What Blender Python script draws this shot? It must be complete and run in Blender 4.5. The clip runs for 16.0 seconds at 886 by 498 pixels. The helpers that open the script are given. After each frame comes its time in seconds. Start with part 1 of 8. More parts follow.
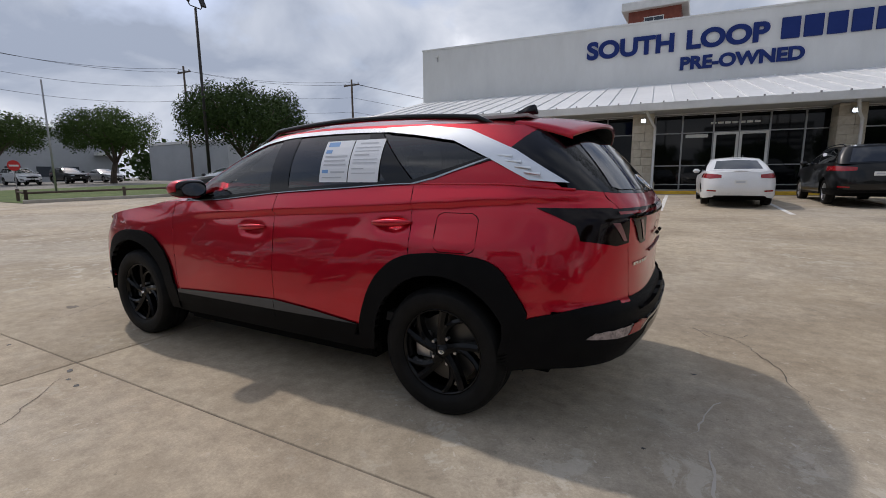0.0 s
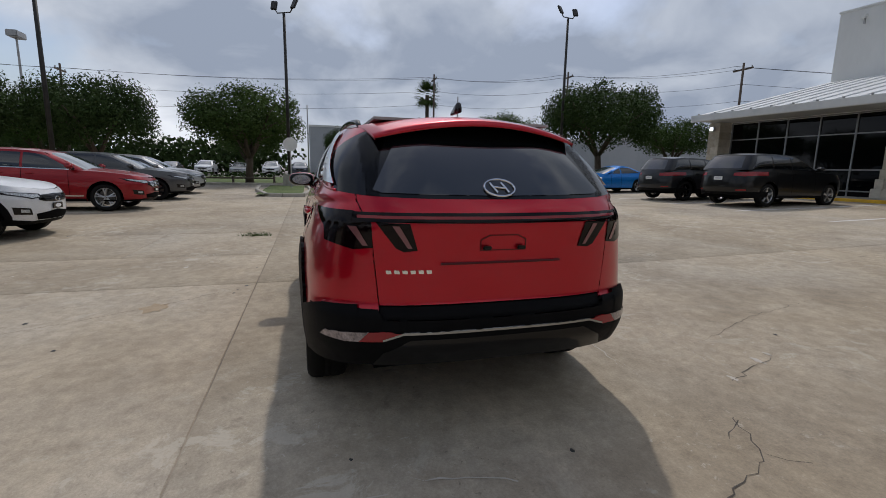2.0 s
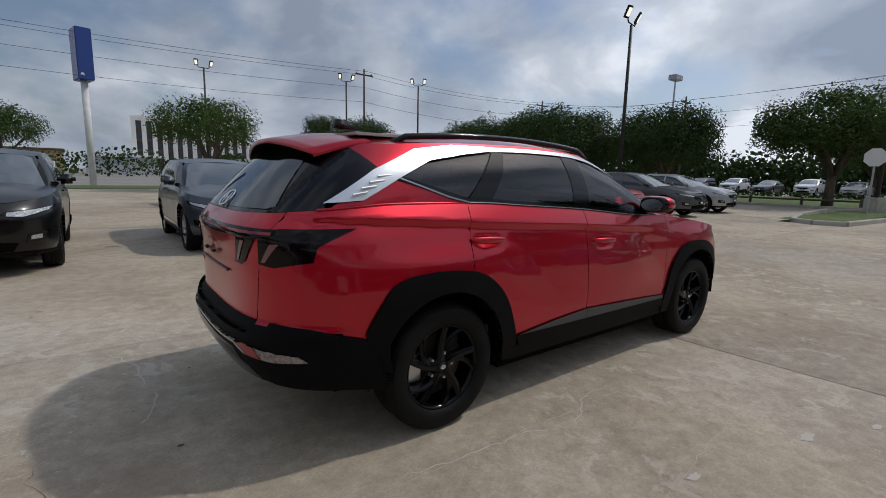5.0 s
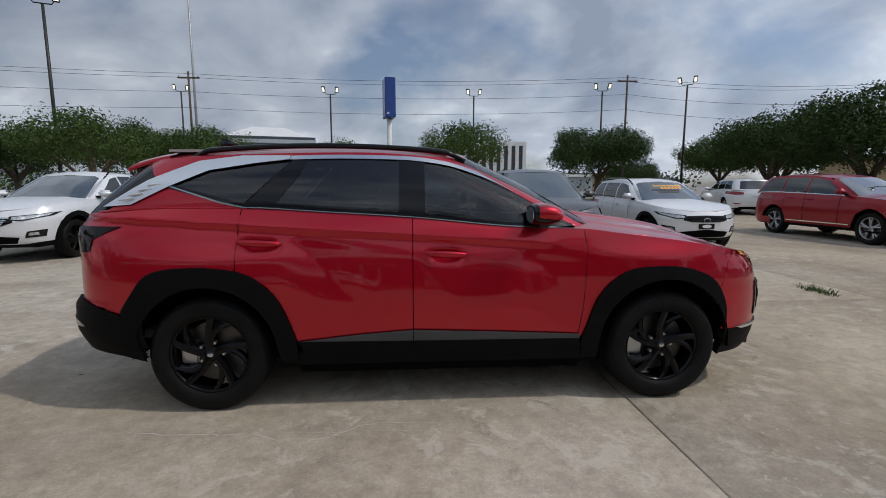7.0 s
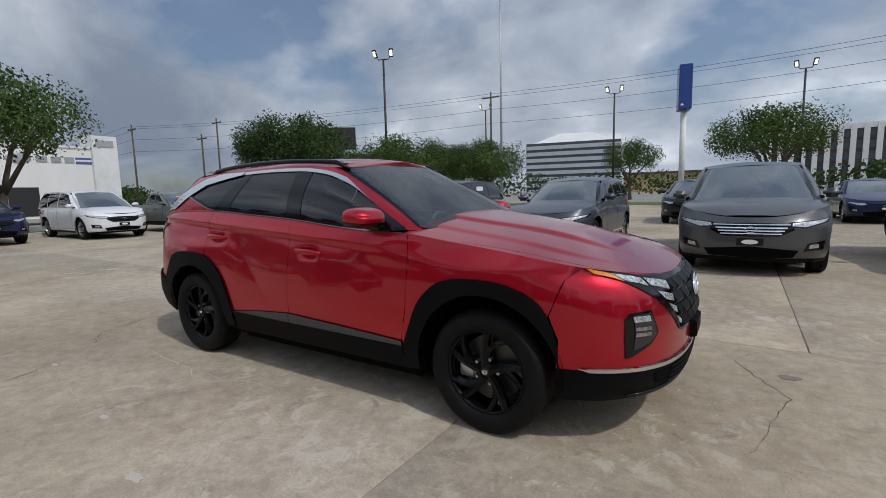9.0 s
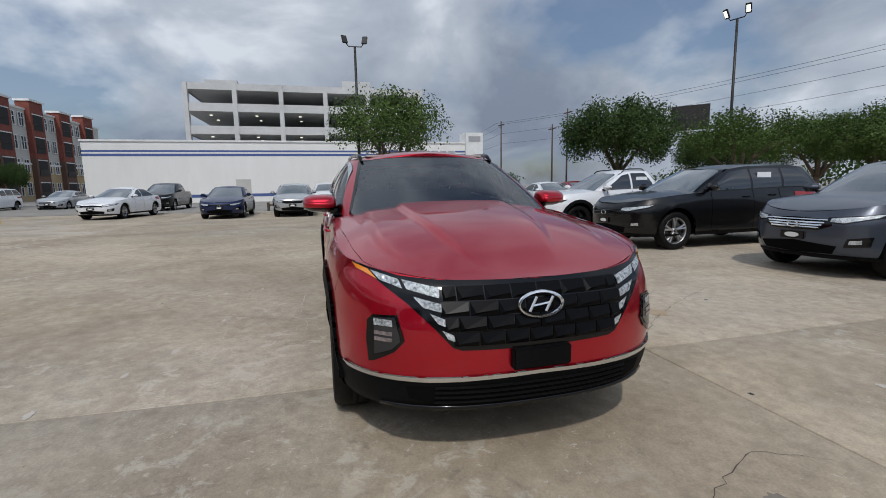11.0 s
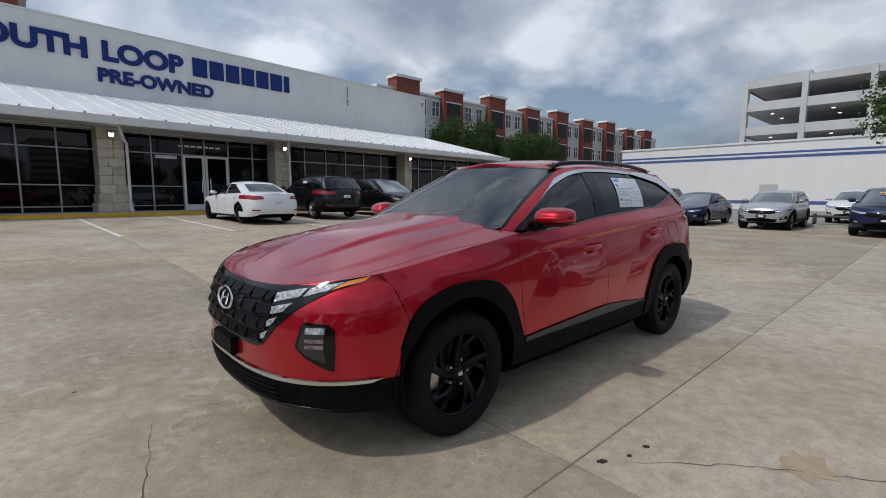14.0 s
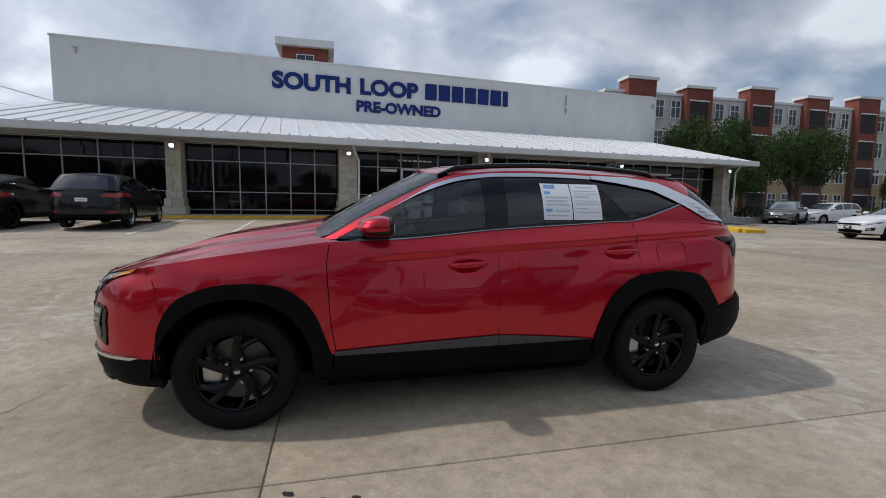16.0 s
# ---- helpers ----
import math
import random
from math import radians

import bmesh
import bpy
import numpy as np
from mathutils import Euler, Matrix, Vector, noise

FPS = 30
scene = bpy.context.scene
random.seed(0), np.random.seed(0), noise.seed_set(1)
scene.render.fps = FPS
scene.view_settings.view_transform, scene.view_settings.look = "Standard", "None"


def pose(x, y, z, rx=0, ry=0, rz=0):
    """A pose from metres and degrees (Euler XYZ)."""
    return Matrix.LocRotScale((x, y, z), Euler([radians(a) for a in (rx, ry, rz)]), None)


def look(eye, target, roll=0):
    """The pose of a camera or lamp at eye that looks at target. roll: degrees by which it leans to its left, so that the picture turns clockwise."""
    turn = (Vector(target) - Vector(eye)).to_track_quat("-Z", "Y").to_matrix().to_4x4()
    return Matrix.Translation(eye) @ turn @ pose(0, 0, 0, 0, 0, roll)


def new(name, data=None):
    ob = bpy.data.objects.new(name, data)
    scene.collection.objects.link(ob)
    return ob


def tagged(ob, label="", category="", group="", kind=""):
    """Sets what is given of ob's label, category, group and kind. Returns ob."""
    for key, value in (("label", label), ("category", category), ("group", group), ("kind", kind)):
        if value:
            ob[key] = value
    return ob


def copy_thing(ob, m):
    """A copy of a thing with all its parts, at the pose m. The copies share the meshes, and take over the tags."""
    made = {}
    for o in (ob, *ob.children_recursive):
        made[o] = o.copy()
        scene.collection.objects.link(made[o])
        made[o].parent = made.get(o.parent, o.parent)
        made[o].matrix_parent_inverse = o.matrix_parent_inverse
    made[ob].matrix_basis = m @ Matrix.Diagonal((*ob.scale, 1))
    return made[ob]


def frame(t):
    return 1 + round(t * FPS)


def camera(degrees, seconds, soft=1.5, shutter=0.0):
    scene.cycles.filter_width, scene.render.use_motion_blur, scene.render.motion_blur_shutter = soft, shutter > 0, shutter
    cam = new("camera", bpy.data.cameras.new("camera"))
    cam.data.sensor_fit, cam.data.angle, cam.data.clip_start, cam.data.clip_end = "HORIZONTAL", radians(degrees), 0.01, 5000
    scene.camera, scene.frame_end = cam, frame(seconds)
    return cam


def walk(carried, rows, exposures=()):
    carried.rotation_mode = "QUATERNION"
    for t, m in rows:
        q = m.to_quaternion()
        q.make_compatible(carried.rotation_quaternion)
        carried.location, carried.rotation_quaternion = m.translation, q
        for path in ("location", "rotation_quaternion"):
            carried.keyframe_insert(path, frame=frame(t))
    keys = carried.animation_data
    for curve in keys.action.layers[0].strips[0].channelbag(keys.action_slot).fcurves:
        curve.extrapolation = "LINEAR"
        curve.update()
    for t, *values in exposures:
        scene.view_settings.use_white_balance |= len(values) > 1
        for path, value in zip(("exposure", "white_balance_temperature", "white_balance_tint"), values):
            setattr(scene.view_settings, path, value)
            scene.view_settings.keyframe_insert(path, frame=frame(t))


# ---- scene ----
cam = camera(87.7, 16.0, soft=0.9)
PATH = [
    (0, (-2.498, 2.866, 1.25), (-1.539, 1.14, 0.934), -0.5),
    (0.5, (-3.109, 2.518, 1.263), (-1.868, 0.983, 0.945), 0.0),
    (1, (-3.612, 2.043, 1.256), (-2.102, 0.772, 0.928), 0.6),
    (1.5, (-4.005, 1.484, 1.264), (-2.267, 0.549, 0.937), 0.7),
    (2, (-4.255, 0.865, 1.281), (-2.362, 0.314, 0.945), 1.0),
    (2.5, (-4.375, 0.205, 1.287), (-2.41, 0.073, 0.939), 1.3),
    (3, (-4.356, -0.461, 1.3), (-2.408, -0.182, 0.948), 1.8),
    (3.5, (-4.148, -1.122, 1.322), (-2.303, -0.431, 0.977), 1.5),
    (4, (-3.814, -1.723, 1.334), (-2.149, -0.667, 0.998), 1.4),
    (4.2, (-3.638, -1.954, 1.341), (-2.058, -0.771, 1.012), 1.4),
    (6.3, (-1.159, -3.423, 1.337), (-0.634, -1.512, 1.063), 0.5),
    (6.5, (-0.886, -3.484, 1.336), (-0.474, -1.545, 1.071), 0.3),
    (7, (-0.186, -3.579, 1.332), (-0.051, -1.601, 1.063), 0.1),
    (7.5, (0.515, -3.567, 1.315), (0.343, -1.593, 1.046), -0.4),
    (8, (1.224, -3.48, 1.312), (0.736, -1.559, 1.042), -1.1),
    (8.5, (1.881, -3.287, 1.326), (1.093, -1.466, 1.075), -1.2),
    (8.7, (2.139, -3.188, 1.32), (1.234, -1.421, 1.075), -1.3),
    (10.8, (4.021, -1.163, 1.286), (2.147, -0.52, 1.016), -1.1),
    (11, (4.118, -0.93, 1.284), (2.202, -0.423, 1.013), -1.0),
    (11.5, (4.255, -0.316, 1.285), (2.279, -0.182, 1.01), -1.0),
    (12, (4.268, 0.325, 1.299), (2.303, 0.078, 1.02), -0.9),
    (12.5, (4.14, 0.966, 1.302), (2.253, 0.359, 1.031), -0.8),
    (13, (3.902, 1.552, 1.305), (2.156, 0.615, 1.035), -0.6),
    (13.5, (3.545, 2.113, 1.312), (1.985, 0.89, 1.044), -0.2),
    (14, (3.093, 2.587, 1.317), (1.744, 1.13, 1.079), 0.3),
    (14.5, (2.583, 2.989, 1.322), (1.456, 1.35, 1.111), 0.7),
    (15, (2.007, 3.267, 1.32), (1.103, 1.495, 1.114), 0.9),
    (15.5, (1.405, 3.458, 1.312), (0.722, 1.59, 1.1), 1.0),
    (16, (0.844, 3.609, 1.33), (0.378, 1.675, 1.121), 0.9),
]
walk(cam, [(t, look(eye, target, roll)) for t, eye, target, roll in PATH], [(0.0, 0.07, 6500, 14), (0.5, -0.03, 6480, 13), (1.0, -0.15, 6460, 13), (2.0, -0.15, 6420, 12), (4.0, -0.26, 6300, 11), (7.5, -0.02, 6200, 11), (11.0, 0.1, 6180, 10), (13.5, 0.06, 6180, 10), (16.0, 0.05, 6240, 11)])

# ---------------------------------------------------------------- light
SUN_AZ, SUN_EL = -16.0, 52.0
world = bpy.data.worlds.new("world")
scene.world = world
world.use_nodes = True
wt = world.node_tree
wt.nodes.clear()


def wnode(kind, **values):
    n = wt.nodes.new(kind)
    for key, value in values.items():
        n.inputs[key].default_value = value
    return n


w_out = wt.nodes.new("ShaderNodeOutputWorld")
w_bg = wnode("ShaderNodeBackground", Strength=0.09)
w_sky = wt.nodes.new("ShaderNodeTexSky")
w_sky.sky_type, w_sky.sun_disc = "NISHITA", False
w_sky.sun_elevation, w_sky.sun_rotation = radians(SUN_EL), radians(90 - SUN_AZ)
w_sky.air_density, w_sky.dust_density, w_sky.ozone_density = 1.0, 2.0, 1.5
# cloud deck: the view direction laid onto a flat ceiling, so that clouds shrink towards the horizon
w_co = wt.nodes.new("ShaderNodeTexCoord")
w_sep = wt.nodes.new("ShaderNodeSeparateXYZ")
w_up = wt.nodes.new("ShaderNodeMath")
w_up.operation = "ADD"
w_up.inputs[1].default_value = 0.5
w_max = wt.nodes.new("ShaderNodeMath")
w_max.operation = "MAXIMUM"
w_max.inputs[1].default_value = 0.04
w_div = wt.nodes.new("ShaderNodeVectorMath")
w_div.operation = "DIVIDE"
w_comb = wt.nodes.new("ShaderNodeCombineXYZ")
w_n1 = wnode("ShaderNodeTexNoise", Scale=2.1, Detail=6.0, Roughness=0.5, Distortion=0.0)
w_n2 = wnode("ShaderNodeTexNoise", Scale=2.6, Detail=7.0, Roughness=0.52, Distortion=0.35)
w_n3 = wnode("ShaderNodeTexNoise", Scale=1.1, Detail=2.0, Roughness=0.5, Distortion=0.0)
w_sum = wt.nodes.new("ShaderNodeMix")
w_sum.data_type = "FLOAT"
w_sum.inputs[0].default_value = 0.42
w_cover = wt.nodes.new("ShaderNodeValToRGB")
w_cover.color_ramp.elements[0].position, w_cover.color_ramp.elements[1].position = 0.37, 0.50
w_cover.color_ramp.elements[0].color, w_cover.color_ramp.elements[1].color = (0.12, 0.12, 0.12, 1), (1, 1, 1, 1)
w_tone = wt.nodes.new("ShaderNodeValToRGB")
w_tone.color_ramp.elements[0].position, w_tone.color_ramp.elements[0].color = 0.40, (8.3, 8.7, 9.2, 1)
w_tone.color_ramp.elements[1].position, w_tone.color_ramp.elements[1].color = 0.61, (2.9, 3.4, 4.25, 1)
w_mid = w_tone.color_ramp.elements.new(0.46)
w_mid.color = (5.7, 6.15, 6.8, 1)
w_low = w_tone.color_ramp.elements.new(0.53)
w_low.color = (4.4, 4.9, 5.65, 1)
w_mix = wt.nodes.new("ShaderNodeMix")
w_mix.data_type = "RGBA"
L = wt.links.new
L(w_co.outputs["Generated"], w_sep.inputs[0])
L(w_sep.outputs["Z"], w_max.inputs[0])
L(w_max.outputs[0], w_up.inputs[0])
for k in range(3):
    L(w_up.outputs[0], w_comb.inputs[k])
L(w_co.outputs["Generated"], w_div.inputs[0])
L(w_comb.outputs[0], w_div.inputs[1])
L(w_div.outputs[0], w_n1.inputs["Vector"])
L(w_div.outputs[0], w_n2.inputs["Vector"])
L(w_n1.outputs["Fac"], w_cover.inputs[0])
L(w_div.outputs[0], w_n3.inputs["Vector"])
L(w_n2.outputs["Fac"], w_sum.inputs[2])
L(w_n3.outputs["Fac"], w_sum.inputs[3])
L(w_sum.outputs[0], w_tone.inputs[0])
L(w_cover.outputs[0], w_mix.inputs[0])
L(w_sky.outputs[0], w_mix.inputs[6])
L(w_tone.outputs[0], w_mix.inputs[7])
# the deck is thinner and brighter on the sun's side
w_dot = wt.nodes.new("ShaderNodeVectorMath")
w_dot.operation = "DOT_PRODUCT"
w_dot.inputs[1].default_value = (math.cos(radians(SUN_AZ)) * math.cos(radians(SUN_EL)), math.sin(radians(SUN_AZ)) * math.cos(radians(SUN_EL)), math.sin(radians(SUN_EL)))
w_gain = wnode("ShaderNodeMapRange")
for k, v in zip(("From Min", "From Max", "To Min", "To Max"), (-0.6, 1.0, 0.72, 1.42)):
    w_gain.inputs[k].default_value = v
w_lit = wt.nodes.new("ShaderNodeVectorMath")
w_lit.operation = "SCALE"
L(w_co.outputs["Generated"], w_dot.inputs[0])
L(w_dot.outputs["Value"], w_gain.inputs["Value"])
L(w_mix.outputs[2], w_lit.inputs[0])
L(w_gain.outputs[0], w_lit.inputs["Scale"])
L(w_lit.outputs[0], w_bg.inputs["Color"])
L(w_bg.outputs[0], w_out.inputs[0])

sun_data = bpy.data.lights.new("sun", "SUN")
sun_data.energy, sun_data.angle, sun_data.color = 1.62, radians(1.7), (1.0, 0.94, 0.86)
sun = new("sun", sun_data)
sa, se = radians(SUN_AZ), radians(SUN_EL)
sun.matrix_world = look((40 * math.cos(sa) * math.cos(se), 40 * math.sin(sa) * math.cos(se), 40 * math.sin(se)), (0, 0, 0))

# ---------------------------------------------------------------- materials
def mat(name, color, rough=0.5, metal=0.0, **more):
    """Principled material; more: coat, spec, trans, ior, emit, strength."""
    m = bpy.data.materials.new(name)
    m.use_nodes = True
    b = m.node_tree.nodes["Principled BSDF"]
    b.inputs["Base Color"].default_value = (*color, 1)
    b.inputs["Roughness"].default_value, b.inputs["Metallic"].default_value = rough, metal
    b.inputs["Coat Weight"].default_value = more.get("coat", 0)
    b.inputs["Coat Roughness"].default_value = more.get("coat_rough", 0.03)
    b.inputs["Specular IOR Level"].default_value = more.get("spec", 0.5)
    b.inputs["Transmission Weight"].default_value = more.get("trans", 0)
    b.inputs["IOR"].default_value = more.get("ior", 1.45)
    if "emit" in more:
        b.inputs["Emission Color"].default_value = (*more["emit"], 1)
        b.inputs["Emission Strength"].default_value = more.get("strength", 1)
    return m


def vary(m, low, high, scale=3.0, detail=6.0, big=0.35, bump=0.0, bump_scale=60.0, rough=None, per_object=0.0, stretch=(1, 1, 1)):
    """Mottles a material's colour between two colours at two scales, in metres, with fine relief."""
    nt = m.node_tree
    b = nt.nodes["Principled BSDF"]
    co = nt.nodes.new("ShaderNodeTexCoord")
    geo = nt.nodes.new("ShaderNodeNewGeometry")
    mp = nt.nodes.new("ShaderNodeMapping")
    mp.inputs["Scale"].default_value = stretch
    nt.links.new(geo.outputs["Position"], mp.inputs["Vector"])
    n1, n2 = nt.nodes.new("ShaderNodeTexNoise"), nt.nodes.new("ShaderNodeTexNoise")
    n1.inputs["Scale"].default_value, n1.inputs["Detail"].default_value, n1.inputs["Roughness"].default_value = scale, detail, 0.65
    n2.inputs["Scale"].default_value, n2.inputs["Detail"].default_value = scale * 0.13, 4
    mix = nt.nodes.new("ShaderNodeMix")
    mix.data_type = "FLOAT"
    mix.inputs[0].default_value = big
    ramp = nt.nodes.new("ShaderNodeValToRGB")
    ramp.color_ramp.elements[0].position, ramp.color_ramp.elements[1].position = 0.33, 0.67
    ramp.color_ramp.elements[0].color, ramp.color_ramp.elements[1].color = (*low, 1), (*high, 1)
    for n in (n1, n2):
        nt.links.new(mp.outputs[0], n.inputs["Vector"])
    nt.links.new(n1.outputs["Fac"], mix.inputs[2])
    nt.links.new(n2.outputs["Fac"], mix.inputs[3])
    out = mix.outputs[0]
    if per_object:
        info = nt.nodes.new("ShaderNodeObjectInfo")
        ma = nt.nodes.new("ShaderNodeMath")
        ma.operation = "MULTIPLY_ADD"
        ma.inputs[1].default_value = per_object
        nt.links.new(info.outputs["Random"], ma.inputs[0])
        nt.links.new(out, ma.inputs[2])
        sub = nt.nodes.new("ShaderNodeMath")
        sub.operation = "SUBTRACT"
        sub.inputs[1].default_value = per_object / 2
        nt.links.new(ma.outputs[0], sub.inputs[0])
        out = sub.outputs[0]
    nt.links.new(out, ramp.inputs[0])
    nt.links.new(ramp.outputs[0], b.inputs["Base Color"])
    if rough:
        rr = nt.nodes.new("ShaderNodeMapRange")
        rr.inputs["To Min"].default_value, rr.inputs["To Max"].default_value = rough
        nt.links.new(n1.outputs["Fac"], rr.inputs["Value"])
        nt.links.new(rr.outputs[0], b.inputs["Roughness"])
    if bump:
        n3 = nt.nodes.new("ShaderNodeTexNoise")
        n3.inputs["Scale"].default_value, n3.inputs["Detail"].default_value = bump_scale, 5
        bp = nt.nodes.new("ShaderNodeBump")
        bp.inputs["Strength"].default_value, bp.inputs["Distance"].default_value = bump, 0.01
        nt.links.new(mp.outputs[0], n3.inputs["Vector"])
        nt.links.new(n3.outputs["Fac"], bp.inputs["Height"])
        nt.links.new(bp.outputs[0], b.inputs["Normal"])
    return m


M = {}
def weathered(name):
    """Old lot concrete: tan field, broad clouding, sanded-off pale scabs, dark drip stains, fine aggregate."""
    m = mat(name, (0.3, 0.27, 0.22), 0.85, spec=0.35)
    nt = m.node_tree
    b = nt.nodes["Principled BSDF"]
    geo, info = nt.nodes.new("ShaderNodeNewGeometry"), nt.nodes.new("ShaderNodeObjectInfo")

    def noise(scale, detail, rough=0.6, distort=0.0):
        n = nt.nodes.new("ShaderNodeTexNoise")
        n.inputs["Scale"].default_value, n.inputs["Detail"].default_value = scale, detail
        n.inputs["Roughness"].default_value, n.inputs["Distortion"].default_value = rough, distort
        nt.links.new(geo.outputs["Position"], n.inputs["Vector"])
        return n.outputs["Fac"]

    def ramp(src, *stops):
        r = nt.nodes.new("ShaderNodeValToRGB")
        el = r.color_ramp.elements
        while len(el) < len(stops):
            el.new(0.5)
        for e, (p, c) in zip(el, stops):
            e.position, e.color = p, (*c, 1) if hasattr(c, "__len__") else (c, c, c, 1)
        nt.links.new(src, r.inputs[0])
        return r.outputs[0]

    def blend(fac, a, bb, how="MIX", k=None):
        x = nt.nodes.new("ShaderNodeMix")
        x.data_type, x.blend_type = "RGBA", how
        if k is not None:
            x.inputs[0].default_value = k
        else:
            nt.links.new(fac, x.inputs[0])
        for q, src in ((6, a), (7, bb)):
            if hasattr(src, "__len__"):
                x.inputs[q].default_value = (*src, 1)
            else:
                nt.links.new(src, x.inputs[q])
        return x.outputs[2]

    def times(a, c):
        x = nt.nodes.new("ShaderNodeMath")
        x.operation = "MULTIPLY"
        nt.links.new(a, x.inputs[0])
        nt.links.new(c, x.inputs[1])
        return x.outputs[0]

    field = ramp(noise(0.45, 8, 0.62, 0.6), (0.30, (0.275, 0.226, 0.163)), (0.50, (0.385, 0.325, 0.24)), (0.70, (0.475, 0.407, 0.308)))
    field = blend(None, field, ramp(info.outputs["Random"], (0.0, (0.84, 0.83, 0.81)), (0.5, (1.02, 1.0, 0.97)), (1.0, (1.12, 1.12, 1.13))), "MULTIPLY", 1.0)
    fine = ramp(noise(9.0, 9, 0.72), (0.28, 0.74), (0.72, 1.25))
    field = blend(None, field, fine, "MULTIPLY", 1.0)
    grit = ramp(noise(70.0, 6, 0.75), (0.3, 0.82), (0.7, 1.18))
    field = blend(None, field, grit, "MULTIPLY", 1.0)
    # greyer pours and small flaked specks
    field = blend(ramp(noise(0.21, 4, 0.55, 0.4), (0.44, 0.0), (0.60, 0.6)), field, blend(None, field, (0.90, 0.96, 1.08), "MULTIPLY", 1.0))
    flake = times(ramp(noise(17.0, 7, 0.7, 0.6), (0.60, 0.0), (0.645, 0.9)), ramp(noise(0.75, 5, 0.65), (0.47, 0.0), (0.6, 0.8)))
    field = blend(flake, field, (0.6, 0.55, 0.47))
    pock = times(ramp(noise(21.0, 6, 0.7, 0.3), (0.62, 0.0), (0.67, 0.8)), ramp(noise(0.9, 5, 0.65, 0.5), (0.5, 0.0), (0.62, 0.8)))
    field = blend(pock, field, (0.13, 0.105, 0.08))
    # broad brown seepage
    field = blend(ramp(noise(0.9, 6, 0.6, 1.2), (0.52, 0.0), (0.70, 0.40)), field, (0.25, 0.2, 0.138))
    # pale worn scabs, gathered where an uneven mask lets them
    scab = times(ramp(noise(4.2, 10, 0.7, 0.5), (0.545, 0.0), (0.60, 1.0)), ramp(noise(0.33, 3), (0.45, 0.0), (0.62, 0.55)))
    field = blend(scab, field, (0.57, 0.525, 0.44))
    # small dark marks
    spot = times(ramp(noise(2.6, 8, 0.65, 1.5), (0.60, 0.0), (0.68, 1.0)), ramp(noise(0.6, 2), (0.42, 0.0), (0.60, 0.45)))
    field = blend(spot, field, (0.15, 0.125, 0.098))
    nt.links.new(field, b.inputs["Base Color"])
    nt.links.new(ramp(noise(3.0, 7, 0.65), (0.3, 0.66), (0.7, 0.92)), b.inputs["Roughness"])
    bp = nt.nodes.new("ShaderNodeBump")
    bp.inputs["Strength"].default_value, bp.inputs["Distance"].default_value = 0.4, 0.008
    nt.links.new(noise(38.0, 8, 0.7), bp.inputs["Height"])
    nt.links.new(bp.outputs[0], b.inputs["Normal"])
    return m


M["concrete"] = weathered("concrete")
M["joint"] = vary(mat("joint", (0.16, 0.14, 0.12), 0.95), (0.085, 0.072, 0.06), (0.43, 0.375, 0.30), 2.2, 7, 0.65)
M["crack"] = vary(mat("crack", (0.08, 0.07, 0.06), 0.95), (0.045, 0.04, 0.034), (0.14, 0.12, 0.1), 9)
M["crack_fill"] = mat("crack_fill", (0.5, 0.46, 0.4), 0.9)
M["oil"] = mat("oil", (0.03, 0.028, 0.025), 0.5)
M["rust_stain"] = vary(mat("rust_stain", (0.4, 0.28, 0.14), 0.9), (0.34, 0.25, 0.15), (0.42, 0.34, 0.24), 6)
M["grass"] = vary(mat("grass", (0.08, 0.12, 0.03), 0.95), (0.05, 0.085, 0.02), (0.13, 0.17, 0.05), 2.2, 8, 0.4, 0.8, 90)
M["road"] = vary(mat("road", (0.25, 0.24, 0.22), 0.9), (0.2, 0.19, 0.17), (0.32, 0.3, 0.27), 0.6, 6, 0.5)
M["kerb"] = vary(mat("kerb", (0.42, 0.4, 0.36), 0.9), (0.32, 0.3, 0.26), (0.5, 0.47, 0.41), 3)
M["yellow_paint"] = vary(mat("yellow_paint", (0.75, 0.45, 0.03), 0.7), (0.5, 0.3, 0.03), (0.85, 0.52, 0.04), 2.5)
M["white_paint"] = vary(mat("white_paint", (0.8, 0.8, 0.78), 0.75), (0.5, 0.47, 0.42), (0.82, 0.81, 0.78), 5, 6, 0.3)
M["blue_paint"] = vary(mat("blue_paint", (0.05, 0.25, 0.6), 0.75), (0.05, 0.2, 0.45), (0.08, 0.33, 0.7), 5)
M["stucco"] = vary(mat("stucco", (0.72, 0.72, 0.7), 0.9), (0.62, 0.62, 0.60), (0.76, 0.76, 0.74), 0.9, 8, 0.5, 0.3, 60, None, 0, (1, 1, 0.35))
M["stucco_white"] = vary(mat("stucco_white", (0.8, 0.79, 0.76), 0.9), (0.70, 0.69, 0.66), (0.8, 0.79, 0.76), 0.7, 8, 0.5, 0.2, 40, None, 0, (1, 1, 0.3))
M["metal_roof"] = vary(mat("metal_roof", (0.75, 0.76, 0.76), 0.45, 0.0), (0.66, 0.67, 0.67), (0.8, 0.81, 0.81), 1.1, 6, 0.5, 0, 1, (0.35, 0.55), 0.1)
M["white_trim"] = vary(mat("white_trim", (0.74, 0.74, 0.72), 0.6), (0.62, 0.62, 0.6), (0.78, 0.78, 0.76), 1.5)
M["limestone"] = vary(mat("limestone", (0.5, 0.45, 0.36), 0.9), (0.4, 0.35, 0.27), (0.6, 0.55, 0.45), 5, 6, 0.3, 0.5, 50, None, 0.25)
M["dark_glass"] = mat("dark_glass", (0.003, 0.0035, 0.004), 0.03, 0.0, spec=0.32)
M["mullion"] = mat("mullion", (0.3, 0.3, 0.3), 0.4, 0.8)
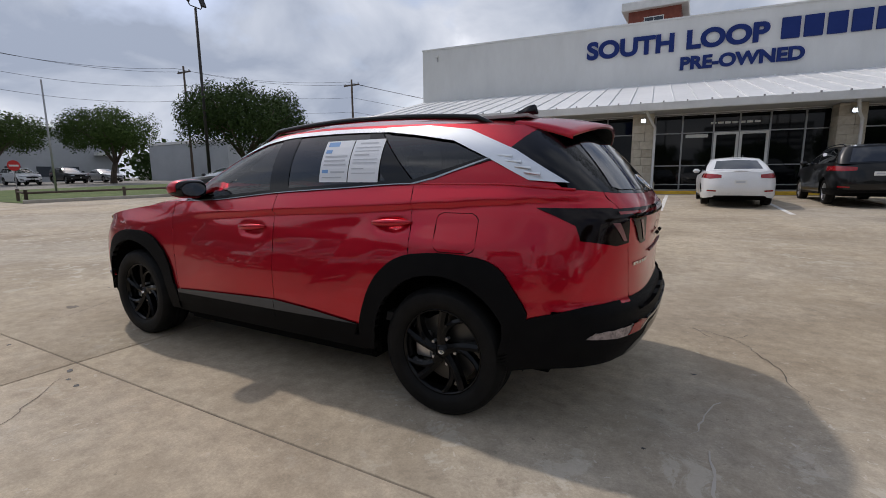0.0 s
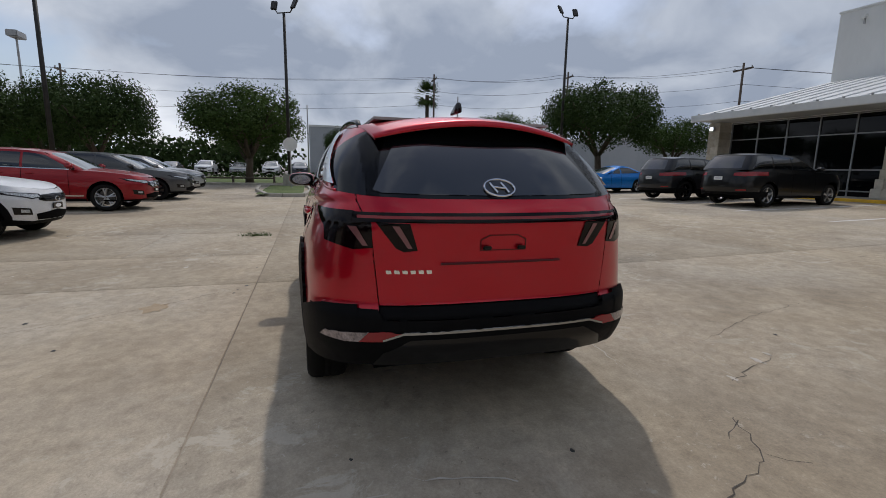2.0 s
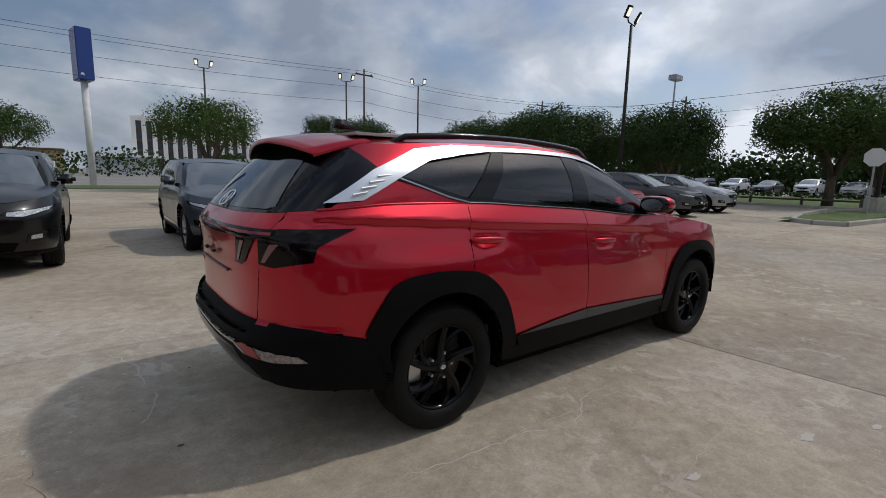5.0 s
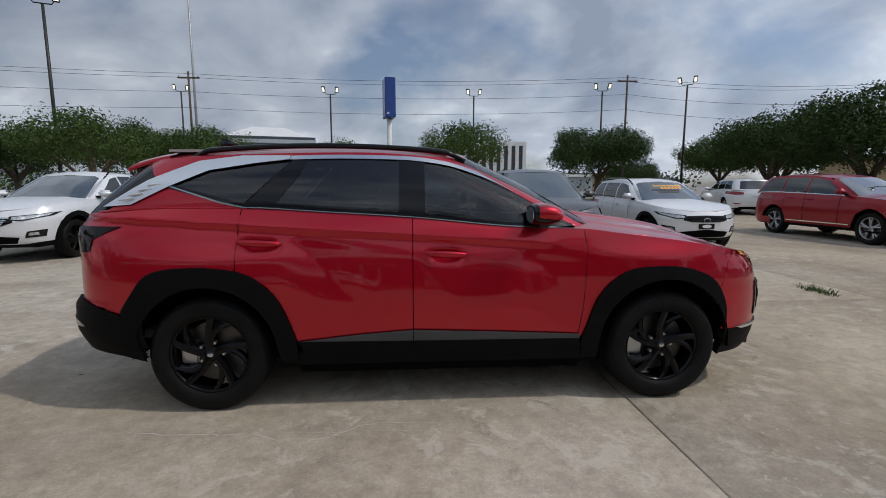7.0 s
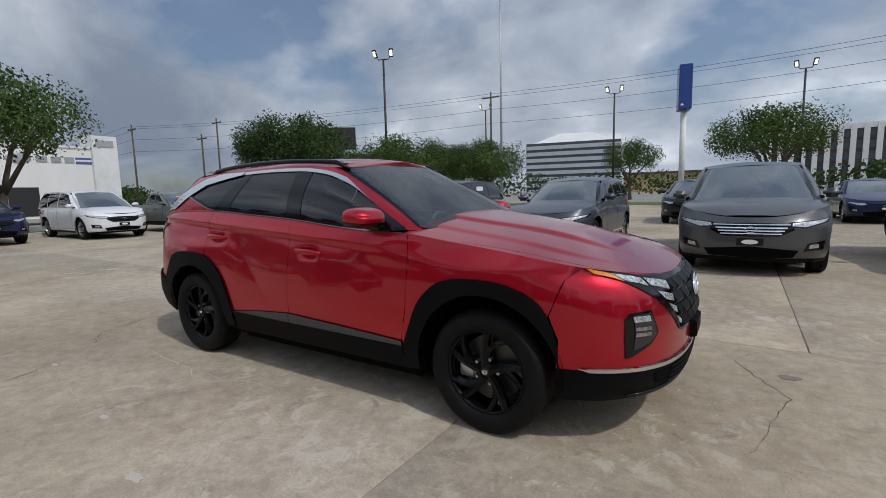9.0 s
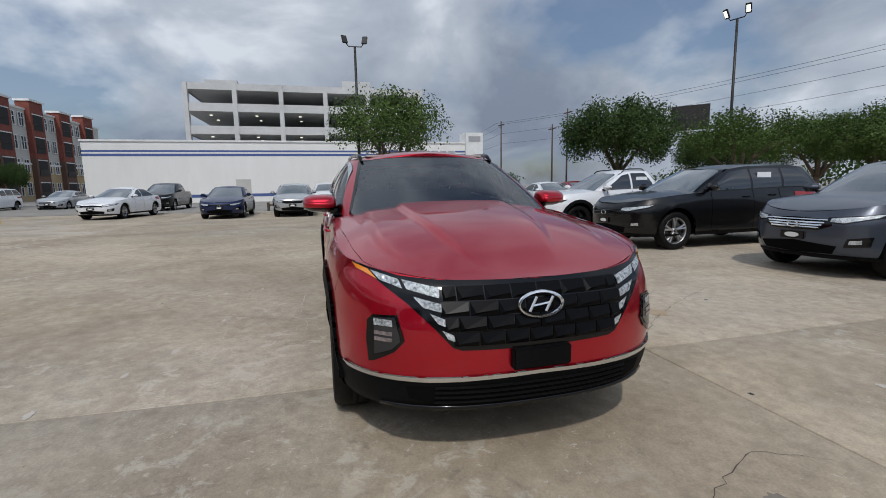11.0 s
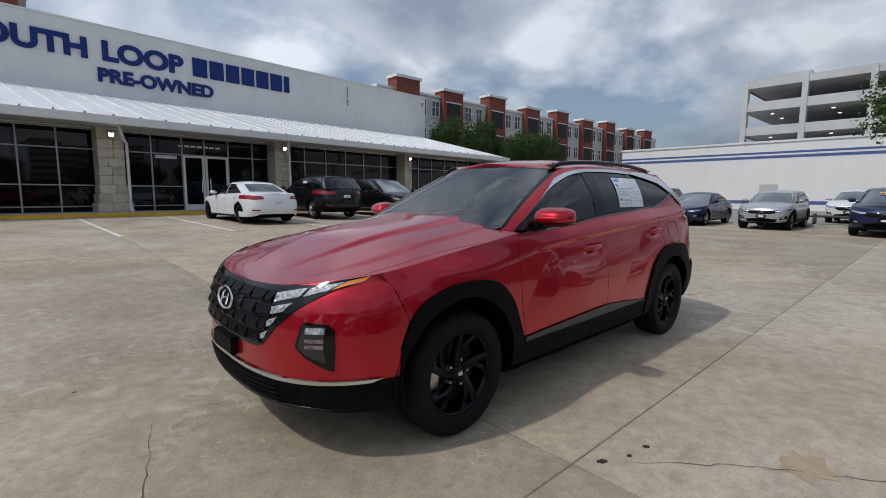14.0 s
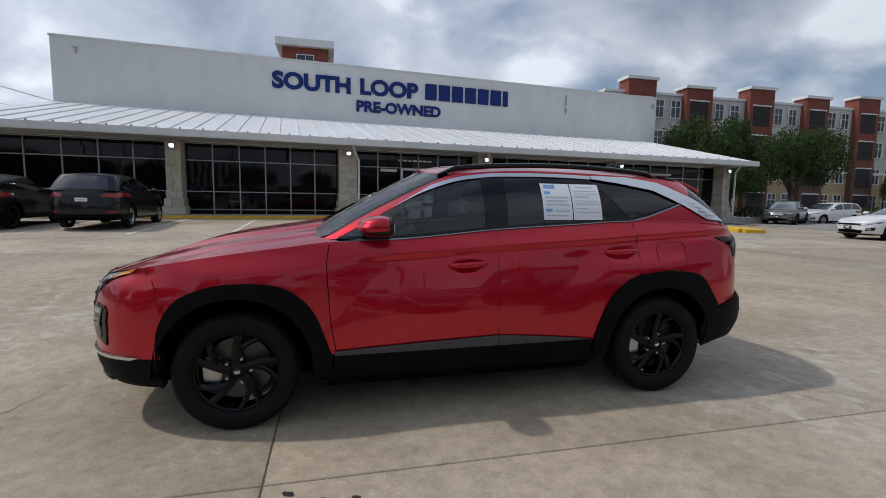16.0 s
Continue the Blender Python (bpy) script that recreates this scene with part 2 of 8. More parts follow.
M["sign_blue"] = vary(mat("sign_blue", (0.008, 0.026, 0.15), 0.5, spec=0.3), (0.007, 0.024, 0.14), (0.010, 0.03, 0.165), 1.5)
M["stripe_blue"] = mat("stripe_blue", (0.07, 0.11, 0.28), 0.6)
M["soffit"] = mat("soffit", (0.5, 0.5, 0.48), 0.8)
# near-black for interiors and openings: inside shade put into the colour
M["inside_shade"] = mat("inside_shade", (0.03, 0.03, 0.03), 0.9)
M["lamp_glow"] = mat("lamp_glow", (0.9, 0.95, 1.0), 0.4, emit=(0.8, 0.9, 1.0), strength=4.0)
M["flood_glow"] = mat("flood_glow", (0.9, 0.9, 0.8), 0.4, emit=(1.0, 0.96, 0.75), strength=1.0)
M["pole_black"] = vary(mat("pole_black", (0.03, 0.03, 0.03), 0.5, 0.3), (0.02, 0.02, 0.02), (0.05, 0.045, 0.04), 3)
M["pole_grey"] = vary(mat("pole_grey", (0.4, 0.4, 0.4), 0.5, 0.5), (0.33, 0.33, 0.33), (0.46, 0.46, 0.46), 3)
M["wood_pole"] = vary(mat("wood_pole", (0.09, 0.07, 0.055), 0.9), (0.06, 0.045, 0.035), (0.13, 0.1, 0.08), 3, 6, 0.3, 0.5, 30, None, 0, (1, 1, 0.1))
M["wire"] = mat("wire", (0.02, 0.02, 0.02), 0.7)
M["bark"] = vary(mat("bark", (0.1, 0.075, 0.055), 0.95), (0.05, 0.038, 0.03), (0.15, 0.115, 0.085), 6, 7, 0.3, 0.9, 25, None, 0, (1, 1, 0.3))
M["leaf"] = vary(mat("leaf", (0.05, 0.085, 0.022), 0.75, spec=0.1), (0.026, 0.05, 0.012), (0.098, 0.15, 0.042), 1.4, 4, 0.4)
M["leaf_dark"] = vary(mat("leaf_dark", (0.04, 0.07, 0.025), 0.75, spec=0.15), (0.02, 0.04, 0.011), (0.066, 0.105, 0.032), 1.4, 4, 0.4)
M["brick_red"] = vary(mat("brick_red", (0.2, 0.06, 0.04), 0.9), (0.15, 0.042, 0.03), (0.25, 0.08, 0.055), 2)
M["apt_grey"] = vary(mat("apt_grey", (0.5, 0.49, 0.46), 0.9), (0.45, 0.44, 0.41), (0.55, 0.54, 0.5), 0.6)
M["apt_tan"] = vary(mat("apt_tan", (0.42, 0.31, 0.17), 0.9), (0.36, 0.26, 0.14), (0.47, 0.36, 0.2), 0.6)
M["garage_concrete"] = vary(mat("garage_concrete", (0.55, 0.55, 0.54), 0.9), (0.47, 0.47, 0.46), (0.6, 0.6, 0.59), 0.5, 6, 0.5)
M["office_grey"] = vary(mat("office_grey", (0.42, 0.45, 0.46), 0.7), (0.36, 0.39, 0.4), (0.47, 0.5, 0.51), 0.3)
M["warehouse"] = vary(mat("warehouse", (0.4, 0.42, 0.44), 0.8), (0.34, 0.36, 0.38), (0.45, 0.47, 0.49), 0.3)
M["window_far"] = mat("window_far", (0.05, 0.06, 0.075), 0.12, 0.0, spec=0.7)

# vehicles
def paint(name, color, metal=0.35, rough=0.32, flake=0.25, coat=0.9):
    m = mat(name, color, rough, metal, coat=coat, coat_rough=0.015, spec=0.3)
    nt = m.node_tree
    b = nt.nodes["Principled BSDF"]
    geo = nt.nodes.new("ShaderNodeNewGeometry")
    n = nt.nodes.new("ShaderNodeTexNoise")
    n.inputs["Scale"].default_value, n.inputs["Detail"].default_value = 900.0, 2.0
    ramp = nt.nodes.new("ShaderNodeValToRGB")
    ramp.color_ramp.elements[0].position, ramp.color_ramp.elements[1].position = 0.3, 0.7
    ramp.color_ramp.elements[0].color = (*[c * (1 - flake) for c in color], 1)
    ramp.color_ramp.elements[1].color = (*[min(1, c * (1 + flake)) for c in color], 1)
    nt.links.new(geo.outputs["Position"], n.inputs["Vector"])
    nt.links.new(n.outputs["Fac"], ramp.inputs[0])
    nt.links.new(ramp.outputs[0], b.inputs["Base Color"])
    return m


M["red_paint"] = paint("red_paint", (0.49, 0.006, 0.021), 0.82, 0.33, 0.25, 0.85)
for nm, col in (("white", (0.75, 0.76, 0.77)), ("black", (0.003, 0.003, 0.0035)), ("grey", (0.085, 0.088, 0.092)), ("steel", (0.06, 0.07, 0.09)), ("crimson", (0.30, 0.012, 0.018)), ("silver", (0.42, 0.43, 0.44)),
                ("azure", (0.01, 0.2, 0.62)), ("navy", (0.012, 0.02, 0.07)), ("sage", (0.16, 0.18, 0.16)), ("charcoal", (0.018, 0.019, 0.021))):
    M["paint_" + nm] = paint("paint_" + nm, col, 0.1 if nm in ("white", "black") else 0.4, 0.3, 0.15, 0.55)
M["cladding"] = vary(mat("cladding", (0.004, 0.004, 0.0045), 0.55, spec=0.1), (0.0025, 0.0025, 0.003), (0.0055, 0.0055, 0.006), 5, 5, 0.3, 0.25, 400)
M["gloss_black"] = mat("gloss_black", (0.004, 0.004, 0.0045), 0.1, coat=0.0, spec=0.45)
M["tint"] = mat("tint", (0.004, 0.005, 0.006), 0.02, spec=0.5, ior=1.95)
M["chrome"] = mat("chrome", (0.82, 0.82, 0.83), 0.12, 1.0)
M["satin_silver"] = mat("satin_silver", (0.72, 0.73, 0.74), 0.22, 1.0)
M["rubber"] = vary(mat("rubber", (0.006, 0.006, 0.006), 0.6, spec=0.2), (0.003, 0.003, 0.003), (0.009, 0.0088, 0.0085), 12, 5, 0.3, 0.3, 150)
M["rim_black"] = mat("rim_black", (0.003, 0.003, 0.0035), 0.16, 0.0, coat=0.0, spec=0.25)
M["rim_alloy"] = mat("rim_alloy", (0.5, 0.5, 0.51), 0.28, 0.9)
M["disc"] = mat("disc", (0.1, 0.097, 0.093), 0.4, 0.9)
M["underbody"] = mat("underbody", (0.003, 0.003, 0.003), 0.9, spec=0.1)
M["lens_red"] = mat("lens_red", (0.26, 0.006, 0.01), 0.08, coat=0.5)
M["lens_smoke"] = mat("lens_smoke", (0.004, 0.001, 0.0015), 0.08, spec=0.3)
M["lens_clear"] = vary(mat("lens_clear", (0.62, 0.65, 0.68), 0.12, 0.5, coat=0.8), (0.1, 0.11, 0.11), (0.82, 0.86, 0.87), 70, 3, 0.1, 0.7, 120)
M["lens_grey"] = vary(mat("lens_grey", (0.3, 0.24, 0.24), 0.12, 0.4, coat=0.8), (0.1, 0.085, 0.085), (0.42, 0.35, 0.35), 40, 3, 0.2, 0.4, 90)
M["lens_rose"] = mat("lens_rose", (0.22, 0.09, 0.095), 0.12, 0.2, coat=0.6)
M["lens_amber"] = mat("lens_amber", (0.8, 0.26, 0.02), 0.12, coat=1.0)
M["interior"] = mat("interior", (0.085, 0.085, 0.087), 0.85)
M["interior_light"] = mat("interior_light", (0.4, 0.39, 0.37), 0.85)
M["paper"] = vary(mat("paper", (0.8, 0.82, 0.84), 0.7), (0.74, 0.77, 0.82), (0.82, 0.84, 0.86), 4)
M["paper_ink"] = mat("paper_ink", (0.5, 0.52, 0.56), 0.8)
M["paper_blue"] = mat("paper_blue", (0.2, 0.38, 0.68), 0.6)
M["plate_white"] = mat("plate_white", (0.75, 0.75, 0.73), 0.5)
M["sticker_orange"] = mat("sticker_orange", (0.9, 0.42, 0.03), 0.5)
M["stop_red"] = mat("stop_red", (0.55, 0.03, 0.03), 0.4)
M["sign_yellow"] = mat("sign_yellow", (0.8, 0.5, 0.03), 0.4)
M["pylon_blue"] = mat("pylon_blue", (0.015, 0.05, 0.24), 0.25)


def glass(name, color, clear, ior=1.5):
    """A window pane: glossy skin over a clear sheet that dims what is behind it."""
    m = bpy.data.materials.new(name)
    m.use_nodes = True
    nt = m.node_tree
    nt.nodes.clear()
    o = nt.nodes.new("ShaderNodeOutputMaterial")
    tr, gl, mx, fr = nt.nodes.new("ShaderNodeBsdfTransparent"), nt.nodes.new("ShaderNodeBsdfGlossy"), nt.nodes.new("ShaderNodeMixShader"), nt.nodes.new("ShaderNodeFresnel")
    tr.inputs[0].default_value = (*[clear * c for c in color], 1)
    gl.inputs["Roughness"].default_value = 0.01
    fr.inputs[0].default_value = ior
    nt.links.new(fr.outputs[0], mx.inputs[0])
    nt.links.new(tr.outputs[0], mx.inputs[1])
    nt.links.new(gl.outputs[0], mx.inputs[2])
    nt.links.new(mx.outputs[0], o.inputs[0])
    return m


M["windshield"] = glass("windshield", (0.84, 0.95, 0.92), 0.95, 2.5)
M["side_glass"] = glass("side_glass", (0.8, 0.86, 0.86), 0.36, 1.8)
M["privacy_glass"] = glass("privacy_glass", (0.8, 0.85, 0.9), 0.14, 1.8)
M["garnish"] = mat("garnish", (0.70, 0.73, 0.76), 0.3, 0.75)
# darkened body red: shade of the plate recess put into the colour
M["crease_shade_red"] = mat("crease_shade_red", (0.09, 0.003, 0.005), 0.4)
M["dim_silver"] = mat("dim_silver", (0.36, 0.37, 0.38), 0.25, 1.0)
# cladding lightened to grey: sky sheen put into the colour
M["sill_sheen_grey"] = vary(mat("sill_sheen_grey", (0.05, 0.052, 0.056), 0.34, spec=0.5), (0.042, 0.044, 0.048), (0.06, 0.062, 0.066), 6)

from mathutils.geometry import tessellate_polygon

# ---------------------------------------------------------------- building tools
def part(name, bm, material, parent=None, label="", smooth=False):
    """Links a bmesh as one mesh object under a thing or a part."""
    me = bpy.data.meshes.new(name)
    bmesh.ops.recalc_face_normals(bm, faces=bm.faces)
    bm.to_mesh(me)
    bm.free()
    return part_me(name, me, material, parent, label, smooth)


def part_me(name, me, material, parent=None, label="", smooth=False):
    me.materials.append(M[material] if isinstance(material, str) else material)
    if smooth:
        me.shade_smooth()
    ob = new(name, me)
    ob.parent = parent
    if label:
        ob["label"] = label
    return ob


def thing(name, m, label, category, group="", kind=""):
    ob = new(name)
    ob.empty_display_size = 0.2
    ob.matrix_basis = m
    return tagged(ob, label, category, group, kind)


def box(bm, x0, x1, y0, y1, z0, z1, bevel=0.0, m=None):
    r = bmesh.ops.create_cube(bm, size=1, matrix=Matrix.LocRotScale(((x0 + x1) / 2, (y0 + y1) / 2, (z0 + z1) / 2), None, (abs(x1 - x0), abs(y1 - y0), abs(z1 - z0))))
    vs = r["verts"]
    if bevel:
        es = list({e for v in vs for e in v.link_edges})
        r2 = bmesh.ops.bevel(bm, geom=es, offset=bevel, segments=2, affect="EDGES", clamp_overlap=True)
        vs = list({v for f in r2["faces"] for v in f.verts} | {v for v in vs if v.is_valid})
    if m is not None:
        bmesh.ops.transform(bm, matrix=m, verts=[v for v in vs if v.is_valid])
    return bm


def boxed(x0, x1, y0, y1, z0, z1, bevel=0.0, m=None):
    return box(bmesh.new(), x0, x1, y0, y1, z0, z1, bevel, m)


def tube(bm, pts, radii, n=8, caps=True):
    """A tapered tube along points."""
    pts = [Vector(p) for p in pts]
    if not hasattr(radii, "__len__"):
        radii = [radii] * len(pts)
    rings, side = [], None
    for i, p in enumerate(pts):
        d = (pts[min(i + 1, len(pts) - 1)] - pts[max(i - 1, 0)]).normalized()
        if side is None:
            side = d.orthogonal().normalized()
        side = (side - d * side.dot(d)).normalized()
        up = d.cross(side)
        rings.append([bm.verts.new(p + (side * math.cos(2 * math.pi * k / n) + up * math.sin(2 * math.pi * k / n)) * radii[i]) for k in range(n)])
    for a, b in zip(rings, rings[1:]):
        for k in range(n):
            bm.faces.new((a[k], a[(k + 1) % n], b[(k + 1) % n], b[k]))
    if caps:
        bm.faces.new(rings[0][::-1])
        bm.faces.new(rings[-1])
    return bm


def tubed(pts, radii, n=8):
    return tube(bmesh.new(), pts, radii, n)


def lathe(profile, n=32, axis="y"):
    """Turns (radius, height) pairs round an axis."""
    bm = bmesh.new()
    rings = []
    for r, h in profile:
        ring = []
        for k in range(n):
            a = 2 * math.pi * k / n
            c, s = r * math.cos(a), r * math.sin(a)
            ring.append(bm.verts.new((c, h, s) if axis == "y" else (c, s, h)))
        rings.append(ring)
    for a, b in zip(rings, rings[1:]):
        for k in range(n):
            bm.faces.new((a[k], a[(k + 1) % n], b[(k + 1) % n], b[k]))
    return bm


def prism(bm, poly, lift, depth):
    """Extrudes a flat polygon: lift(a, b, d) gives the place of the point (a, b) at depth d."""
    f0 = [bm.verts.new(lift(a, b, 0)) for a, b in poly]
    f1 = [bm.verts.new(lift(a, b, depth)) for a, b in poly]
    bm.faces.new(f0)
    bm.faces.new(f1[::-1])
    for k in range(len(poly)):
        bm.faces.new((f0[k - 1], f1[k - 1], f1[k], f0[k]))
    return bm


class Curve:
    """A smooth curve through (x, y) keys that never overshoots."""

    def __init__(self, *keys):
        k = sorted(keys)
        self.x, self.y = [a for a, _ in k], [b for _, b in k]
        n = len(k)
        h = [self.x[i + 1] - self.x[i] for i in range(n - 1)]
        d = [(self.y[i + 1] - self.y[i]) / h[i] for i in range(n - 1)]
        self.m = [d[0]] + [0.0 if d[i - 1] * d[i] <= 0 else 2 * d[i - 1] * d[i] / (d[i - 1] + d[i]) for i in range(1, n - 1)] + [d[-1]]

    def __call__(self, t):
        x, y, m = self.x, self.y, self.m
        if t <= x[0]:
            return y[0]
        if t >= x[-1]:
            return y[-1]
        i = max(j for j in range(len(x) - 1) if x[j] <= t)
        h = x[i + 1] - x[i]
        u = (t - x[i]) / h
        return (1 + 2 * u) * (1 - u) ** 2 * y[i] + u * (1 - u) ** 2 * h * m[i] + u * u * (3 - 2 * u) * y[i + 1] + u * u * (u - 1) * h * m[i + 1]


def step(t):
    t = min(1.0, max(0.0, t))
    return t * t * (3 - 2 * t)


class Patch:
    """A fine triangle net with a normal at every corner, from which panels are cut."""

    def __init__(self, rows=None):
        if rows is None:
            return
        g = np.array(rows, dtype=float)
        nr, nc, _ = g.shape
        du, dv = np.gradient(g, axis=0), np.gradient(g, axis=1)
        n = np.cross(dv, du)
        ln = np.linalg.norm(n, axis=2, keepdims=True)
        n = n / np.maximum(ln, 1e-9)
        self.V, self.N = g.reshape(-1, 3), n.reshape(-1, 3)
        i, j = np.meshgrid(np.arange(nr - 1), np.arange(nc - 1), indexing="ij")
        a = (i * nc + j).ravel()
        q = np.stack([a, a + 1, a + nc + 1, a + nc], axis=1)
        self.T = np.concatenate([q[:, [0, 1, 2]], q[:, [0, 2, 3]]])
        self.col = np.concatenate([j.ravel(), j.ravel()])

    def columns(self, lo, hi):
        p = Patch()
        p.V, p.N = self.V, self.N
        keep = (self.col >= lo) & (self.col < hi)
        p.T, p.col = self.T[keep], self.col[keep]
        return p

    def outward(self, centre):
        """Turns the normals away from a line along x at the given height."""
        d = self.V - np.array([[0, 0, centre]]) * 1.0
        d[:, 0] *= 0.25
        flip = np.sum(d * self.N, axis=1) < 0
        self.N[flip] *= -1
        return self


def clip(shape, tri):
    """The part of a convex flat shape inside a triangle that runs counter-clockwise."""
    out = shape
    for k in range(3):
        s, e = tri[k], tri[(k + 1) % 3]
        dx, dy = e[0] - s[0], e[1] - s[1]
        src, out = out, []
        for m in range(len(src)):
            q0, q1 = src[m - 1], src[m]
            d0 = dx * (q0[1] - s[1]) - dy * (q0[0] - s[0])
            d1 = dx * (q1[1] - s[1]) - dy * (q1[0] - s[0])
            if (d0 < 0) != (d1 < 0):
                u = d0 / (d0 - d1)
                out.append((q0[0] + (q1[0] - q0[0]) * u, q0[1] + (q1[1] - q0[1]) * u))
            if d1 >= 0:
                out.append(q1)
        if len(out) < 3:
            return []
    return out


def cut(patches, axes, poly, offset=0.0, rim=0.012, side=1.0, where=None):
    """The part of the patches whose projection on two axes lies inside the polygon, pushed outward by offset, with a folded rim. side -1 mirrors it."""
    P = np.array(poly, dtype=float)
    lo, hi = P.min(0), P.max(0)
    E0, E1 = P, np.roll(P, -1, axis=0)
    index, verts, norms, faces, flat = {}, [], [], [], []
    flat_poly = [Vector((q[0], q[1], 0)) for q in P.tolist()]
    shards = []
    for ids in tessellate_polygon([flat_poly]):
        q = [(flat_poly[k].x, flat_poly[k].y) for k in ids]
        if abs((q[1][0] - q[0][0]) * (q[2][1] - q[0][1]) - (q[1][1] - q[0][1]) * (q[2][0] - q[0][0])) > 1e-10:
            shards.append((q, min(v[0] for v in q), max(v[0] for v in q), min(v[1] for v in q), max(v[1] for v in q)))

    def corner(v, n):
        key = (int(v[0] * 1e5 + 5e5), int(v[1] * 1e5 + 5e5), int(v[2] * 1e5 + 5e5))
        if key not in index:
            index[key] = len(verts)
            ln = math.sqrt(n[0] ** 2 + n[1] ** 2 + n[2] ** 2) or 1.0
            n = [c / ln for c in n]
            verts.append([v[k] + n[k] * offset for k in range(3)])
            norms.append(n)
            flat.append((v[axes[0]], v[axes[1]]))
        return index[key]

    for p in patches:
        U = p.V[:, axes]
        T = p.T
        seen = {}

        def whole(k):
            if k not in seen:
                seen[k] = corner(p.V[k].tolist(), p.N[k].tolist())
            return seen[k]

        if where is not None:
            c = p.V[T].mean(axis=1)
            T = T[where(c)]
        if not len(T):
            continue
        tri = U[T]
        tlo, thi = tri.min(1), tri.max(1)
        T = T[np.all(thi >= lo, axis=1) & np.all(tlo <= hi, axis=1)]
        if not len(T):
            continue
        tri = U[T]
        tlo, thi = tri.min(1), tri.max(1)
        # which corners lie inside
        x, y = U[:, 0][:, None], U[:, 1][:, None]
        cross = ((E0[None, :, 1] > y) != (E1[None, :, 1] > y))
        with np.errstate(divide="ignore", invalid="ignore"):
            xi = (E1[None, :, 0] - E0[None, :, 0]) * (y - E0[None, :, 1]) / (E1[None, :, 1] - E0[None, :, 1]) + E0[None, :, 0]
        inside = (np.sum(cross & (x < xi), axis=1) % 2) == 1
        near = np.zeros(len(T), bool)
        for a, b in zip(E0, E1):
            l2, h2 = np.minimum(a, b), np.maximum(a, b)
            near |= np.all(thi >= l2, axis=1) & np.all(tlo <= h2, axis=1)
        ins = inside[T].all(axis=1)
        for t in T[ins & ~near].tolist():
            faces.append([whole(k) for k in t])
        edge = T[near]
        for t, (a, b, c), PV, PN in zip(edge.tolist(), U[edge].tolist(), p.V[edge].tolist(), p.N[edge].tolist()):
            area = (b[0] - a[0]) * (c[1] - a[1]) - (b[1] - a[1]) * (c[0] - a[0])
            if abs(area) < 1e-10:
                if all(inside[k] for k in t):
                    faces.append([whole(k) for k in t])
                continue
            tri2 = (a, b, c) if area > 0 else (a, c, b)
            xl, xh, yl, yh = min(a[0], b[0], c[0]), max(a[0], b[0], c[0]), min(a[1], b[1], c[1]), max(a[1], b[1], c[1])
            for shard, sxl, sxh, syl, syh in shards:
                if sxl > xh or sxh < xl or syl > yh or syh < yl:
                    continue
                ids = []
                for q in clip(shard, tri2):
                    w1 = ((q[0] - a[0]) * (c[1] - a[1]) - (q[1] - a[1]) * (c[0] - a[0])) / area
                    w2 = ((b[0] - a[0]) * (q[1] - a[1]) - (b[1] - a[1]) * (q[0] - a[0])) / area
                    w0 = 1 - w1 - w2
                    k = corner([w0 * PV[0][m] + w1 * PV[1][m] + w2 * PV[2][m] for m in (0, 1, 2)], [w0 * PN[0][m] + w1 * PN[1][m] + w2 * PN[2][m] for m in (0, 1, 2)])
                    if not ids or (k != ids[-1] and k != ids[0]):
                        ids.append(k)
                if len(ids) >= 3 and len(set(ids)) == len(ids):
                    faces.append(ids)
    faces = [q for q in faces if len(set(q)) == len(q)]
    if rim:
        count = {}
        for f in faces:
            for k in range(len(f)):
                e = (f[k - 1], f[k])
                if (e[1], e[0]) in count:
                    count[(e[1], e[0])] += 1
                else:
                    count[e] = count.get(e, 0) + 1
        inner = {}
        for (a, b), c in count.items():
            if c == 1:
                mx, my = (flat[a][0] + flat[b][0]) / 2, (flat[a][1] + flat[b][1]) / 2
                ex, ey = E1[:, 0] - E0[:, 0], E1[:, 1] - E0[:, 1]
                u = np.clip(((mx - E0[:, 0]) * ex + (my - E0[:, 1]) * ey) / np.maximum(ex * ex + ey * ey, 1e-12), 0, 1)
                if np.min((E0[:, 0] + u * ex - mx) ** 2 + (E0[:, 1] + u * ey - my) ** 2) > 2.5e-6:
                    continue
                ids = []
                for k in (a, b):
                    if k not in inner:
                        inner[k] = len(verts)
                        verts.append([verts[k][q] - norms[k][q] * rim for q in range(3)])
                        norms.append(norms[k])
                    ids.append(inner[k])
                faces.append([b, a, ids[0], ids[1]])
    if side < 0:
        verts = [[v[0], -v[1], v[2]] for v in verts]
        norms = [[n[0], -n[1], n[2]] for n in norms]
        faces = [f[::-1] for f in faces]
    return verts, norms, faces


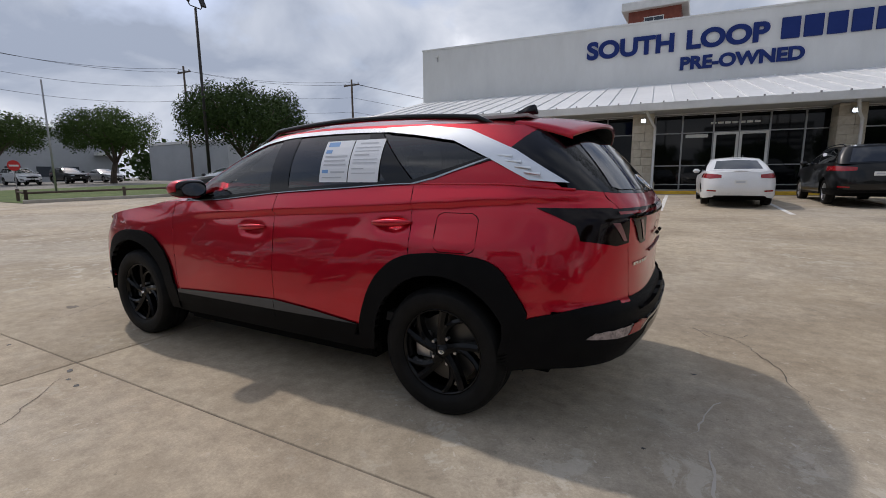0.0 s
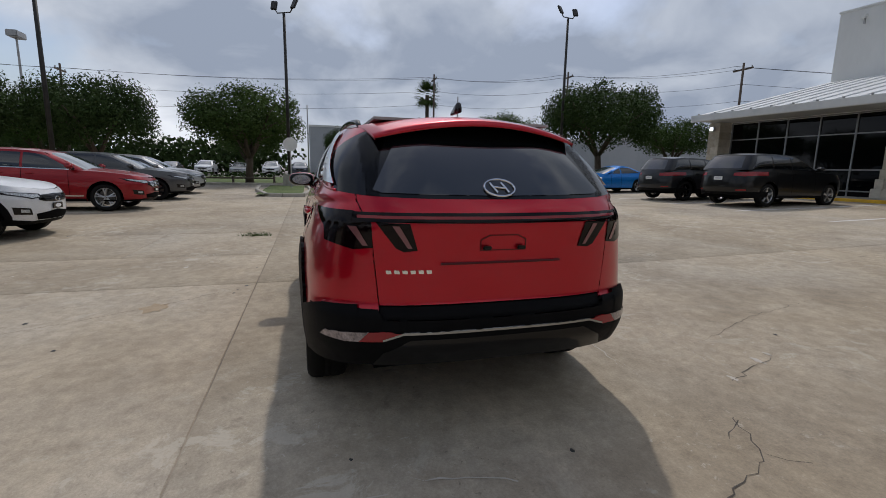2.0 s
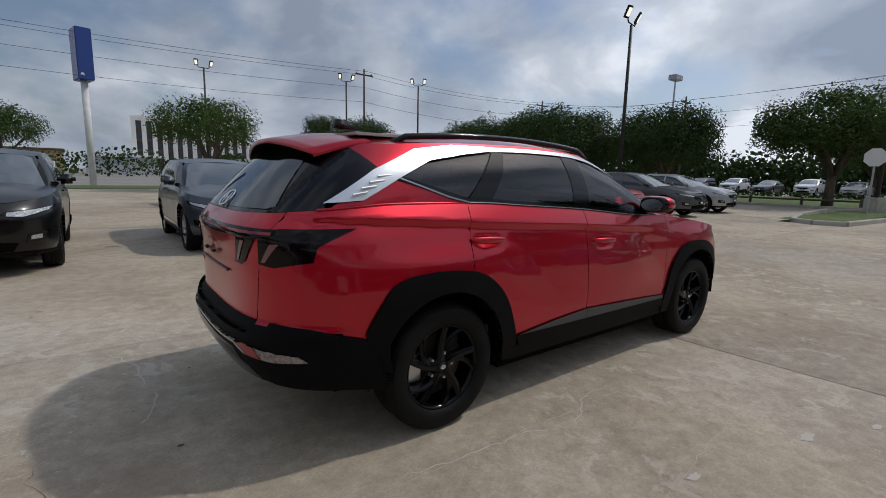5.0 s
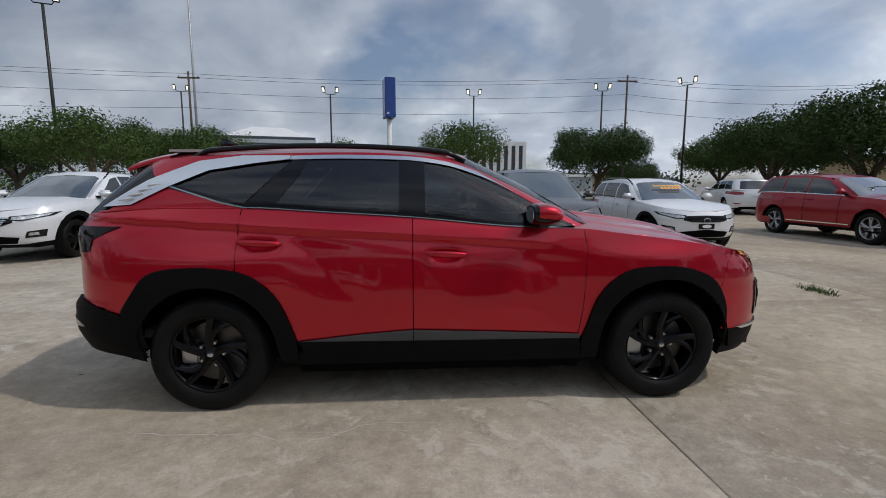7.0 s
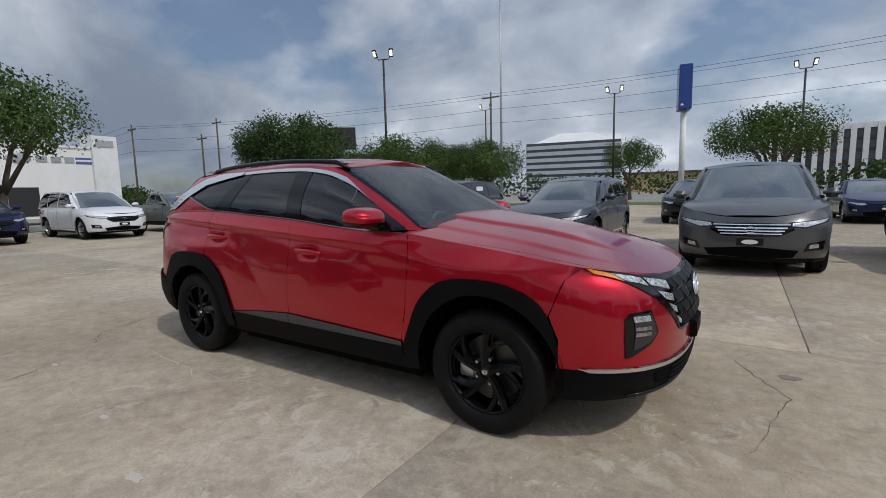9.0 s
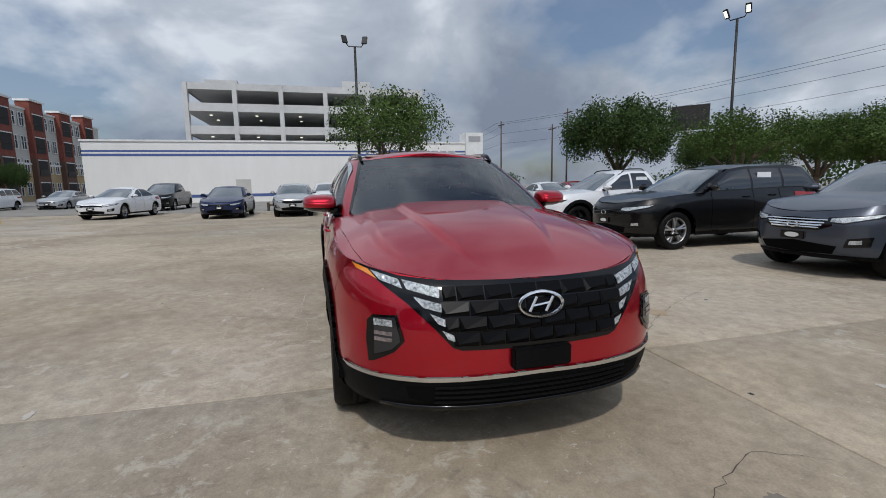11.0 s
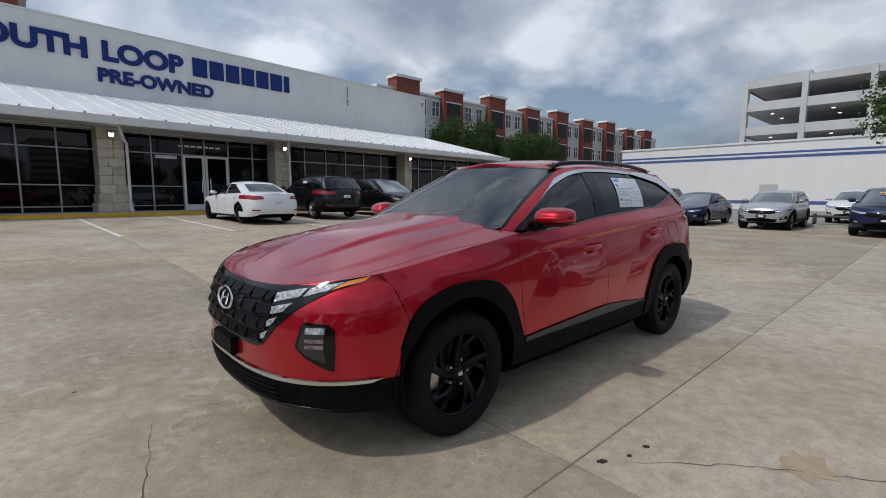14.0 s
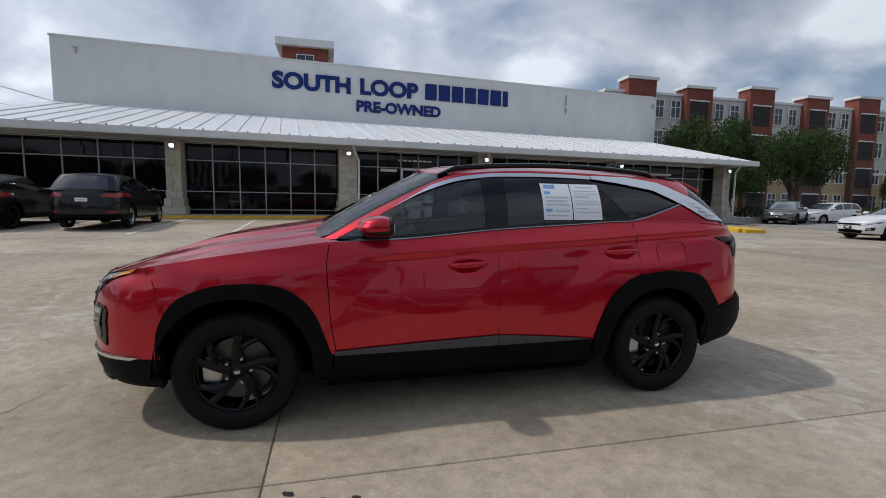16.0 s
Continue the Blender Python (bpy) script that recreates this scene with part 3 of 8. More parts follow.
def panel(name, patches, axes, poly, material, parent, offset=0.0, rim=0.012, side=1.0, label="", both=False, where=None):
    """Cuts a panel from the patches and links it; both: the two mirrored halves as one mesh."""
    v, n, f = cut(patches, axes, poly, offset, rim, side, where)
    if both:
        k = len(v)
        v, n = v + [[a, -b, c] for a, b, c in v], n + [[a, -b, c] for a, b, c in n]
        f = f + [[q + k for q in g[::-1]] for g in f]
    if not f:
        return None
    me = bpy.data.meshes.new(name)
    me.from_pydata(v, [], f)
    me.validate()
    me.update()
    # faces wound along the wanted normals
    bm = bmesh.new()
    bm.from_mesh(me)
    bm.verts.ensure_lookup_table()
    nv = [Vector(q) for q in n]
    bm.normal_update()
    turned = [g for g in bm.faces if g.normal.dot(sum((nv[q.index] for q in g.verts), Vector())) < -1e-6]
    bmesh.ops.reverse_faces(bm, faces=turned)
    bm.to_mesh(me)
    bm.free()
    me.shade_smooth()
    me.normals_split_custom_set_from_vertices(n)
    return part_me(name, me, material, parent, label)


def arc(cx, cz, r, a0, a1, n=14):
    return [(cx + r * math.cos(radians(a0 + (a1 - a0) * k / n)), cz + r * math.sin(radians(a0 + (a1 - a0) * k / n))) for k in range(n + 1)]


class Shell:
    """A car body without its openings: plan outlines stacked by height below the belt, a greenhouse, a roof and a hood. Lengths along x (front positive)."""

    def __init__(self, **k):
        self.k = k
        self.nose, self.tail, self.w, self.bottom, self.top = (Curve(*k[a]) for a in ("nose", "tail", "width", "bottom", "belt"))
        self.fine = k.get("fine", 1.0)
        self.plan = k.get("plan", (1.0, 5.0, 2.5, -1.0, 7.0, 3.0))
        self.flare, self.axles = k.get("flare", 0.02), k["axles"]
        self.sculpt = k.get("sculpt")

    def outline(self, xf, xr, w, spots, nf, mf, nr, mr, xa, xb):
        out = []
        for zone, u in spots:
            if zone == "f":
                a = math.pi / 2 * u
                out.append((xa + (xf - xa) * max(math.cos(a), 0) ** (2 / nf), w * max(math.sin(a), 0) ** (2 / mf)))
            elif zone == "m":
                out.append((xa + (xb - xa) * u, w))
            else:
                a = math.pi / 2 * (1 - u)
                out.append((xb + (xr - xb) * max(math.cos(a), 0) ** (2 / nr), w * max(math.sin(a), 0) ** (2 / mr)))
        return out

    def spots(self):
        # steps crowd where the corner curves leave the flat flank
        nf, nm = int(26 * self.fine), int(34 * self.k.get("fine_mid", self.fine))
        crowd = (0.0001, 0.0008, 0.004, 0.012)
        self.cf, self.cm = nf + 4, nf + 4 + nm
        self.front_end, self.rear_start = int(nf * 0.62), self.cm + 4 + int(nf * 0.62)
        return [("f", i / nf) for i in range(nf)] + [("f", 1 - e) for e in crowd[::-1]] + [("m", i / nm) for i in range(nm)] + [("r", 0.0)] + [("r", e) for e in crowd] + [("r", i / nf) for i in range(1, nf + 1)]

    def side_y(self, x, y, z):
        for ax in self.axles:
            y += self.flare * math.exp(-((x - ax) / 0.36) ** 2) * step((y - 0.5) / 0.2) * step((1.02 - z) / 0.12)
        if self.sculpt:
            y -= self.sculpt(x, z) * step((y - 0.6) / 0.15)
        return y

    def lower(self):
        rows = []
        n = int(26 * self.k.get("fine_rows", self.fine))
        xa, nf, mf, xb, nr, mr = self.plan
        sp = self.spots()
        for i in range(n + 1):
            row = []
            for j, s in enumerate(sp):
                # the height depends on x and x on the height: two rounds settle it
                x, z = 0.0, 0.6
                for _ in range(3):
                    x, y = self.outline(self.nose(z), self.tail(z), self.w(z), [s], nf, mf, nr, mr, xa, xb)[0]
                    z = self.bottom(x) + (self.top(x) - self.bottom(x)) * i / n
                row.append((x, self.side_y(x, y, z) if y > 0.02 else y, z))
            rows.append(row)
        return Patch(rows).outward(0.6)

    def ring0(self):
        k = self.k
        o = self.outline(k["glass"][0], k["rear_glass"][0], 1.0, self.spots(), *k.get("green_plan", (3.0, 5.0, 6.0, 3.0)), k["glass"][2], k["rear_glass"][2])
        return [(x, y * self.w(self.top(x)), self.top(x) + (k.get("cowl", 0.05) * (1 - y ** 4) if x > 0 else 0)) for x, y in o]

    def ring1(self):
        k = self.k
        rz = Curve(*k["roof"])
        o = self.outline(k["glass"][1], k["rear_glass"][1], k["roof_w"], self.spots(), *k.get("green_plan", (3.0, 5.0, 6.0, 3.0)), k["glass"][3], k["rear_glass"][3])
        return [(x, y, rz(x) + k["crown"] * (1 - (y / k["roof_w"]) ** 2) * 0.75) for x, y in o]

    def green(self):
        a, b = self.ring0(), self.ring1()
        n = int(14 * self.fine)
        rows = []
        for i in range(n + 1):
            u = i / n
            bulge = 0.035 * math.sin(math.pi * u)
            rows.append([(p[0] + (q[0] - p[0]) * u, (p[1] + (q[1] - p[1]) * u) + bulge * step(p[1] / 0.6), p[2] + (q[2] - p[2]) * u + (bulge * 0.6 if p[1] < 0.6 else 0) * step((0.6 - p[1]) / 0.3)) for p, q in zip(a, b)])
        return Patch(rows).outward(0.9)

    def roof(self):
        ring = self.ring1()
        rz = Curve(*self.k["roof"])
        n = int(10 * self.fine)
        rows = [[(x, y * i / n, rz(x) + self.k["crown"] * (0.75 * (1 - (y / self.k["roof_w"]) ** 2) + 0.25 * (1 - (i / n) ** 2) + 0.75 * ((y / self.k["roof_w"]) ** 2 - (y * i / n / self.k["roof_w"]) ** 2))) for x, y, _ in ring] for i in range(n + 1)]
        p = Patch(rows)
        p.N[p.N[:, 2] < 0] *= -1
        return p

    def hood(self, back):
        rows = []
        cr = Curve(*self.k["hood_crown"])
        xa, nf, mf, xb, nr, mr = self.plan
        n, m = int(30 * self.fine), int(14 * self.k.get("fine_mid", self.fine))
        z0 = self.top(2.2)
        tip = self.nose(self.top(self.nose(z0))) - 0.002
        for i in range(n + 1):
            x = tip + (back - tip) * (i / n) ** 1.4
            z = self.top(x)
            t = max(0.0, (x - xa) / (self.nose(z) - xa))
            y1 = self.w(z) * (max(0.0, 1 - t ** nf)) ** (1 / mf)
            y1 = self.side_y(x, y1, z) if y1 > 0.02 else y1
            ridge = self.k.get("ridge", 0.0)
            fold = self.k.get("fold", 0.0) * step((self.nose(z0) - 0.1 - x) / 0.5)
            edge = 0.30 + 0.16 * step((self.nose(z0) - x) / 1.4)
            rows.append([(x, y1 * j / m, z + cr(x) * (1 - (j / m) ** 2.6) + ridge * cr(x) * math.exp(-((j / m - 0.45) / 0.1) ** 2) + fold * step((edge + 0.05 - j / m) / 0.07) - fold * 0.5 * step((j / m - 0.72) / 0.06)) for j in range(m + 1)])
        p = Patch(rows)
        p.N[p.N[:, 2] < 0] *= -1
        return p

    def front_x(self, y, z):
        xa, nf, mf, *_ = self.plan
        t = max(0.0, 1 - min(1, abs(y) / self.w(z)) ** mf) ** (1 / nf)
        return xa + (self.nose(z) - xa) * t


# ---------------------------------------------------------------- ground
def gz(x, y):
    """Height of the lot: level round the red car, rising gently towards the showroom and the street."""
    fade = min(1.0, max(0.3, 1 - (-10 - x) * 0.0875)) if x < -10 else 1.0
    return 0.021 * max(0.0, min(-y, 26) - 1.5) * fade + 0.007 * max(0.0, min(x, 60) - 4)


def sheet(name, xs, ys, lift, material, parent=None, z=gz):
    vs = [(x, y, z(x, y) + lift) for x in xs for y in ys]
    n = len(ys)
    me = bpy.data.meshes.new(name)
    me.from_pydata(vs, [], [(i * n + j, (i + 1) * n + j, (i + 1) * n + j + 1, i * n + j + 1) for i in range(len(xs) - 1) for j in range(n - 1)])
    me.shade_smooth()
    return part_me(name, me, material, parent)


axis = [-4000, -1500, -600, -250, -120] + list(range(-90, 91, 3)) + [120, 250, 600, 1500, 4000]
ground = tagged(sheet("ground", axis, axis, -0.03, "road"), "worn ground running out to the far street", "ground", kind="structure")
lot = tagged(sheet("joint_bed", [-46 + 2 * k for k in range(38)], [-19.2 + 2 * k for k in range(28)], -0.008, "joint"), "dark filled joints under the concrete slabs", "ground", kind="structure")


def linspace(a, b, n):
    return [a + (b - a) * k / n for k in range(n + 1)]


def slab(x0, x1, y0, y1):
    """One poured slab with eased edges."""
    e = 0.005
    xs = [x0 + e, x0 + e + 0.006] + linspace(x0 + 0.5, x1 - 0.5, 8) + [x1 - e - 0.006, x1 - e]
    ys = [y0 + e, y0 + e + 0.006] + linspace(y0 + 0.5, y1 - 0.5, 8) + [y1 - e - 0.006, y1 - e]
    nx, ny = len(xs), len(ys)
    vs = [(x, y, gz(x, y) - (0.003 if i in (0, nx - 1) or j in (0, ny - 1) else 0.0)) for i, x in enumerate(xs) for j, y in enumerate(ys)]
    fs = [(i * ny + j, (i + 1) * ny + j, (i + 1) * ny + j + 1, i * ny + j + 1) for i in range(nx - 1) for j in range(ny - 1)]
    rim = [i * ny for i in range(nx)] + [(nx - 1) * ny + j for j in range(1, ny)] + [i * ny + ny - 1 for i in range(nx - 2, -1, -1)] + [j for j in range(ny - 2, 0, -1)]
    low = len(vs)
    vs += [(vs[k][0], vs[k][1], vs[k][2] - 0.03) for k in rim]
    fs += [(rim[k - 1], low + k - 1 if k else low + len(rim) - 1, low + k, rim[k]) for k in range(len(rim))]
    me = bpy.data.meshes.new("slab")
    me.from_pydata(vs, [], fs)
    me.shade_smooth()
    return part_me("slab", me, "concrete", lot)


SX = [-42.3, -33.6, -24.95, -16.3, -7.63, 1.17, 9.7, 18.35, 27.2]
SY = [-19.1, -15.9, -7.2, 1.46, 10.1, 18.8, 27.4, 36.0]
for a, b in zip(SX, SX[1:]):
    for c, d in zip(SY, SY[1:]):
        if (a, c) == (1.17, 1.46):
            # an older patch was let into this slab
            for q in ((1.17, 3.0, 1.46, 10.1), (3.0, 5.4, 1.46, 3.42), (3.0, 5.4, 3.42, 10.1), (5.4, 9.7, 1.46, 10.1)):
                slab(*q)
        else:
            slab(a, b, c, d)


def crack(pts, width, material="crack", seed=0, rough=0.05):
    """A wandering crack laid on the slabs."""
    rnd = random.Random(seed)
    path = []
    for (x0, y0), (x1, y1) in zip(pts, pts[1:]):
        n = max(2, int(math.hypot(x1 - x0, y1 - y0) / 0.06))
        for k in range(n):
            u = k / n
            path.append((x0 + (x1 - x0) * u + rnd.gauss(0, rough * 0.16), y0 + (y1 - y0) * u + rnd.gauss(0, rough * 0.16)))
    bm = bmesh.new()
    prev = None
    for k, (x, y) in enumerate(path):
        x2, y2 = path[min(k + 1, len(path) - 1)]
        x1, y1 = path[max(k - 1, 0)]
        d = math.hypot(x2 - x1, y2 - y1) or 1
        w = 0.6 * width * rnd.uniform(0.25, 1.0) * min(1, 4 * k / len(path) + 0.2, 4 * (1 - k / len(path)) + 0.1)
        nx, ny = -(y2 - y1) / d * w, (x2 - x1) / d * w
        pair = (bm.verts.new((x + nx, y + ny, gz(x, y) + 0.003)), bm.verts.new((x - nx, y - ny, gz(x, y) + 0.003)))
        if prev:
            bm.faces.new((prev[0], prev[1], pair[1], pair[0]))
        prev = pair
    return tagged(part("crack", bm, material, lot), kind="stuff")


crack([(-1.86, -2.36), (-1.99, -2.11), (-2.03, -1.9), (-2.12, -1.81), (-2.15, -1.67), (-2.31, -1.39), (-2.64, -1.21), (-2.83, -1.1), (-2.95, -0.8), (-3.02, -0.57), (-3.08, -0.28), (-3.12, 0.03)], 0.0075, seed=1, rough=0.08)
crack([(-2.82, -1.14), (-2.95, -1.33), (-3.08, -1.46), (-3.19, -1.53)], 0.007, seed=2, rough=0.07)
crack([(-2.31, -1.39), (-2.26, -1.35), (-2.51, -1.3), (-2.7, -1.02)], 0.008, seed=21, rough=0.07)
crack([(-1.6, -1.9), (-1.2, -2.9), (-0.9, -4.2)], 0.004, seed=22)
crack([(-2.8, 1.35), (-2.71, 1.1), (-2.63, 0.94), (-2.61, 0.75), (-2.62, 0.55)], 0.014, "crack_fill", 3, 0.08)
crack([(-2.54, 0.49), (-2.61, 0.24), (-2.65, -0.03)], 0.012, "crack_fill", 31, 0.08)
crack([(-1.8, -1.13), (-1.04, -1.18), (-0.8, -1.31)], 0.008, "crack_fill", 32, 0.08)
crack([(-1.3, -1.62), (-0.8, -1.33), (-0.44, -1.1), (0.03, -1.13)], 0.008, "crack_fill", 33, 0.08)
crack([(1.0, 1.6), (0.6, 2.0), (0.1, 2.7), (-0.4, 3.6)], 0.006, seed=4)
crack([(2.6, -0.4), (2.8, 0.4), (2.5, 1.0), (2.7, 1.35)], 0.005, seed=5)
crack([(1.2, -3.2), (1.5, -4.1), (1.9, -4.6)], 0.008, seed=6)
crack([(3.0, -1.0), (3.9, -1.5), (4.8, -1.4)], 0.005, seed=7)
crack([(3.1, -3.9), (3.8, -3.6), (4.6, -4.1)], 0.006, seed=8)
crack([(-2.0, -1.15), (0.2, -1.2), (1.0, -1.5)], 0.003, "crack_fill", 9)
crack([(-2.2, -1.7), (-1.0, -1.9), (0.2, -1.75)], 0.003, "crack_fill", 10)
crack([(6.0, -3.0), (7.2, -3.3), (8.0, -2.8)], 0.008, seed=11)
crack([(-9.0, 4.2), (-9.8, 4.4), (-10.3, 4.1)], 0.02, seed=12)
crack([(5.4, 1.9), (6.5, 2.2), (8.2, 2.0)], 0.006, seed=13)


def blot(x, y, rx, ry, material, seed):
    rnd = random.Random(seed)
    bm = bmesh.new()
    c = bm.verts.new((x, y, gz(x, y) + 0.0035))
    ring = []
    for k in range(18):
        a = 2 * math.pi * k / 18
        r = rnd.uniform(0.6, 1.15)
        ring.append(bm.verts.new((x + rx * r * math.cos(a), y + ry * r * math.sin(a), gz(x, y) + 0.0025)))
    for k in range(18):
        bm.faces.new((c, ring[k - 1], ring[k]))
    return tagged(part("stain", bm, material, lot), kind="stuff")


for k, (x, y, r, m) in enumerate(((-2.54, -0.28, 0.016, "oil"), (2.03, 1.54, 0.02, "oil"), (0.75, 1.64, 0.022, "oil"), (0.9, 1.62, 0.018, "oil"), (1.05, 1.55, 0.03, "oil"), (-2.35, 0.72, 0.012, "oil"), (2.83, 0.8, 0.07, "joint"), (0.1, 3.1, 0.03, "oil"),
                                  (3.4, 0.2, 0.02, "oil"), (2.9, -1.2, 0.02, "oil"), (-0.6, 2.6, 0.02, "oil"), (5.4, 5.0, 0.05, "oil"), (-1.6, -2.7, 0.02, "oil"))):
    blot(x, y, r, r * 0.8, m, k)
blot(0.35, 2.25, 0.16, 0.12, "rust_stain", 40)
blot(-0.9, 2.9, 0.1, 0.08, "joint", 41)

for k, (x, y, r) in enumerate(((-2.28, -1.46, 0.07), (-2.12, -1.7, 0.05), (-1.95, -2.1, 0.06), (-1.88, -2.27, 0.04), (-2.5, -1.5, 0.04), (0.15, -2.1, 0.07), (0.6, -2.3, 0.05), (-0.7, -1.9, 0.05), (1.1, -2.6, 0.06), (2.2, 2.4, 0.06), (3.6, -2.2, 0.09))):
    blot(x, y, r, r * 0.45, "crack_fill", 60 + k)

# grass, road edge and kerbs
tagged(sheet("grass_verge", linspace(27.3, 46, 8), linspace(-3.6, 40, 12), 0.02, "grass"), "mown roadside grass behind a low kerb", "grass", kind="structure")
tagged(sheet("grass_verge", linspace(22.4, 40, 8), linspace(-30, -5.6, 10), 0.02, "grass"), "mown grass strip behind a low wooden rail", "grass", kind="structure")
tagged(sheet("grass_verge", linspace(-24.3, -21.6, 2), linspace(-4, 30, 12), 0.03, "grass"), "thin worn grass strip between two rows of cars", "grass", kind="structure")
tagged(sheet("grass_verge", linspace(-60, 24, 20), linspace(36.2, 44, 3), 0.02, "grass"), "grass verge along the far street", "grass", kind="structure")
tagged(sheet("asphalt_yard", linspace(-46, -24.4, 5), linspace(-36, 36, 20), 0.012, "road"), "grey yard behind the first row of cars", "pavement", kind="structure")


def kerb(name, pts, w, h, material, label):
    bm = bmesh.new()
    for (x0, y0), (x1, y1) in zip(pts, pts[1:]):
        ln = math.hypot(x1 - x0, y1 - y0)
        n = max(1, int(ln / 3))
        for k in range(n):
            xa, ya = x0 + (x1 - x0) * k / n, y0 + (y1 - y0) * k / n
            xb, yb = x0 + (x1 - x0) * (k + 1) / n, y0 + (y1 - y0) * (k + 1) / n
            dx, dy = (x1 - x0) / ln, (y1 - y0) / ln
            v = []
            for (x, y) in ((xa, ya), (xb, yb)):
                z = gz(x, y)
                v.append([bm.verts.new((x - dy * s, y + dx * s, z + q)) for s, q in ((-w, -0.05), (-w, h * 0.85), (-w * 0.75, h), (w * 0.75, h), (w, h * 0.85), (w, -0.05))])
            for i in range(5):
                bm.faces.new((v[0][i], v[0][i + 1], v[1][i + 1], v[1][i]))
            bm.faces.new(v[0][::-1])
            bm.faces.new(v[1])
    return tagged(part(name, bm, material), label, "kerb", kind="structure")


kerb("kerb_street", [(27.3, 40), (27.3, -3.6), (46, -5.0)], 0.09, 0.15, "kerb", "pale concrete kerb at the grass")
kerb("kerb_rail", [(22.4, -5.6), (20.0, -12.6), (22.0, -30)], 0.09, 0.15, "kerb", "pale concrete kerb under the wooden rail")
kerb("kerb_island", [(16.1, 1.1), (15.9, 1.9), (16.4, 2.6), (20, 3.3), (24.5, 3.6), (25.0, 2.2), (24.5, 0.9), (20, 0.75), (16.1, 1.1)], 0.08, 0.15, "kerb", "rounded concrete kerb of the stop sign island")
tagged(sheet("island_grass", linspace(16.2, 24.6, 6), linspace(1.1, 3.0, 3), 0.10, "grass"), "worn grass on the small traffic island", "grass", kind="structure")
kerb("kerb_yard", [(-21.5, -4), (-21.5, 30)], 0.08, 0.12, "kerb", "concrete wheel kerb before the grass strip")


def stripe(x0, y0, x1, y1, w=0.06, material="white_paint"):
    ln = math.hypot(x1 - x0, y1 - y0)
    dx, dy = (x1 - x0) / ln, (y1 - y0) / ln
    bm = bmesh.new()
    prev = None
    for k in range(9):
        x, y = x0 + (x1 - x0) * k / 8, y0 + (y1 - y0) * k / 8
        pair = [bm.verts.new((x - dy * s, y + dx * s, gz(x - dy * s, y + dx * s) + 0.004)) for s in (-w, w)]
        if prev:
            bm.faces.new((prev[0], prev[1], pair[1], pair[0]))
        prev = pair
    return tagged(part("parking_line", bm, material), "worn white painted parking line on concrete", "road marking", "parking lines before the showroom", "structure")


for x in (-12.6, -9.9, -7.2, -4.55, -1.55, 1.2, 3.9, 6.6, 9.3, 12.0, 14.7):
    stripe(x, -11.35, x - 0.25 + 0.5, -18.3)
for k in range(4):
    stripe(12.2 + 0.55 * k, -10.6, 13.4 + 0.55 * k, -10.9, 0.12, "blue_paint")

# a tuft of weeds in the joint
bm = bmesh.new()
for k in range(150):
    a, r = random.uniform(0, 2 * math.pi), random.uniform(0, 1) ** 0.7
    x, y = 4.98 + 0.1 * r * math.cos(a), 1.85 + 0.3 * r * math.sin(a)
    h, t, w = random.uniform(0.03, 0.10), random.uniform(0, 2 * math.pi), 0.006
    lean = Vector((random.gauss(0, 0.04), random.gauss(0, 0.04), h))
    p = Vector((x, y, gz(x, y)))
    s = Vector((math.cos(t), math.sin(t), 0)) * w
    bm.faces.new([bm.verts.new(p - s), bm.verts.new(p + s), bm.verts.new(p + lean)])
tagged(part("weeds", bm, "leaf"), "small green weeds growing in a slab joint", "weeds", kind="stuff")


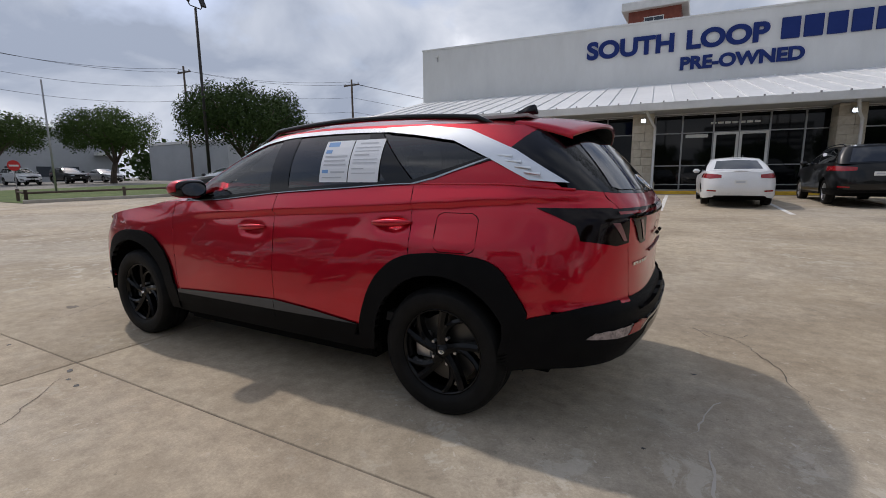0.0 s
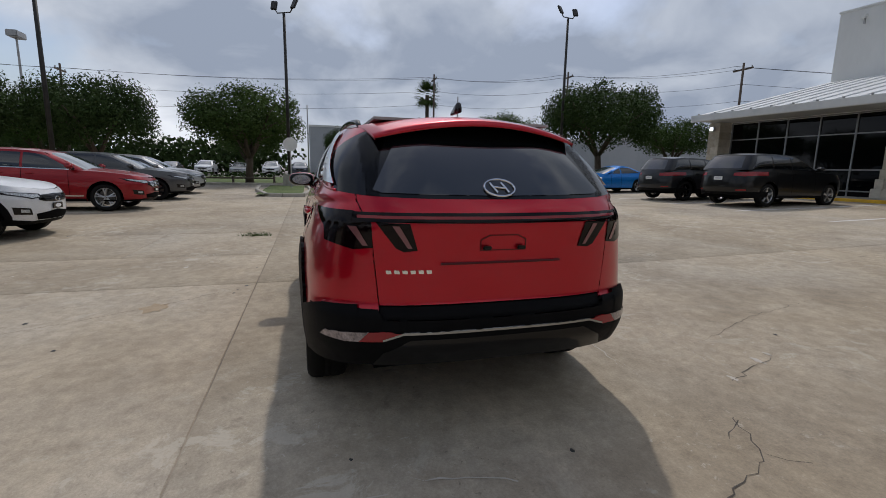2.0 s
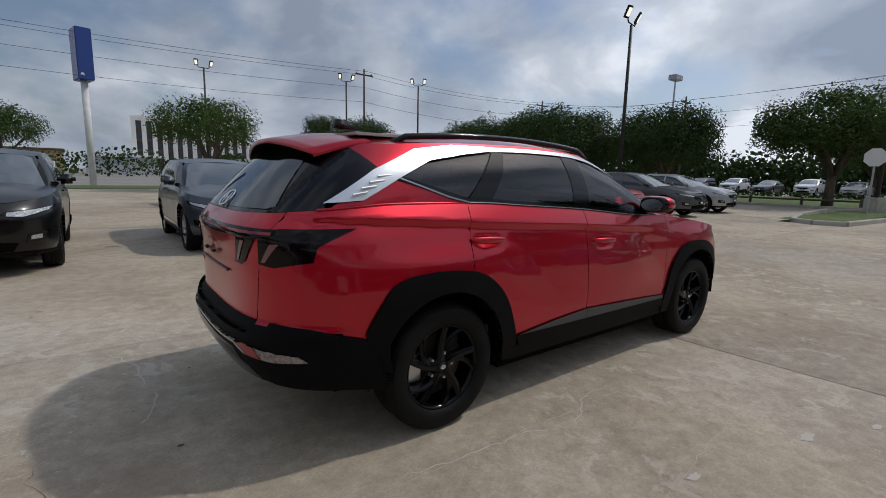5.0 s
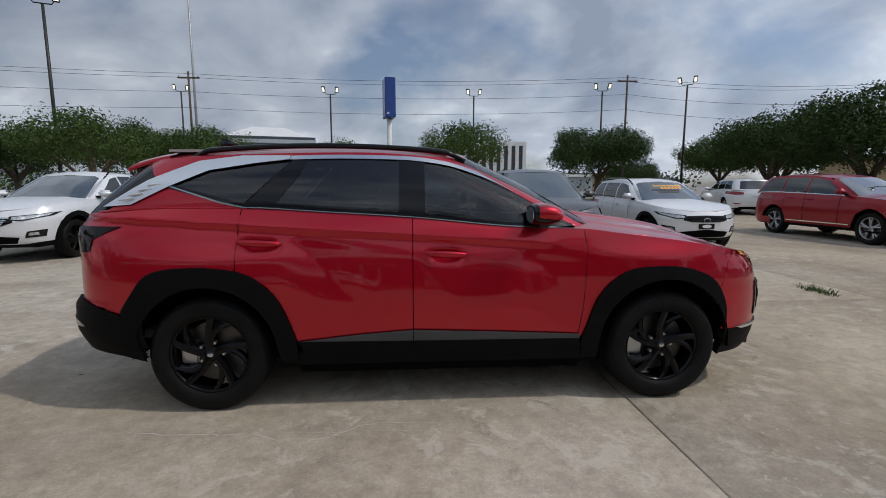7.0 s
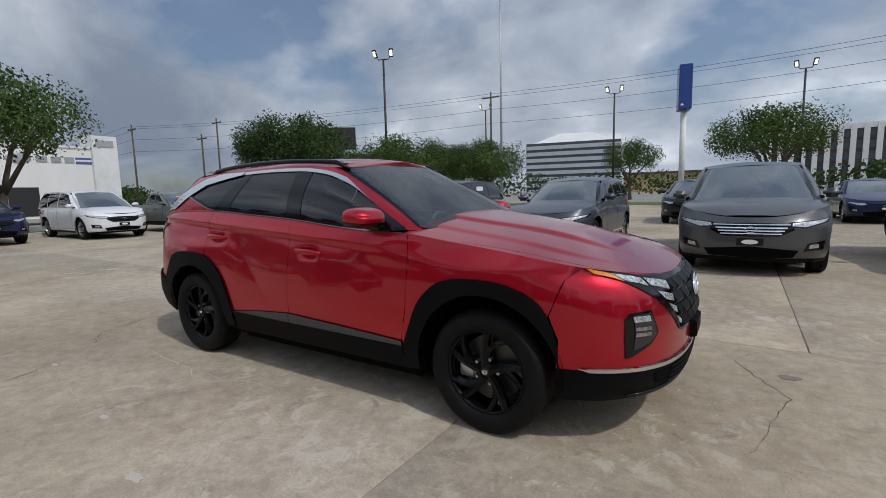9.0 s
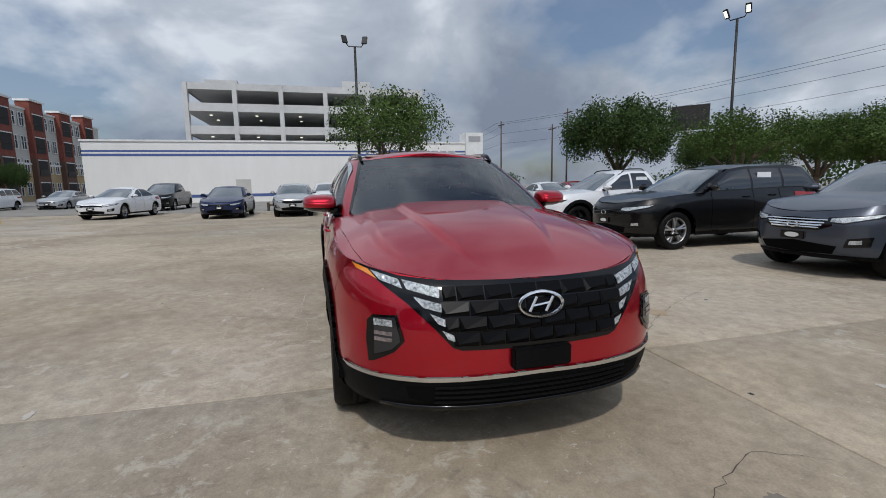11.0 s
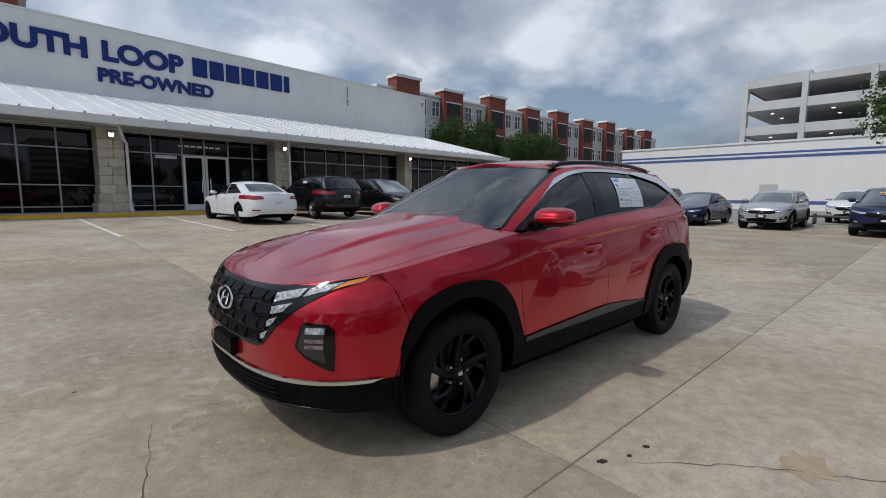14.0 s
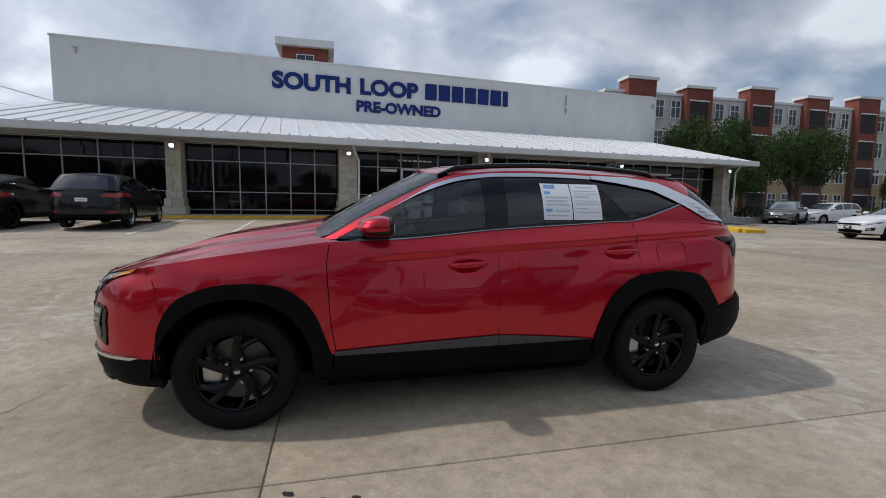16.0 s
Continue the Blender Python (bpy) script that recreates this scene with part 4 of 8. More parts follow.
# ---------------------------------------------------------------- wheels
def wheel(parent, x, y, z, r, side, material, tread=0.225, style="split", label="", rim=0.66, nuts=False):
    """A wheel with tyre, rim, spokes, nuts and brake; side +1 faces +y."""
    w = new("wheel")
    w.parent = parent
    w.matrix_basis = Matrix.Translation((x, y, z)) @ (pose(0, 0, 0, 0, 0, 180) if side < 0 else Matrix())
    if label:
        w["label"] = label
    rr, h = r * rim, tread / 2
    prof = [(rr, -h * 0.8), (rr * 1.06, -h * 0.98), (r * 0.9, -h), (r * 0.975, -h * 0.86), (r, -h * 0.6), (r, -h * 0.22), (r * 0.988, -h * 0.18), (r * 0.988, -h * 0.12), (r, -h * 0.08), (r, h * 0.08), (r * 0.988, h * 0.12), (r * 0.988, h * 0.18),
            (r, h * 0.22), (r, h * 0.6), (r * 0.975, h * 0.86), (r * 0.93, h * 0.97), (r * 0.925, h), (r * 0.9, h * 1.005), (r * 0.86, h * 1.04), (r * 0.78, h * 1.03), (rr * 1.06, h * 0.98), (rr, h * 0.8)]
    part("tyre", lathe(prof, 48), "rubber", w, smooth=True)
    bm = lathe([(rr * 1.0, -h * 0.7), (rr * 0.94, -h * 0.6), (rr * 0.93, h * 0.6), (rr * 0.975, h * 0.84), (rr * 1.01, h * 0.86), (rr * 1.012, h * 0.78)], 48)
    part("rim", bm, material, w, smooth=True)
    bm = lathe([(0.001, h * 0.05), (rr * 0.8, h * 0.05), (rr * 0.8, -h * 0.02)], 40)
    part("brake_disc", bm, "disc", w, smooth=False)
    bm = boxed(rr * 0.42, rr * 0.86, h * 0.0, h * 0.24, -rr * 0.33, rr * 0.33, 0.01)
    part("caliper", bm, "rim_alloy" if nuts else "disc", w)
    bm = bmesh.new()
    n = 5
    for k in range(n):
        a0 = 2 * math.pi * k / n + math.pi / 2
        arms = ((0.10, 0.75), (0.72, 0.55)) if style == "split" else ((0.0, 0.55),) if style == "five" else ((-0.14, 0.3), (0.14, 0.3))
        for da, wd in arms:
            pts = []
            for q in range(5):
                u = q / 4
                rad = rr * (0.16 + 0.8 * u) if not (style == "split" and da > 0.5) else rr * (0.34 + 0.62 * u)
                ang = a0 + da * (u ** 0.8) * 1.25 if style != "split" else a0 - 0.18 + 0.24 * u if da < 0.5 else a0 - 0.05 + 0.62 * u
                d = Vector((math.cos(ang), 0, math.sin(ang)))
                nrm = Vector((-math.sin(ang), 0, math.cos(ang)))
                half = rr * (0.078 if style == "split" else 0.085 if style != "five" else 0.13) * (1.35 - 0.75 * u + (0.5 * u * u))
                dep = h * (0.66 + 0.13 * u)
                pts.append((d * rad - nrm * half + Vector((0, dep, 0)), d * rad + Vector((0, dep + 0.008, 0)), d * rad + nrm * half * wd * 1.5 + Vector((0, dep, 0)), d * rad - nrm * half * 0.8 + Vector((0, dep - 0.045, 0)), d * rad + nrm * half * 0.8 + Vector((0, dep - 0.045, 0))))
            vs = [[bm.verts.new(p) for p in row] for row in pts]
            for a, b in zip(vs, vs[1:]):
                for i, j in ((0, 1), (1, 2), (2, 4), (3, 0)):
                    bm.faces.new((a[i], a[j], b[j], b[i]))
        if nuts:
            part("spoke", bm, material, w)
            bm = bmesh.new()
    if not nuts:
        part("spokes", bm, material, w)
    bm = lathe([(0.001, h * 0.74), (rr * 0.11, h * 0.74), (rr * 0.19, h * 0.66), (rr * 0.24, h * 0.4)], 24)
    part("hub", bm, material, w, smooth=True)
    for k in range(5 if nuts else 0):
        bm = bmesh.new()
        a = 2 * math.pi * (k + 0.5) / 5
        bmesh.ops.create_cone(bm, cap_ends=True, segments=6, radius1=0.011, radius2=0.009, depth=0.03, matrix=Matrix.Translation((rr * 0.31 * math.cos(a), h * 0.52, rr * 0.31 * math.sin(a))) @ pose(0, 0, 0, -90))
        part("lug_nut", bm, "rim_alloy", w)
    bm = lathe([(0.001, h * 0.77), (rr * 0.1, h * 0.765), (rr * 0.105, h * 0.74)], 20)
    part("hub_cap", bm, "gloss_black", w, smooth=True)
    bm = bmesh.new()
    oval(bm, rr * 0.062, rr * 0.042, 0.0035, lambda a, b, d: Vector((a, h * 0.775 + d, b)))
    part("cap_emblem", bm, "chrome", w)
    return w


def oval(bm, a, b, t, lift, bar=True, n=28):
    """A plain oval ring with a slanted bar across it."""
    tube(bm, [lift(a * math.cos(2 * math.pi * k / n), b * math.sin(2 * math.pi * k / n), t * 0.5) for k in range(n + 1)], t, 6, caps=False)
    if bar:
        tube(bm, [lift(-0.55 * a, -0.55 * b, t * 0.5), lift(-0.2 * a, 0.6 * b, t * 0.5)], t * 0.9, 6)
        tube(bm, [lift(0.55 * a, 0.55 * b, t * 0.5), lift(0.2 * a, -0.6 * b, t * 0.5)], t * 0.9, 6)
        tube(bm, [lift(-0.4 * a, -0.1 * b, t * 0.5), lift(0.4 * a, 0.1 * b, t * 0.5)], t * 0.9, 6)
    return bm


# ---------------------------------------------------------------- the red crossover
XW, ZW, RW = 1.3775, 0.340, 0.345
BELT = Curve((2.32, 0.845), (2.2, 0.862), (2.05, 0.90), (1.85, 0.94), (1.5, 1.0), (1.1, 1.05), (0.85, 1.08), (0.5, 1.09), (-0.2, 1.15), (-0.7, 1.18), (-1.17, 1.205), (-1.6, 1.205), (-1.95, 1.185), (-2.26, 1.15))


HANDLES = ((0.02, 0.925), (-1.07, 0.995))


def hero_sculpt(x, z):
    """Depth of the folds in the flank: a sharp shoulder line, a blade before each handle, cups and a tucked sill."""
    d = 0.0
    zc = 1.04 - 0.062 * (x + 0.18)
    along = step((0.78 - x) / 0.5)
    # under the shoulder line the skin tucks in, then eases out again
    top = BELT(x)
    if z < zc:
        d += (0.012 * math.exp(-(zc - z) / 0.06) * step((zc - z) / 0.02) - 0.019 * step(1 - (zc - z) / 0.022)) * along
    else:
        d -= 0.019 * max(0.0, 1 - (z - zc) / max(0.03, top - zc)) * along
    # a slanting blade crosses each door, from the shoulder down to the sill
    for x0, z0, depth in ((-0.86, 1.0, 0.015), (0.50, 0.96, 0.012)):
        sd = (x - x0) * 0.70 + (z - z0) * 0.714
        d += depth * (max(0.0, 1 + sd / 0.2) if sd < 0 else max(0.0, 1 - sd / 0.42)) * step((zc - z) / 0.12) * step((z - 0.44) / 0.2) * step((x - x0 + 0.2) / 0.3)
    # the lower doors swell towards the sill
    d -= 0.012 * math.exp(-((z - 0.62) / 0.13) ** 2) * step((0.8 - abs(x + 0.05)) / 0.5)
    for hx, hz in HANDLES:
        d += 0.020 * math.exp(-((x - hx) / 0.088) ** 4 - ((z - hz + 0.006) / 0.031) ** 4)
    return d


def rounded(poly, times=2):
    """A polygon with its corners cut off again and again."""
    for _ in range(times):
        out = []
        for p, q in zip(poly, poly[1:]):
            out += [(p[0] * 0.78 + q[0] * 0.22, p[1] * 0.78 + q[1] * 0.22), (p[0] * 0.22 + q[0] * 0.78, p[1] * 0.22 + q[1] * 0.78)]
        poly = [poly[0]] + out[1:-1] + [poly[-1]]
    return poly


def hero():
    car = thing("suv", pose(0, 0, 0), "glossy red compact SUV with black cladding and black wheels on concrete", "car")
    sh = Shell(nose=((0.18, 2.06), (0.25, 2.2), (0.33, 2.27), (0.45, 2.29), (0.60, 2.295), (0.75, 2.27), (0.83, 2.235), (0.90, 2.17)),
               tail=((0.2, -2.1), (0.3, -2.2), (0.42, -2.29), (0.5, -2.325), (0.62, -2.32), (0.68, -2.285), (0.93, -2.29), (1.05, -2.30), (1.10, -2.28), (1.16, -2.24)),
               width=((0.2, 0.84), (0.3, 0.875), (0.45, 0.90), (0.6, 0.905), (0.75, 0.90), (0.88, 0.885), (0.98, 0.868), (1.08, 0.845), (1.16, 0.815), (1.22, 0.79)),
               bottom=((-2.35, 0.40), (-1.9, 0.36), (-1.5, 0.27), (1.2, 0.27), (2.0, 0.275), (2.3, 0.285)), belt=tuple(zip(BELT.x, BELT.y)),
               axles=(XW, -XW), flare=0.022, sculpt=hero_sculpt, glass=(1.04, 0.20, 0.35, -0.25), rear_glass=(-2.24, -1.86, -1.2, -1.2),
               roof=((0.22, 1.475), (0.0, 1.51), (-0.5, 1.54), (-1.2, 1.525), (-1.9, 1.47)), roof_w=0.64, crown=0.085, cowl=0.035,
               hood_crown=((2.3, 0.0), (2.12, 0.004), (1.87, 0.034), (1.5, 0.066), (1.05, 0.08), (0.8, 0.085)), ridge=0.0, fold=0.019, fine=1.5, fine_mid=2.9, fine_rows=1.9)
    low, grn, roof, hood = sh.lower(), sh.green(), sh.roof(), sh.hood(0.78)
    XZ, YZ, XY = [0, 2], [1, 2], [0, 1]
    f_arch, r_arch = arc(XW, ZW + 0.015, 0.405, -15, 195, 26), arc(-XW, ZW + 0.015, 0.405, -15, 195, 26)
    belt_pts = lambda a, b, dz=0.0, n=10: [(a + (b - a) * k / n, BELT(a + (b - a) * k / n) + dz) for k in range(n + 1)]
    red = "red_paint"
    g = 0.0026
    # near-black inner skin added behind the panels, so their gaps read as shaded
    panel("inner_skin", [low], XZ, [(-2.4, 0.42), (-1.85, 0.42), (-1.75, 0.9), (-1.0, 0.9), (-0.9, 0.3), (0.9, 0.3), (1.0, 0.9), (1.75, 0.9), (1.85, 0.3), (2.4, 0.3), (2.4, 1.3), (-2.4, 1.3)], "underbody", car, -0.02, 0, both=True)
    sides = low

    def skin(x, z):
        """Half width of the body shell at a place on its flank."""
        d = (low.V[:, 0] - x) ** 2 + (low.V[:, 2] - z) ** 2 + 10 * (low.V[:, 1] < 0.4) + 1e-6
        near = np.argsort(d)[:4]
        return float(np.sum(low.V[near, 1] / d[near]) / np.sum(1 / d[near]))

    for sd in (1, -1):
        # red panels
        panel("front_fender", [sides], XZ, [(0.828 + g, 0.43), (0.86 + g, 0.62), (0.88 + g, 0.96), (0.86 + g, BELT(0.86))] + belt_pts(0.88, 1.88, 0.0) + [(1.80 - g, 0.875), (1.735 - g, 0.70)] + arc(XW, ZW + 0.015, 0.44, 50, 180, 20) + [(0.93, 0.36)], red, car, side=sd)
        fd = panel("front_door", [sides], XZ, [(-0.18 + g, 0.474), (0.3, 0.456), (0.828 - g, 0.430), (0.86 - g, 0.62), (0.88 - g, 0.96), (0.86 - g, BELT(0.86))] + belt_pts(0.85, -0.18 + g), red, car, side=sd)
        rd = panel("rear_door", [sides], XZ, [(-0.18 - g, 0.474), (-0.5, 0.452), (-0.862, 0.422)] + [(-0.93, 0.60), (-1.03, 0.75), (-1.195, 0.84)] + [(-1.2 + g, 0.95), (-1.185 + g, 1.14), (-1.176 + g, BELT(-1.176))] + belt_pts(-1.165, -0.18 - g), red, car, side=sd)
        panel("quarter_panel", [sides], XZ, [(-1.2 - g, 0.85)] + arc(-XW, ZW + 0.015, 0.44, 62, 130, 14) + [(-1.765, 0.70), (-1.775, 0.56), (-2.08, 0.652), (-2.15, 0.657), (-2.5, 0.66), (-2.5, 1.25)] + belt_pts(-2.24, -1.176 - g) + [(-1.185 - g, 1.14), (-1.2 - g, 0.95)], red, car, side=sd, where=lambda c: c[:, 0] > -1.95)
        panel("rear_corner", [sides], YZ, [(0.578, 0.652), (0.578, 0.672), (0.591, 0.80), (0.603, 0.93), (0.613, 1.045), (0.643, 1.09), (0.663, 1.14), (0.67, 1.3), (1.2, 1.3), (1.2, 0.60), (0.80, 0.645), (0.70, 0.652)], red, car, side=sd, where=lambda c: c[:, 0] <= -1.95)
        # handles in shallow cups
        for dr, (hx, hz) in zip((fd, rd), HANDLES):
            yy = sh.side_y(hx - 0.14, sh.w(hz), hz)
            bm = bmesh.new()
            rings = []
            for q in range(13):
                u = q / 12
                bow = math.sin(math.pi * u) ** 0.55
                cx, cy, cz = hx + 0.128 - 0.256 * u, yy + 0.001 + 0.022 * bow, hz + 0.004 + 0.012 * u
                rings.append([bm.verts.new((cx, sd * (cy + (0.006 + 0.006 * bow) * math.cos(2 * math.pi * w / 10)), cz + (0.007 + 0.013 * bow) * math.sin(2 * math.pi * w / 10))) for w in range(10)])
            for p, q in zip(rings, rings[1:]):
                for w in range(10):
                    bm.faces.new((p[w], p[(w + 1) % 10], q[(w + 1) % 10], q[w]))
            bm.faces.new(rings[0])
            bm.faces.new(rings[-1])
            part("handle", bm, red, dr, "red pull handle over a shallow cup", True)
        # fuel flap on the left flank
        if sd > 0:
            bm = tubed([(-1.46 + 0.115 * max(-1, min(1, 1.25 * math.cos(a))), skin(-1.46 + 0.115 * max(-1, min(1, 1.25 * math.cos(a))), 0.97 + 0.095 * max(-1, min(1, 1.25 * math.sin(a)))), 0.97 + 0.095 * max(-1, min(1, 1.25 * math.sin(a)))) for a in [2 * math.pi * k / 32 for k in range(33)]], 0.0022, 5)
            part("fuel_flap_seam", bm, "underbody", car)
        # black cladding
        f_out = rounded([(1.765, 0.26), (1.79, 0.57), (1.69, 0.775), (1.46, 0.858), (1.13, 0.846), (0.955, 0.70), (0.868, 0.46), (0.845, 0.40), (0.86, 0.285)])
        panel("front_arch_cladding", [sides], XZ, f_out + [(0.955, 0.285)] + arc(XW, ZW + 0.015, 0.418, 176, 8, 26) + [(1.752, 0.30)], "cladding", car, 0.016, 0.03, side=sd)
        r_out = rounded([(-0.865, 0.29), (-0.86, 0.43), (-0.965, 0.70), (-1.14, 0.842), (-1.40, 0.876), (-1.685, 0.852), (-1.80, 0.69), (-1.855, 0.60), (-1.775, 0.54), (-1.735, 0.33)])
        panel("rear_arch_cladding", [sides], XZ, r_out + [(-1.742, 0.33)] + arc(-XW, ZW + 0.015, 0.402, 165, 4, 26) + [(-0.955, 0.29)], "cladding", car, 0.016, 0.03, side=sd)
        panel("door_cladding", [sides], XZ, [(-0.855, 0.424), (-0.18 - 0.002, 0.418), (-0.18 - 0.002, 0.36), (-0.82, 0.352)], "cladding", car, 0.014, 0.02, side=sd)
        panel("door_cladding", [sides], XZ, [(-0.18 + 0.002, 0.418), (0.838, 0.412), (0.845, 0.345), (-0.18 + 0.002, 0.36)], "cladding", car, 0.014, 0.02, side=sd)
        # top edge of the cladding faces up; its sky sheen is painted grey
        panel("sill_strip", [sides], XZ, [(-0.852, 0.424), (-0.5, 0.463), (-0.18 - 0.002, 0.486), (-0.18 - 0.002, 0.419)], "sill_sheen_grey", car, 0.012, 0, side=sd, label="upward top of the sill cladding, its sky sheen painted grey")
        panel("sill_strip", [sides], XZ, [(-0.18 + 0.002, 0.419), (-0.18 + 0.002, 0.486), (0.3, 0.468), (0.836, 0.441), (0.838, 0.413)], "sill_sheen_grey", car, 0.012, 0, side=sd, label="upward top of the sill cladding, its sky sheen painted grey")
        panel("sill", [sides], XZ, [(-0.90, 0.20), (-0.88, 0.352), (-0.2, 0.382), (0.86, 0.338), (0.90, 0.20)], "cladding", car, 0.006, 0.05, side=sd)
        # greenhouse, side
        gs = grn.columns(sh.front_end, sh.rear_start)
        low_line = lambda x: BELT(x) + 0.022
        win_top = Curve((0.86, 1.075), (0.72, 1.165), (0.5, 1.28), (0.25, 1.40), (0.0, 1.475), (-0.24, 1.502), (-0.57, 1.508), (-0.98, 1.497), (-1.38, 1.445), (-1.62, 1.352))
        wt_pts = lambda a, b, d=0.0, n=12: [(a + (b - a) * k / n, win_top(a + (b - a) * k / n) + d) for k in range(n + 1)]
        panel("belt_trim", [gs], XZ, [(0.86, BELT(0.86) - 0.012)] + belt_pts(0.84, -1.17, 0.024) + [(-1.60, 1.345), (-1.62, 1.325)] + belt_pts(-1.17, 0.86, -0.004), "gloss_black", car, 0.006, 0.01, side=sd)
        fw = panel("front_window", [gs], XZ, [(0.80, low_line(0.8))] + belt_pts(0.78, -0.105, 0.022) + [(-0.105, win_top(-0.105) - 0.004)] + wt_pts(-0.1, 0.76, -0.004), "side_glass", car, -0.002, 0, side=sd)
        panel("pillar_trim", [gs], XZ, [(-0.105, low_line(-0.105)), (-0.105, win_top(-0.105)), (-0.262, win_top(-0.262)), (-0.262, low_line(-0.262))], "gloss_black", car, 0.001, 0.01, side=sd)
        rw = panel("rear_window", [gs], XZ, [(-0.262, low_line(-0.262))] + belt_pts(-0.27, -0.99, 0.022, 6) + [(-0.865, 1.38), (-0.80, win_top(-0.8) - 0.004)] + wt_pts(-0.78, -0.262, -0.004, 6), "privacy_glass", car, -0.002, 0, side=sd)
        panel("rear_door_frame", [gs], XZ, [(-0.99, low_line(-0.99)), (-1.16, low_line(-1.16)), (-0.885, win_top(-0.885)), (-0.80, win_top(-0.8)), (-0.865, 1.38)], "gloss_black", car, 0.001, 0.01, side=sd)
        panel("quarter_window", [gs], XZ, [(-1.17, low_line(-1.17))] + [(-1.58, 1.338)] + [(-1.58, 1.362), (-1.38, 1.432), (-1.0, 1.482), (-0.893, win_top(-0.893))], "privacy_glass", car, -0.002, 0, side=sd)
        panel("chrome_strip", [gs], XZ, wt_pts(0.82, -1.0, -0.011, 40) + wt_pts(-1.0, 0.82, 0.013, 40), "satin_silver", car, 0.006, 0, side=sd)
        panel("chrome_strip", [gs, sides], XZ, belt_pts(0.83, -1.16, 0.005, 20) + [(-1.30, 1.241), (-1.60, 1.335), (-1.60, 1.327), (-1.30, 1.231)] + belt_pts(-1.16, 0.83, -0.003, 20), "dim_silver", car, 0.008, 0, side=sd)
        panel("pillar_garnish", [gs, sides], XZ, [(-0.92, 1.511), (-1.2, 1.508), (-1.45, 1.474), (-1.72, 1.36), (-1.975, 1.206), (-1.80, 1.222), (-1.60, 1.322), (-1.38, 1.418), (-1.12, 1.462), (-0.92, 1.488)], "garnish", car, 0.012, 0, side=sd, label="satin silver pillar garnish with raised ribs")
        for q in range(4):
            u = q / 4
            bm = tubed([(-1.86 + 0.2 * u, sd * (0.802 - 0.045 * u), 1.25 + 0.115 * u), (-1.78 + 0.2 * u, sd * (0.797 - 0.045 * u), 1.262 + 0.11 * u)], 0.006, 6)
            part("garnish_rib", bm, "garnish", car)
        panel("roof_side", [gs], XZ, [(1.0, 1.0), (0.9, 1.085), (0.83, 1.087)] + wt_pts(0.80, -0.95, 0.014, 22) + [(-1.2, 1.498), (-1.45, 1.462), (-1.68, 1.372), (-1.9, 1.6), (1.0, 1.7)], red, car, side=sd)
        panel("rear_pillar", [gs], XZ, [(-1.16, low_line(-1.16)), (-1.60, 1.345), (-1.66, 1.352), (-1.70, 1.345), (-1.99, 1.165), (-1.6, 1.19), (-1.17, BELT(-1.17) - 0.01)], red, car, side=sd)
        panel("rear_corner_trim", [gs], XZ, [(-1.68, 1.37), (-1.97, 1.205), (-1.98, 1.15), (-2.4, 1.1), (-2.4, 1.6), (-1.88, 1.6)], "gloss_black", car, 0.0, 0.01, side=sd)
        # red bead added to hide the dark gap along the rear belt
        seam_pts = [(q[0], sd * (q[1] - 0.002), q[2]) for q in sh.ring0() if -2.02 < q[0] < -1.15 and q[1] > 0.3]
        part("shoulder_weld", tubed(seam_pts, 0.007, 6), red, car, smooth=True)
        # black corner of the bumper under the quarter panel
        panel("bumper_corner", [sides], XZ, [(-1.742, 0.30), (-1.765, 0.555), (-1.86, 0.602), (-2.08, 0.662), (-2.4, 0.69), (-2.4, 0.30)], "cladding", car, 0.0145, 0.03, side=sd, where=lambda c: (c[:, 1] > 0.66))
        # mirror
        mr = new("wing_mirror")
        mr.parent = car
        mr["label"] = "red wing mirror with a black lower shell"
        mr.matrix_basis = pose(0.60, sd * 0.93, 1.17)
        bm = bmesh.new()
        bmesh.ops.create_uvsphere(bm, u_segments=32, v_segments=18, radius=1)
        for v in bm.verts:
            x, y, z = v.co
            out = 0.5 + 0.5 * y * sd
            x, y, z = (math.copysign(abs(c) ** p, c) for c, p in ((x, 0.8), (y, 0.62), (z, 0.62)))
            v.co = (max(-0.095, 0.12 * x * (1 - 0.2 * out) - 0.02 * out), sd * (0.118 * y * sd), (0.072 - 0.016 * out) * z - 0.016 * max(0.0, x) * (1 if z > 0 else -0.8) + 0.006 * out)
        rest = [bm.copy(), bm.copy(), bm]
        every = lambda q: q.verts[:] + q.edges[:] + q.faces[:]
        shell, back, base_m = rest
        bmesh.ops.bisect_plane(shell, geom=every(shell), plane_co=(-0.068, 0, 0), plane_no=(1, 0, 0), clear_inner=True)
        bmesh.ops.bisect_plane(shell, geom=every(shell), plane_co=(0, 0, -0.02), plane_no=(0.1, 0, 1), clear_inner=True)
        part("mirror_shell", shell, red, mr, smooth=True)
        bmesh.ops.bisect_plane(back, geom=every(back), plane_co=(-0.070, 0, 0), plane_no=(1, 0, 0), clear_outer=True)
        part("mirror_bezel", back, "gloss_black", mr, smooth=True)
        bmesh.ops.bisect_plane(base_m, geom=every(base_m), plane_co=(-0.070, 0, 0), plane_no=(1, 0, 0), clear_inner=True)
        bmesh.ops.bisect_plane(base_m, geom=every(base_m), plane_co=(0, 0, -0.023), plane_no=(0.1, 0, 1), clear_outer=True)
        part("mirror_base", base_m, "gloss_black", mr, smooth=True)
        part("mirror_arm", boxed(-0.03, 0.06, *((-0.17, -0.06) if sd > 0 else (0.06, 0.17)), -0.075, -0.035, 0.012), "gloss_black", mr)
        bm = bmesh.new()
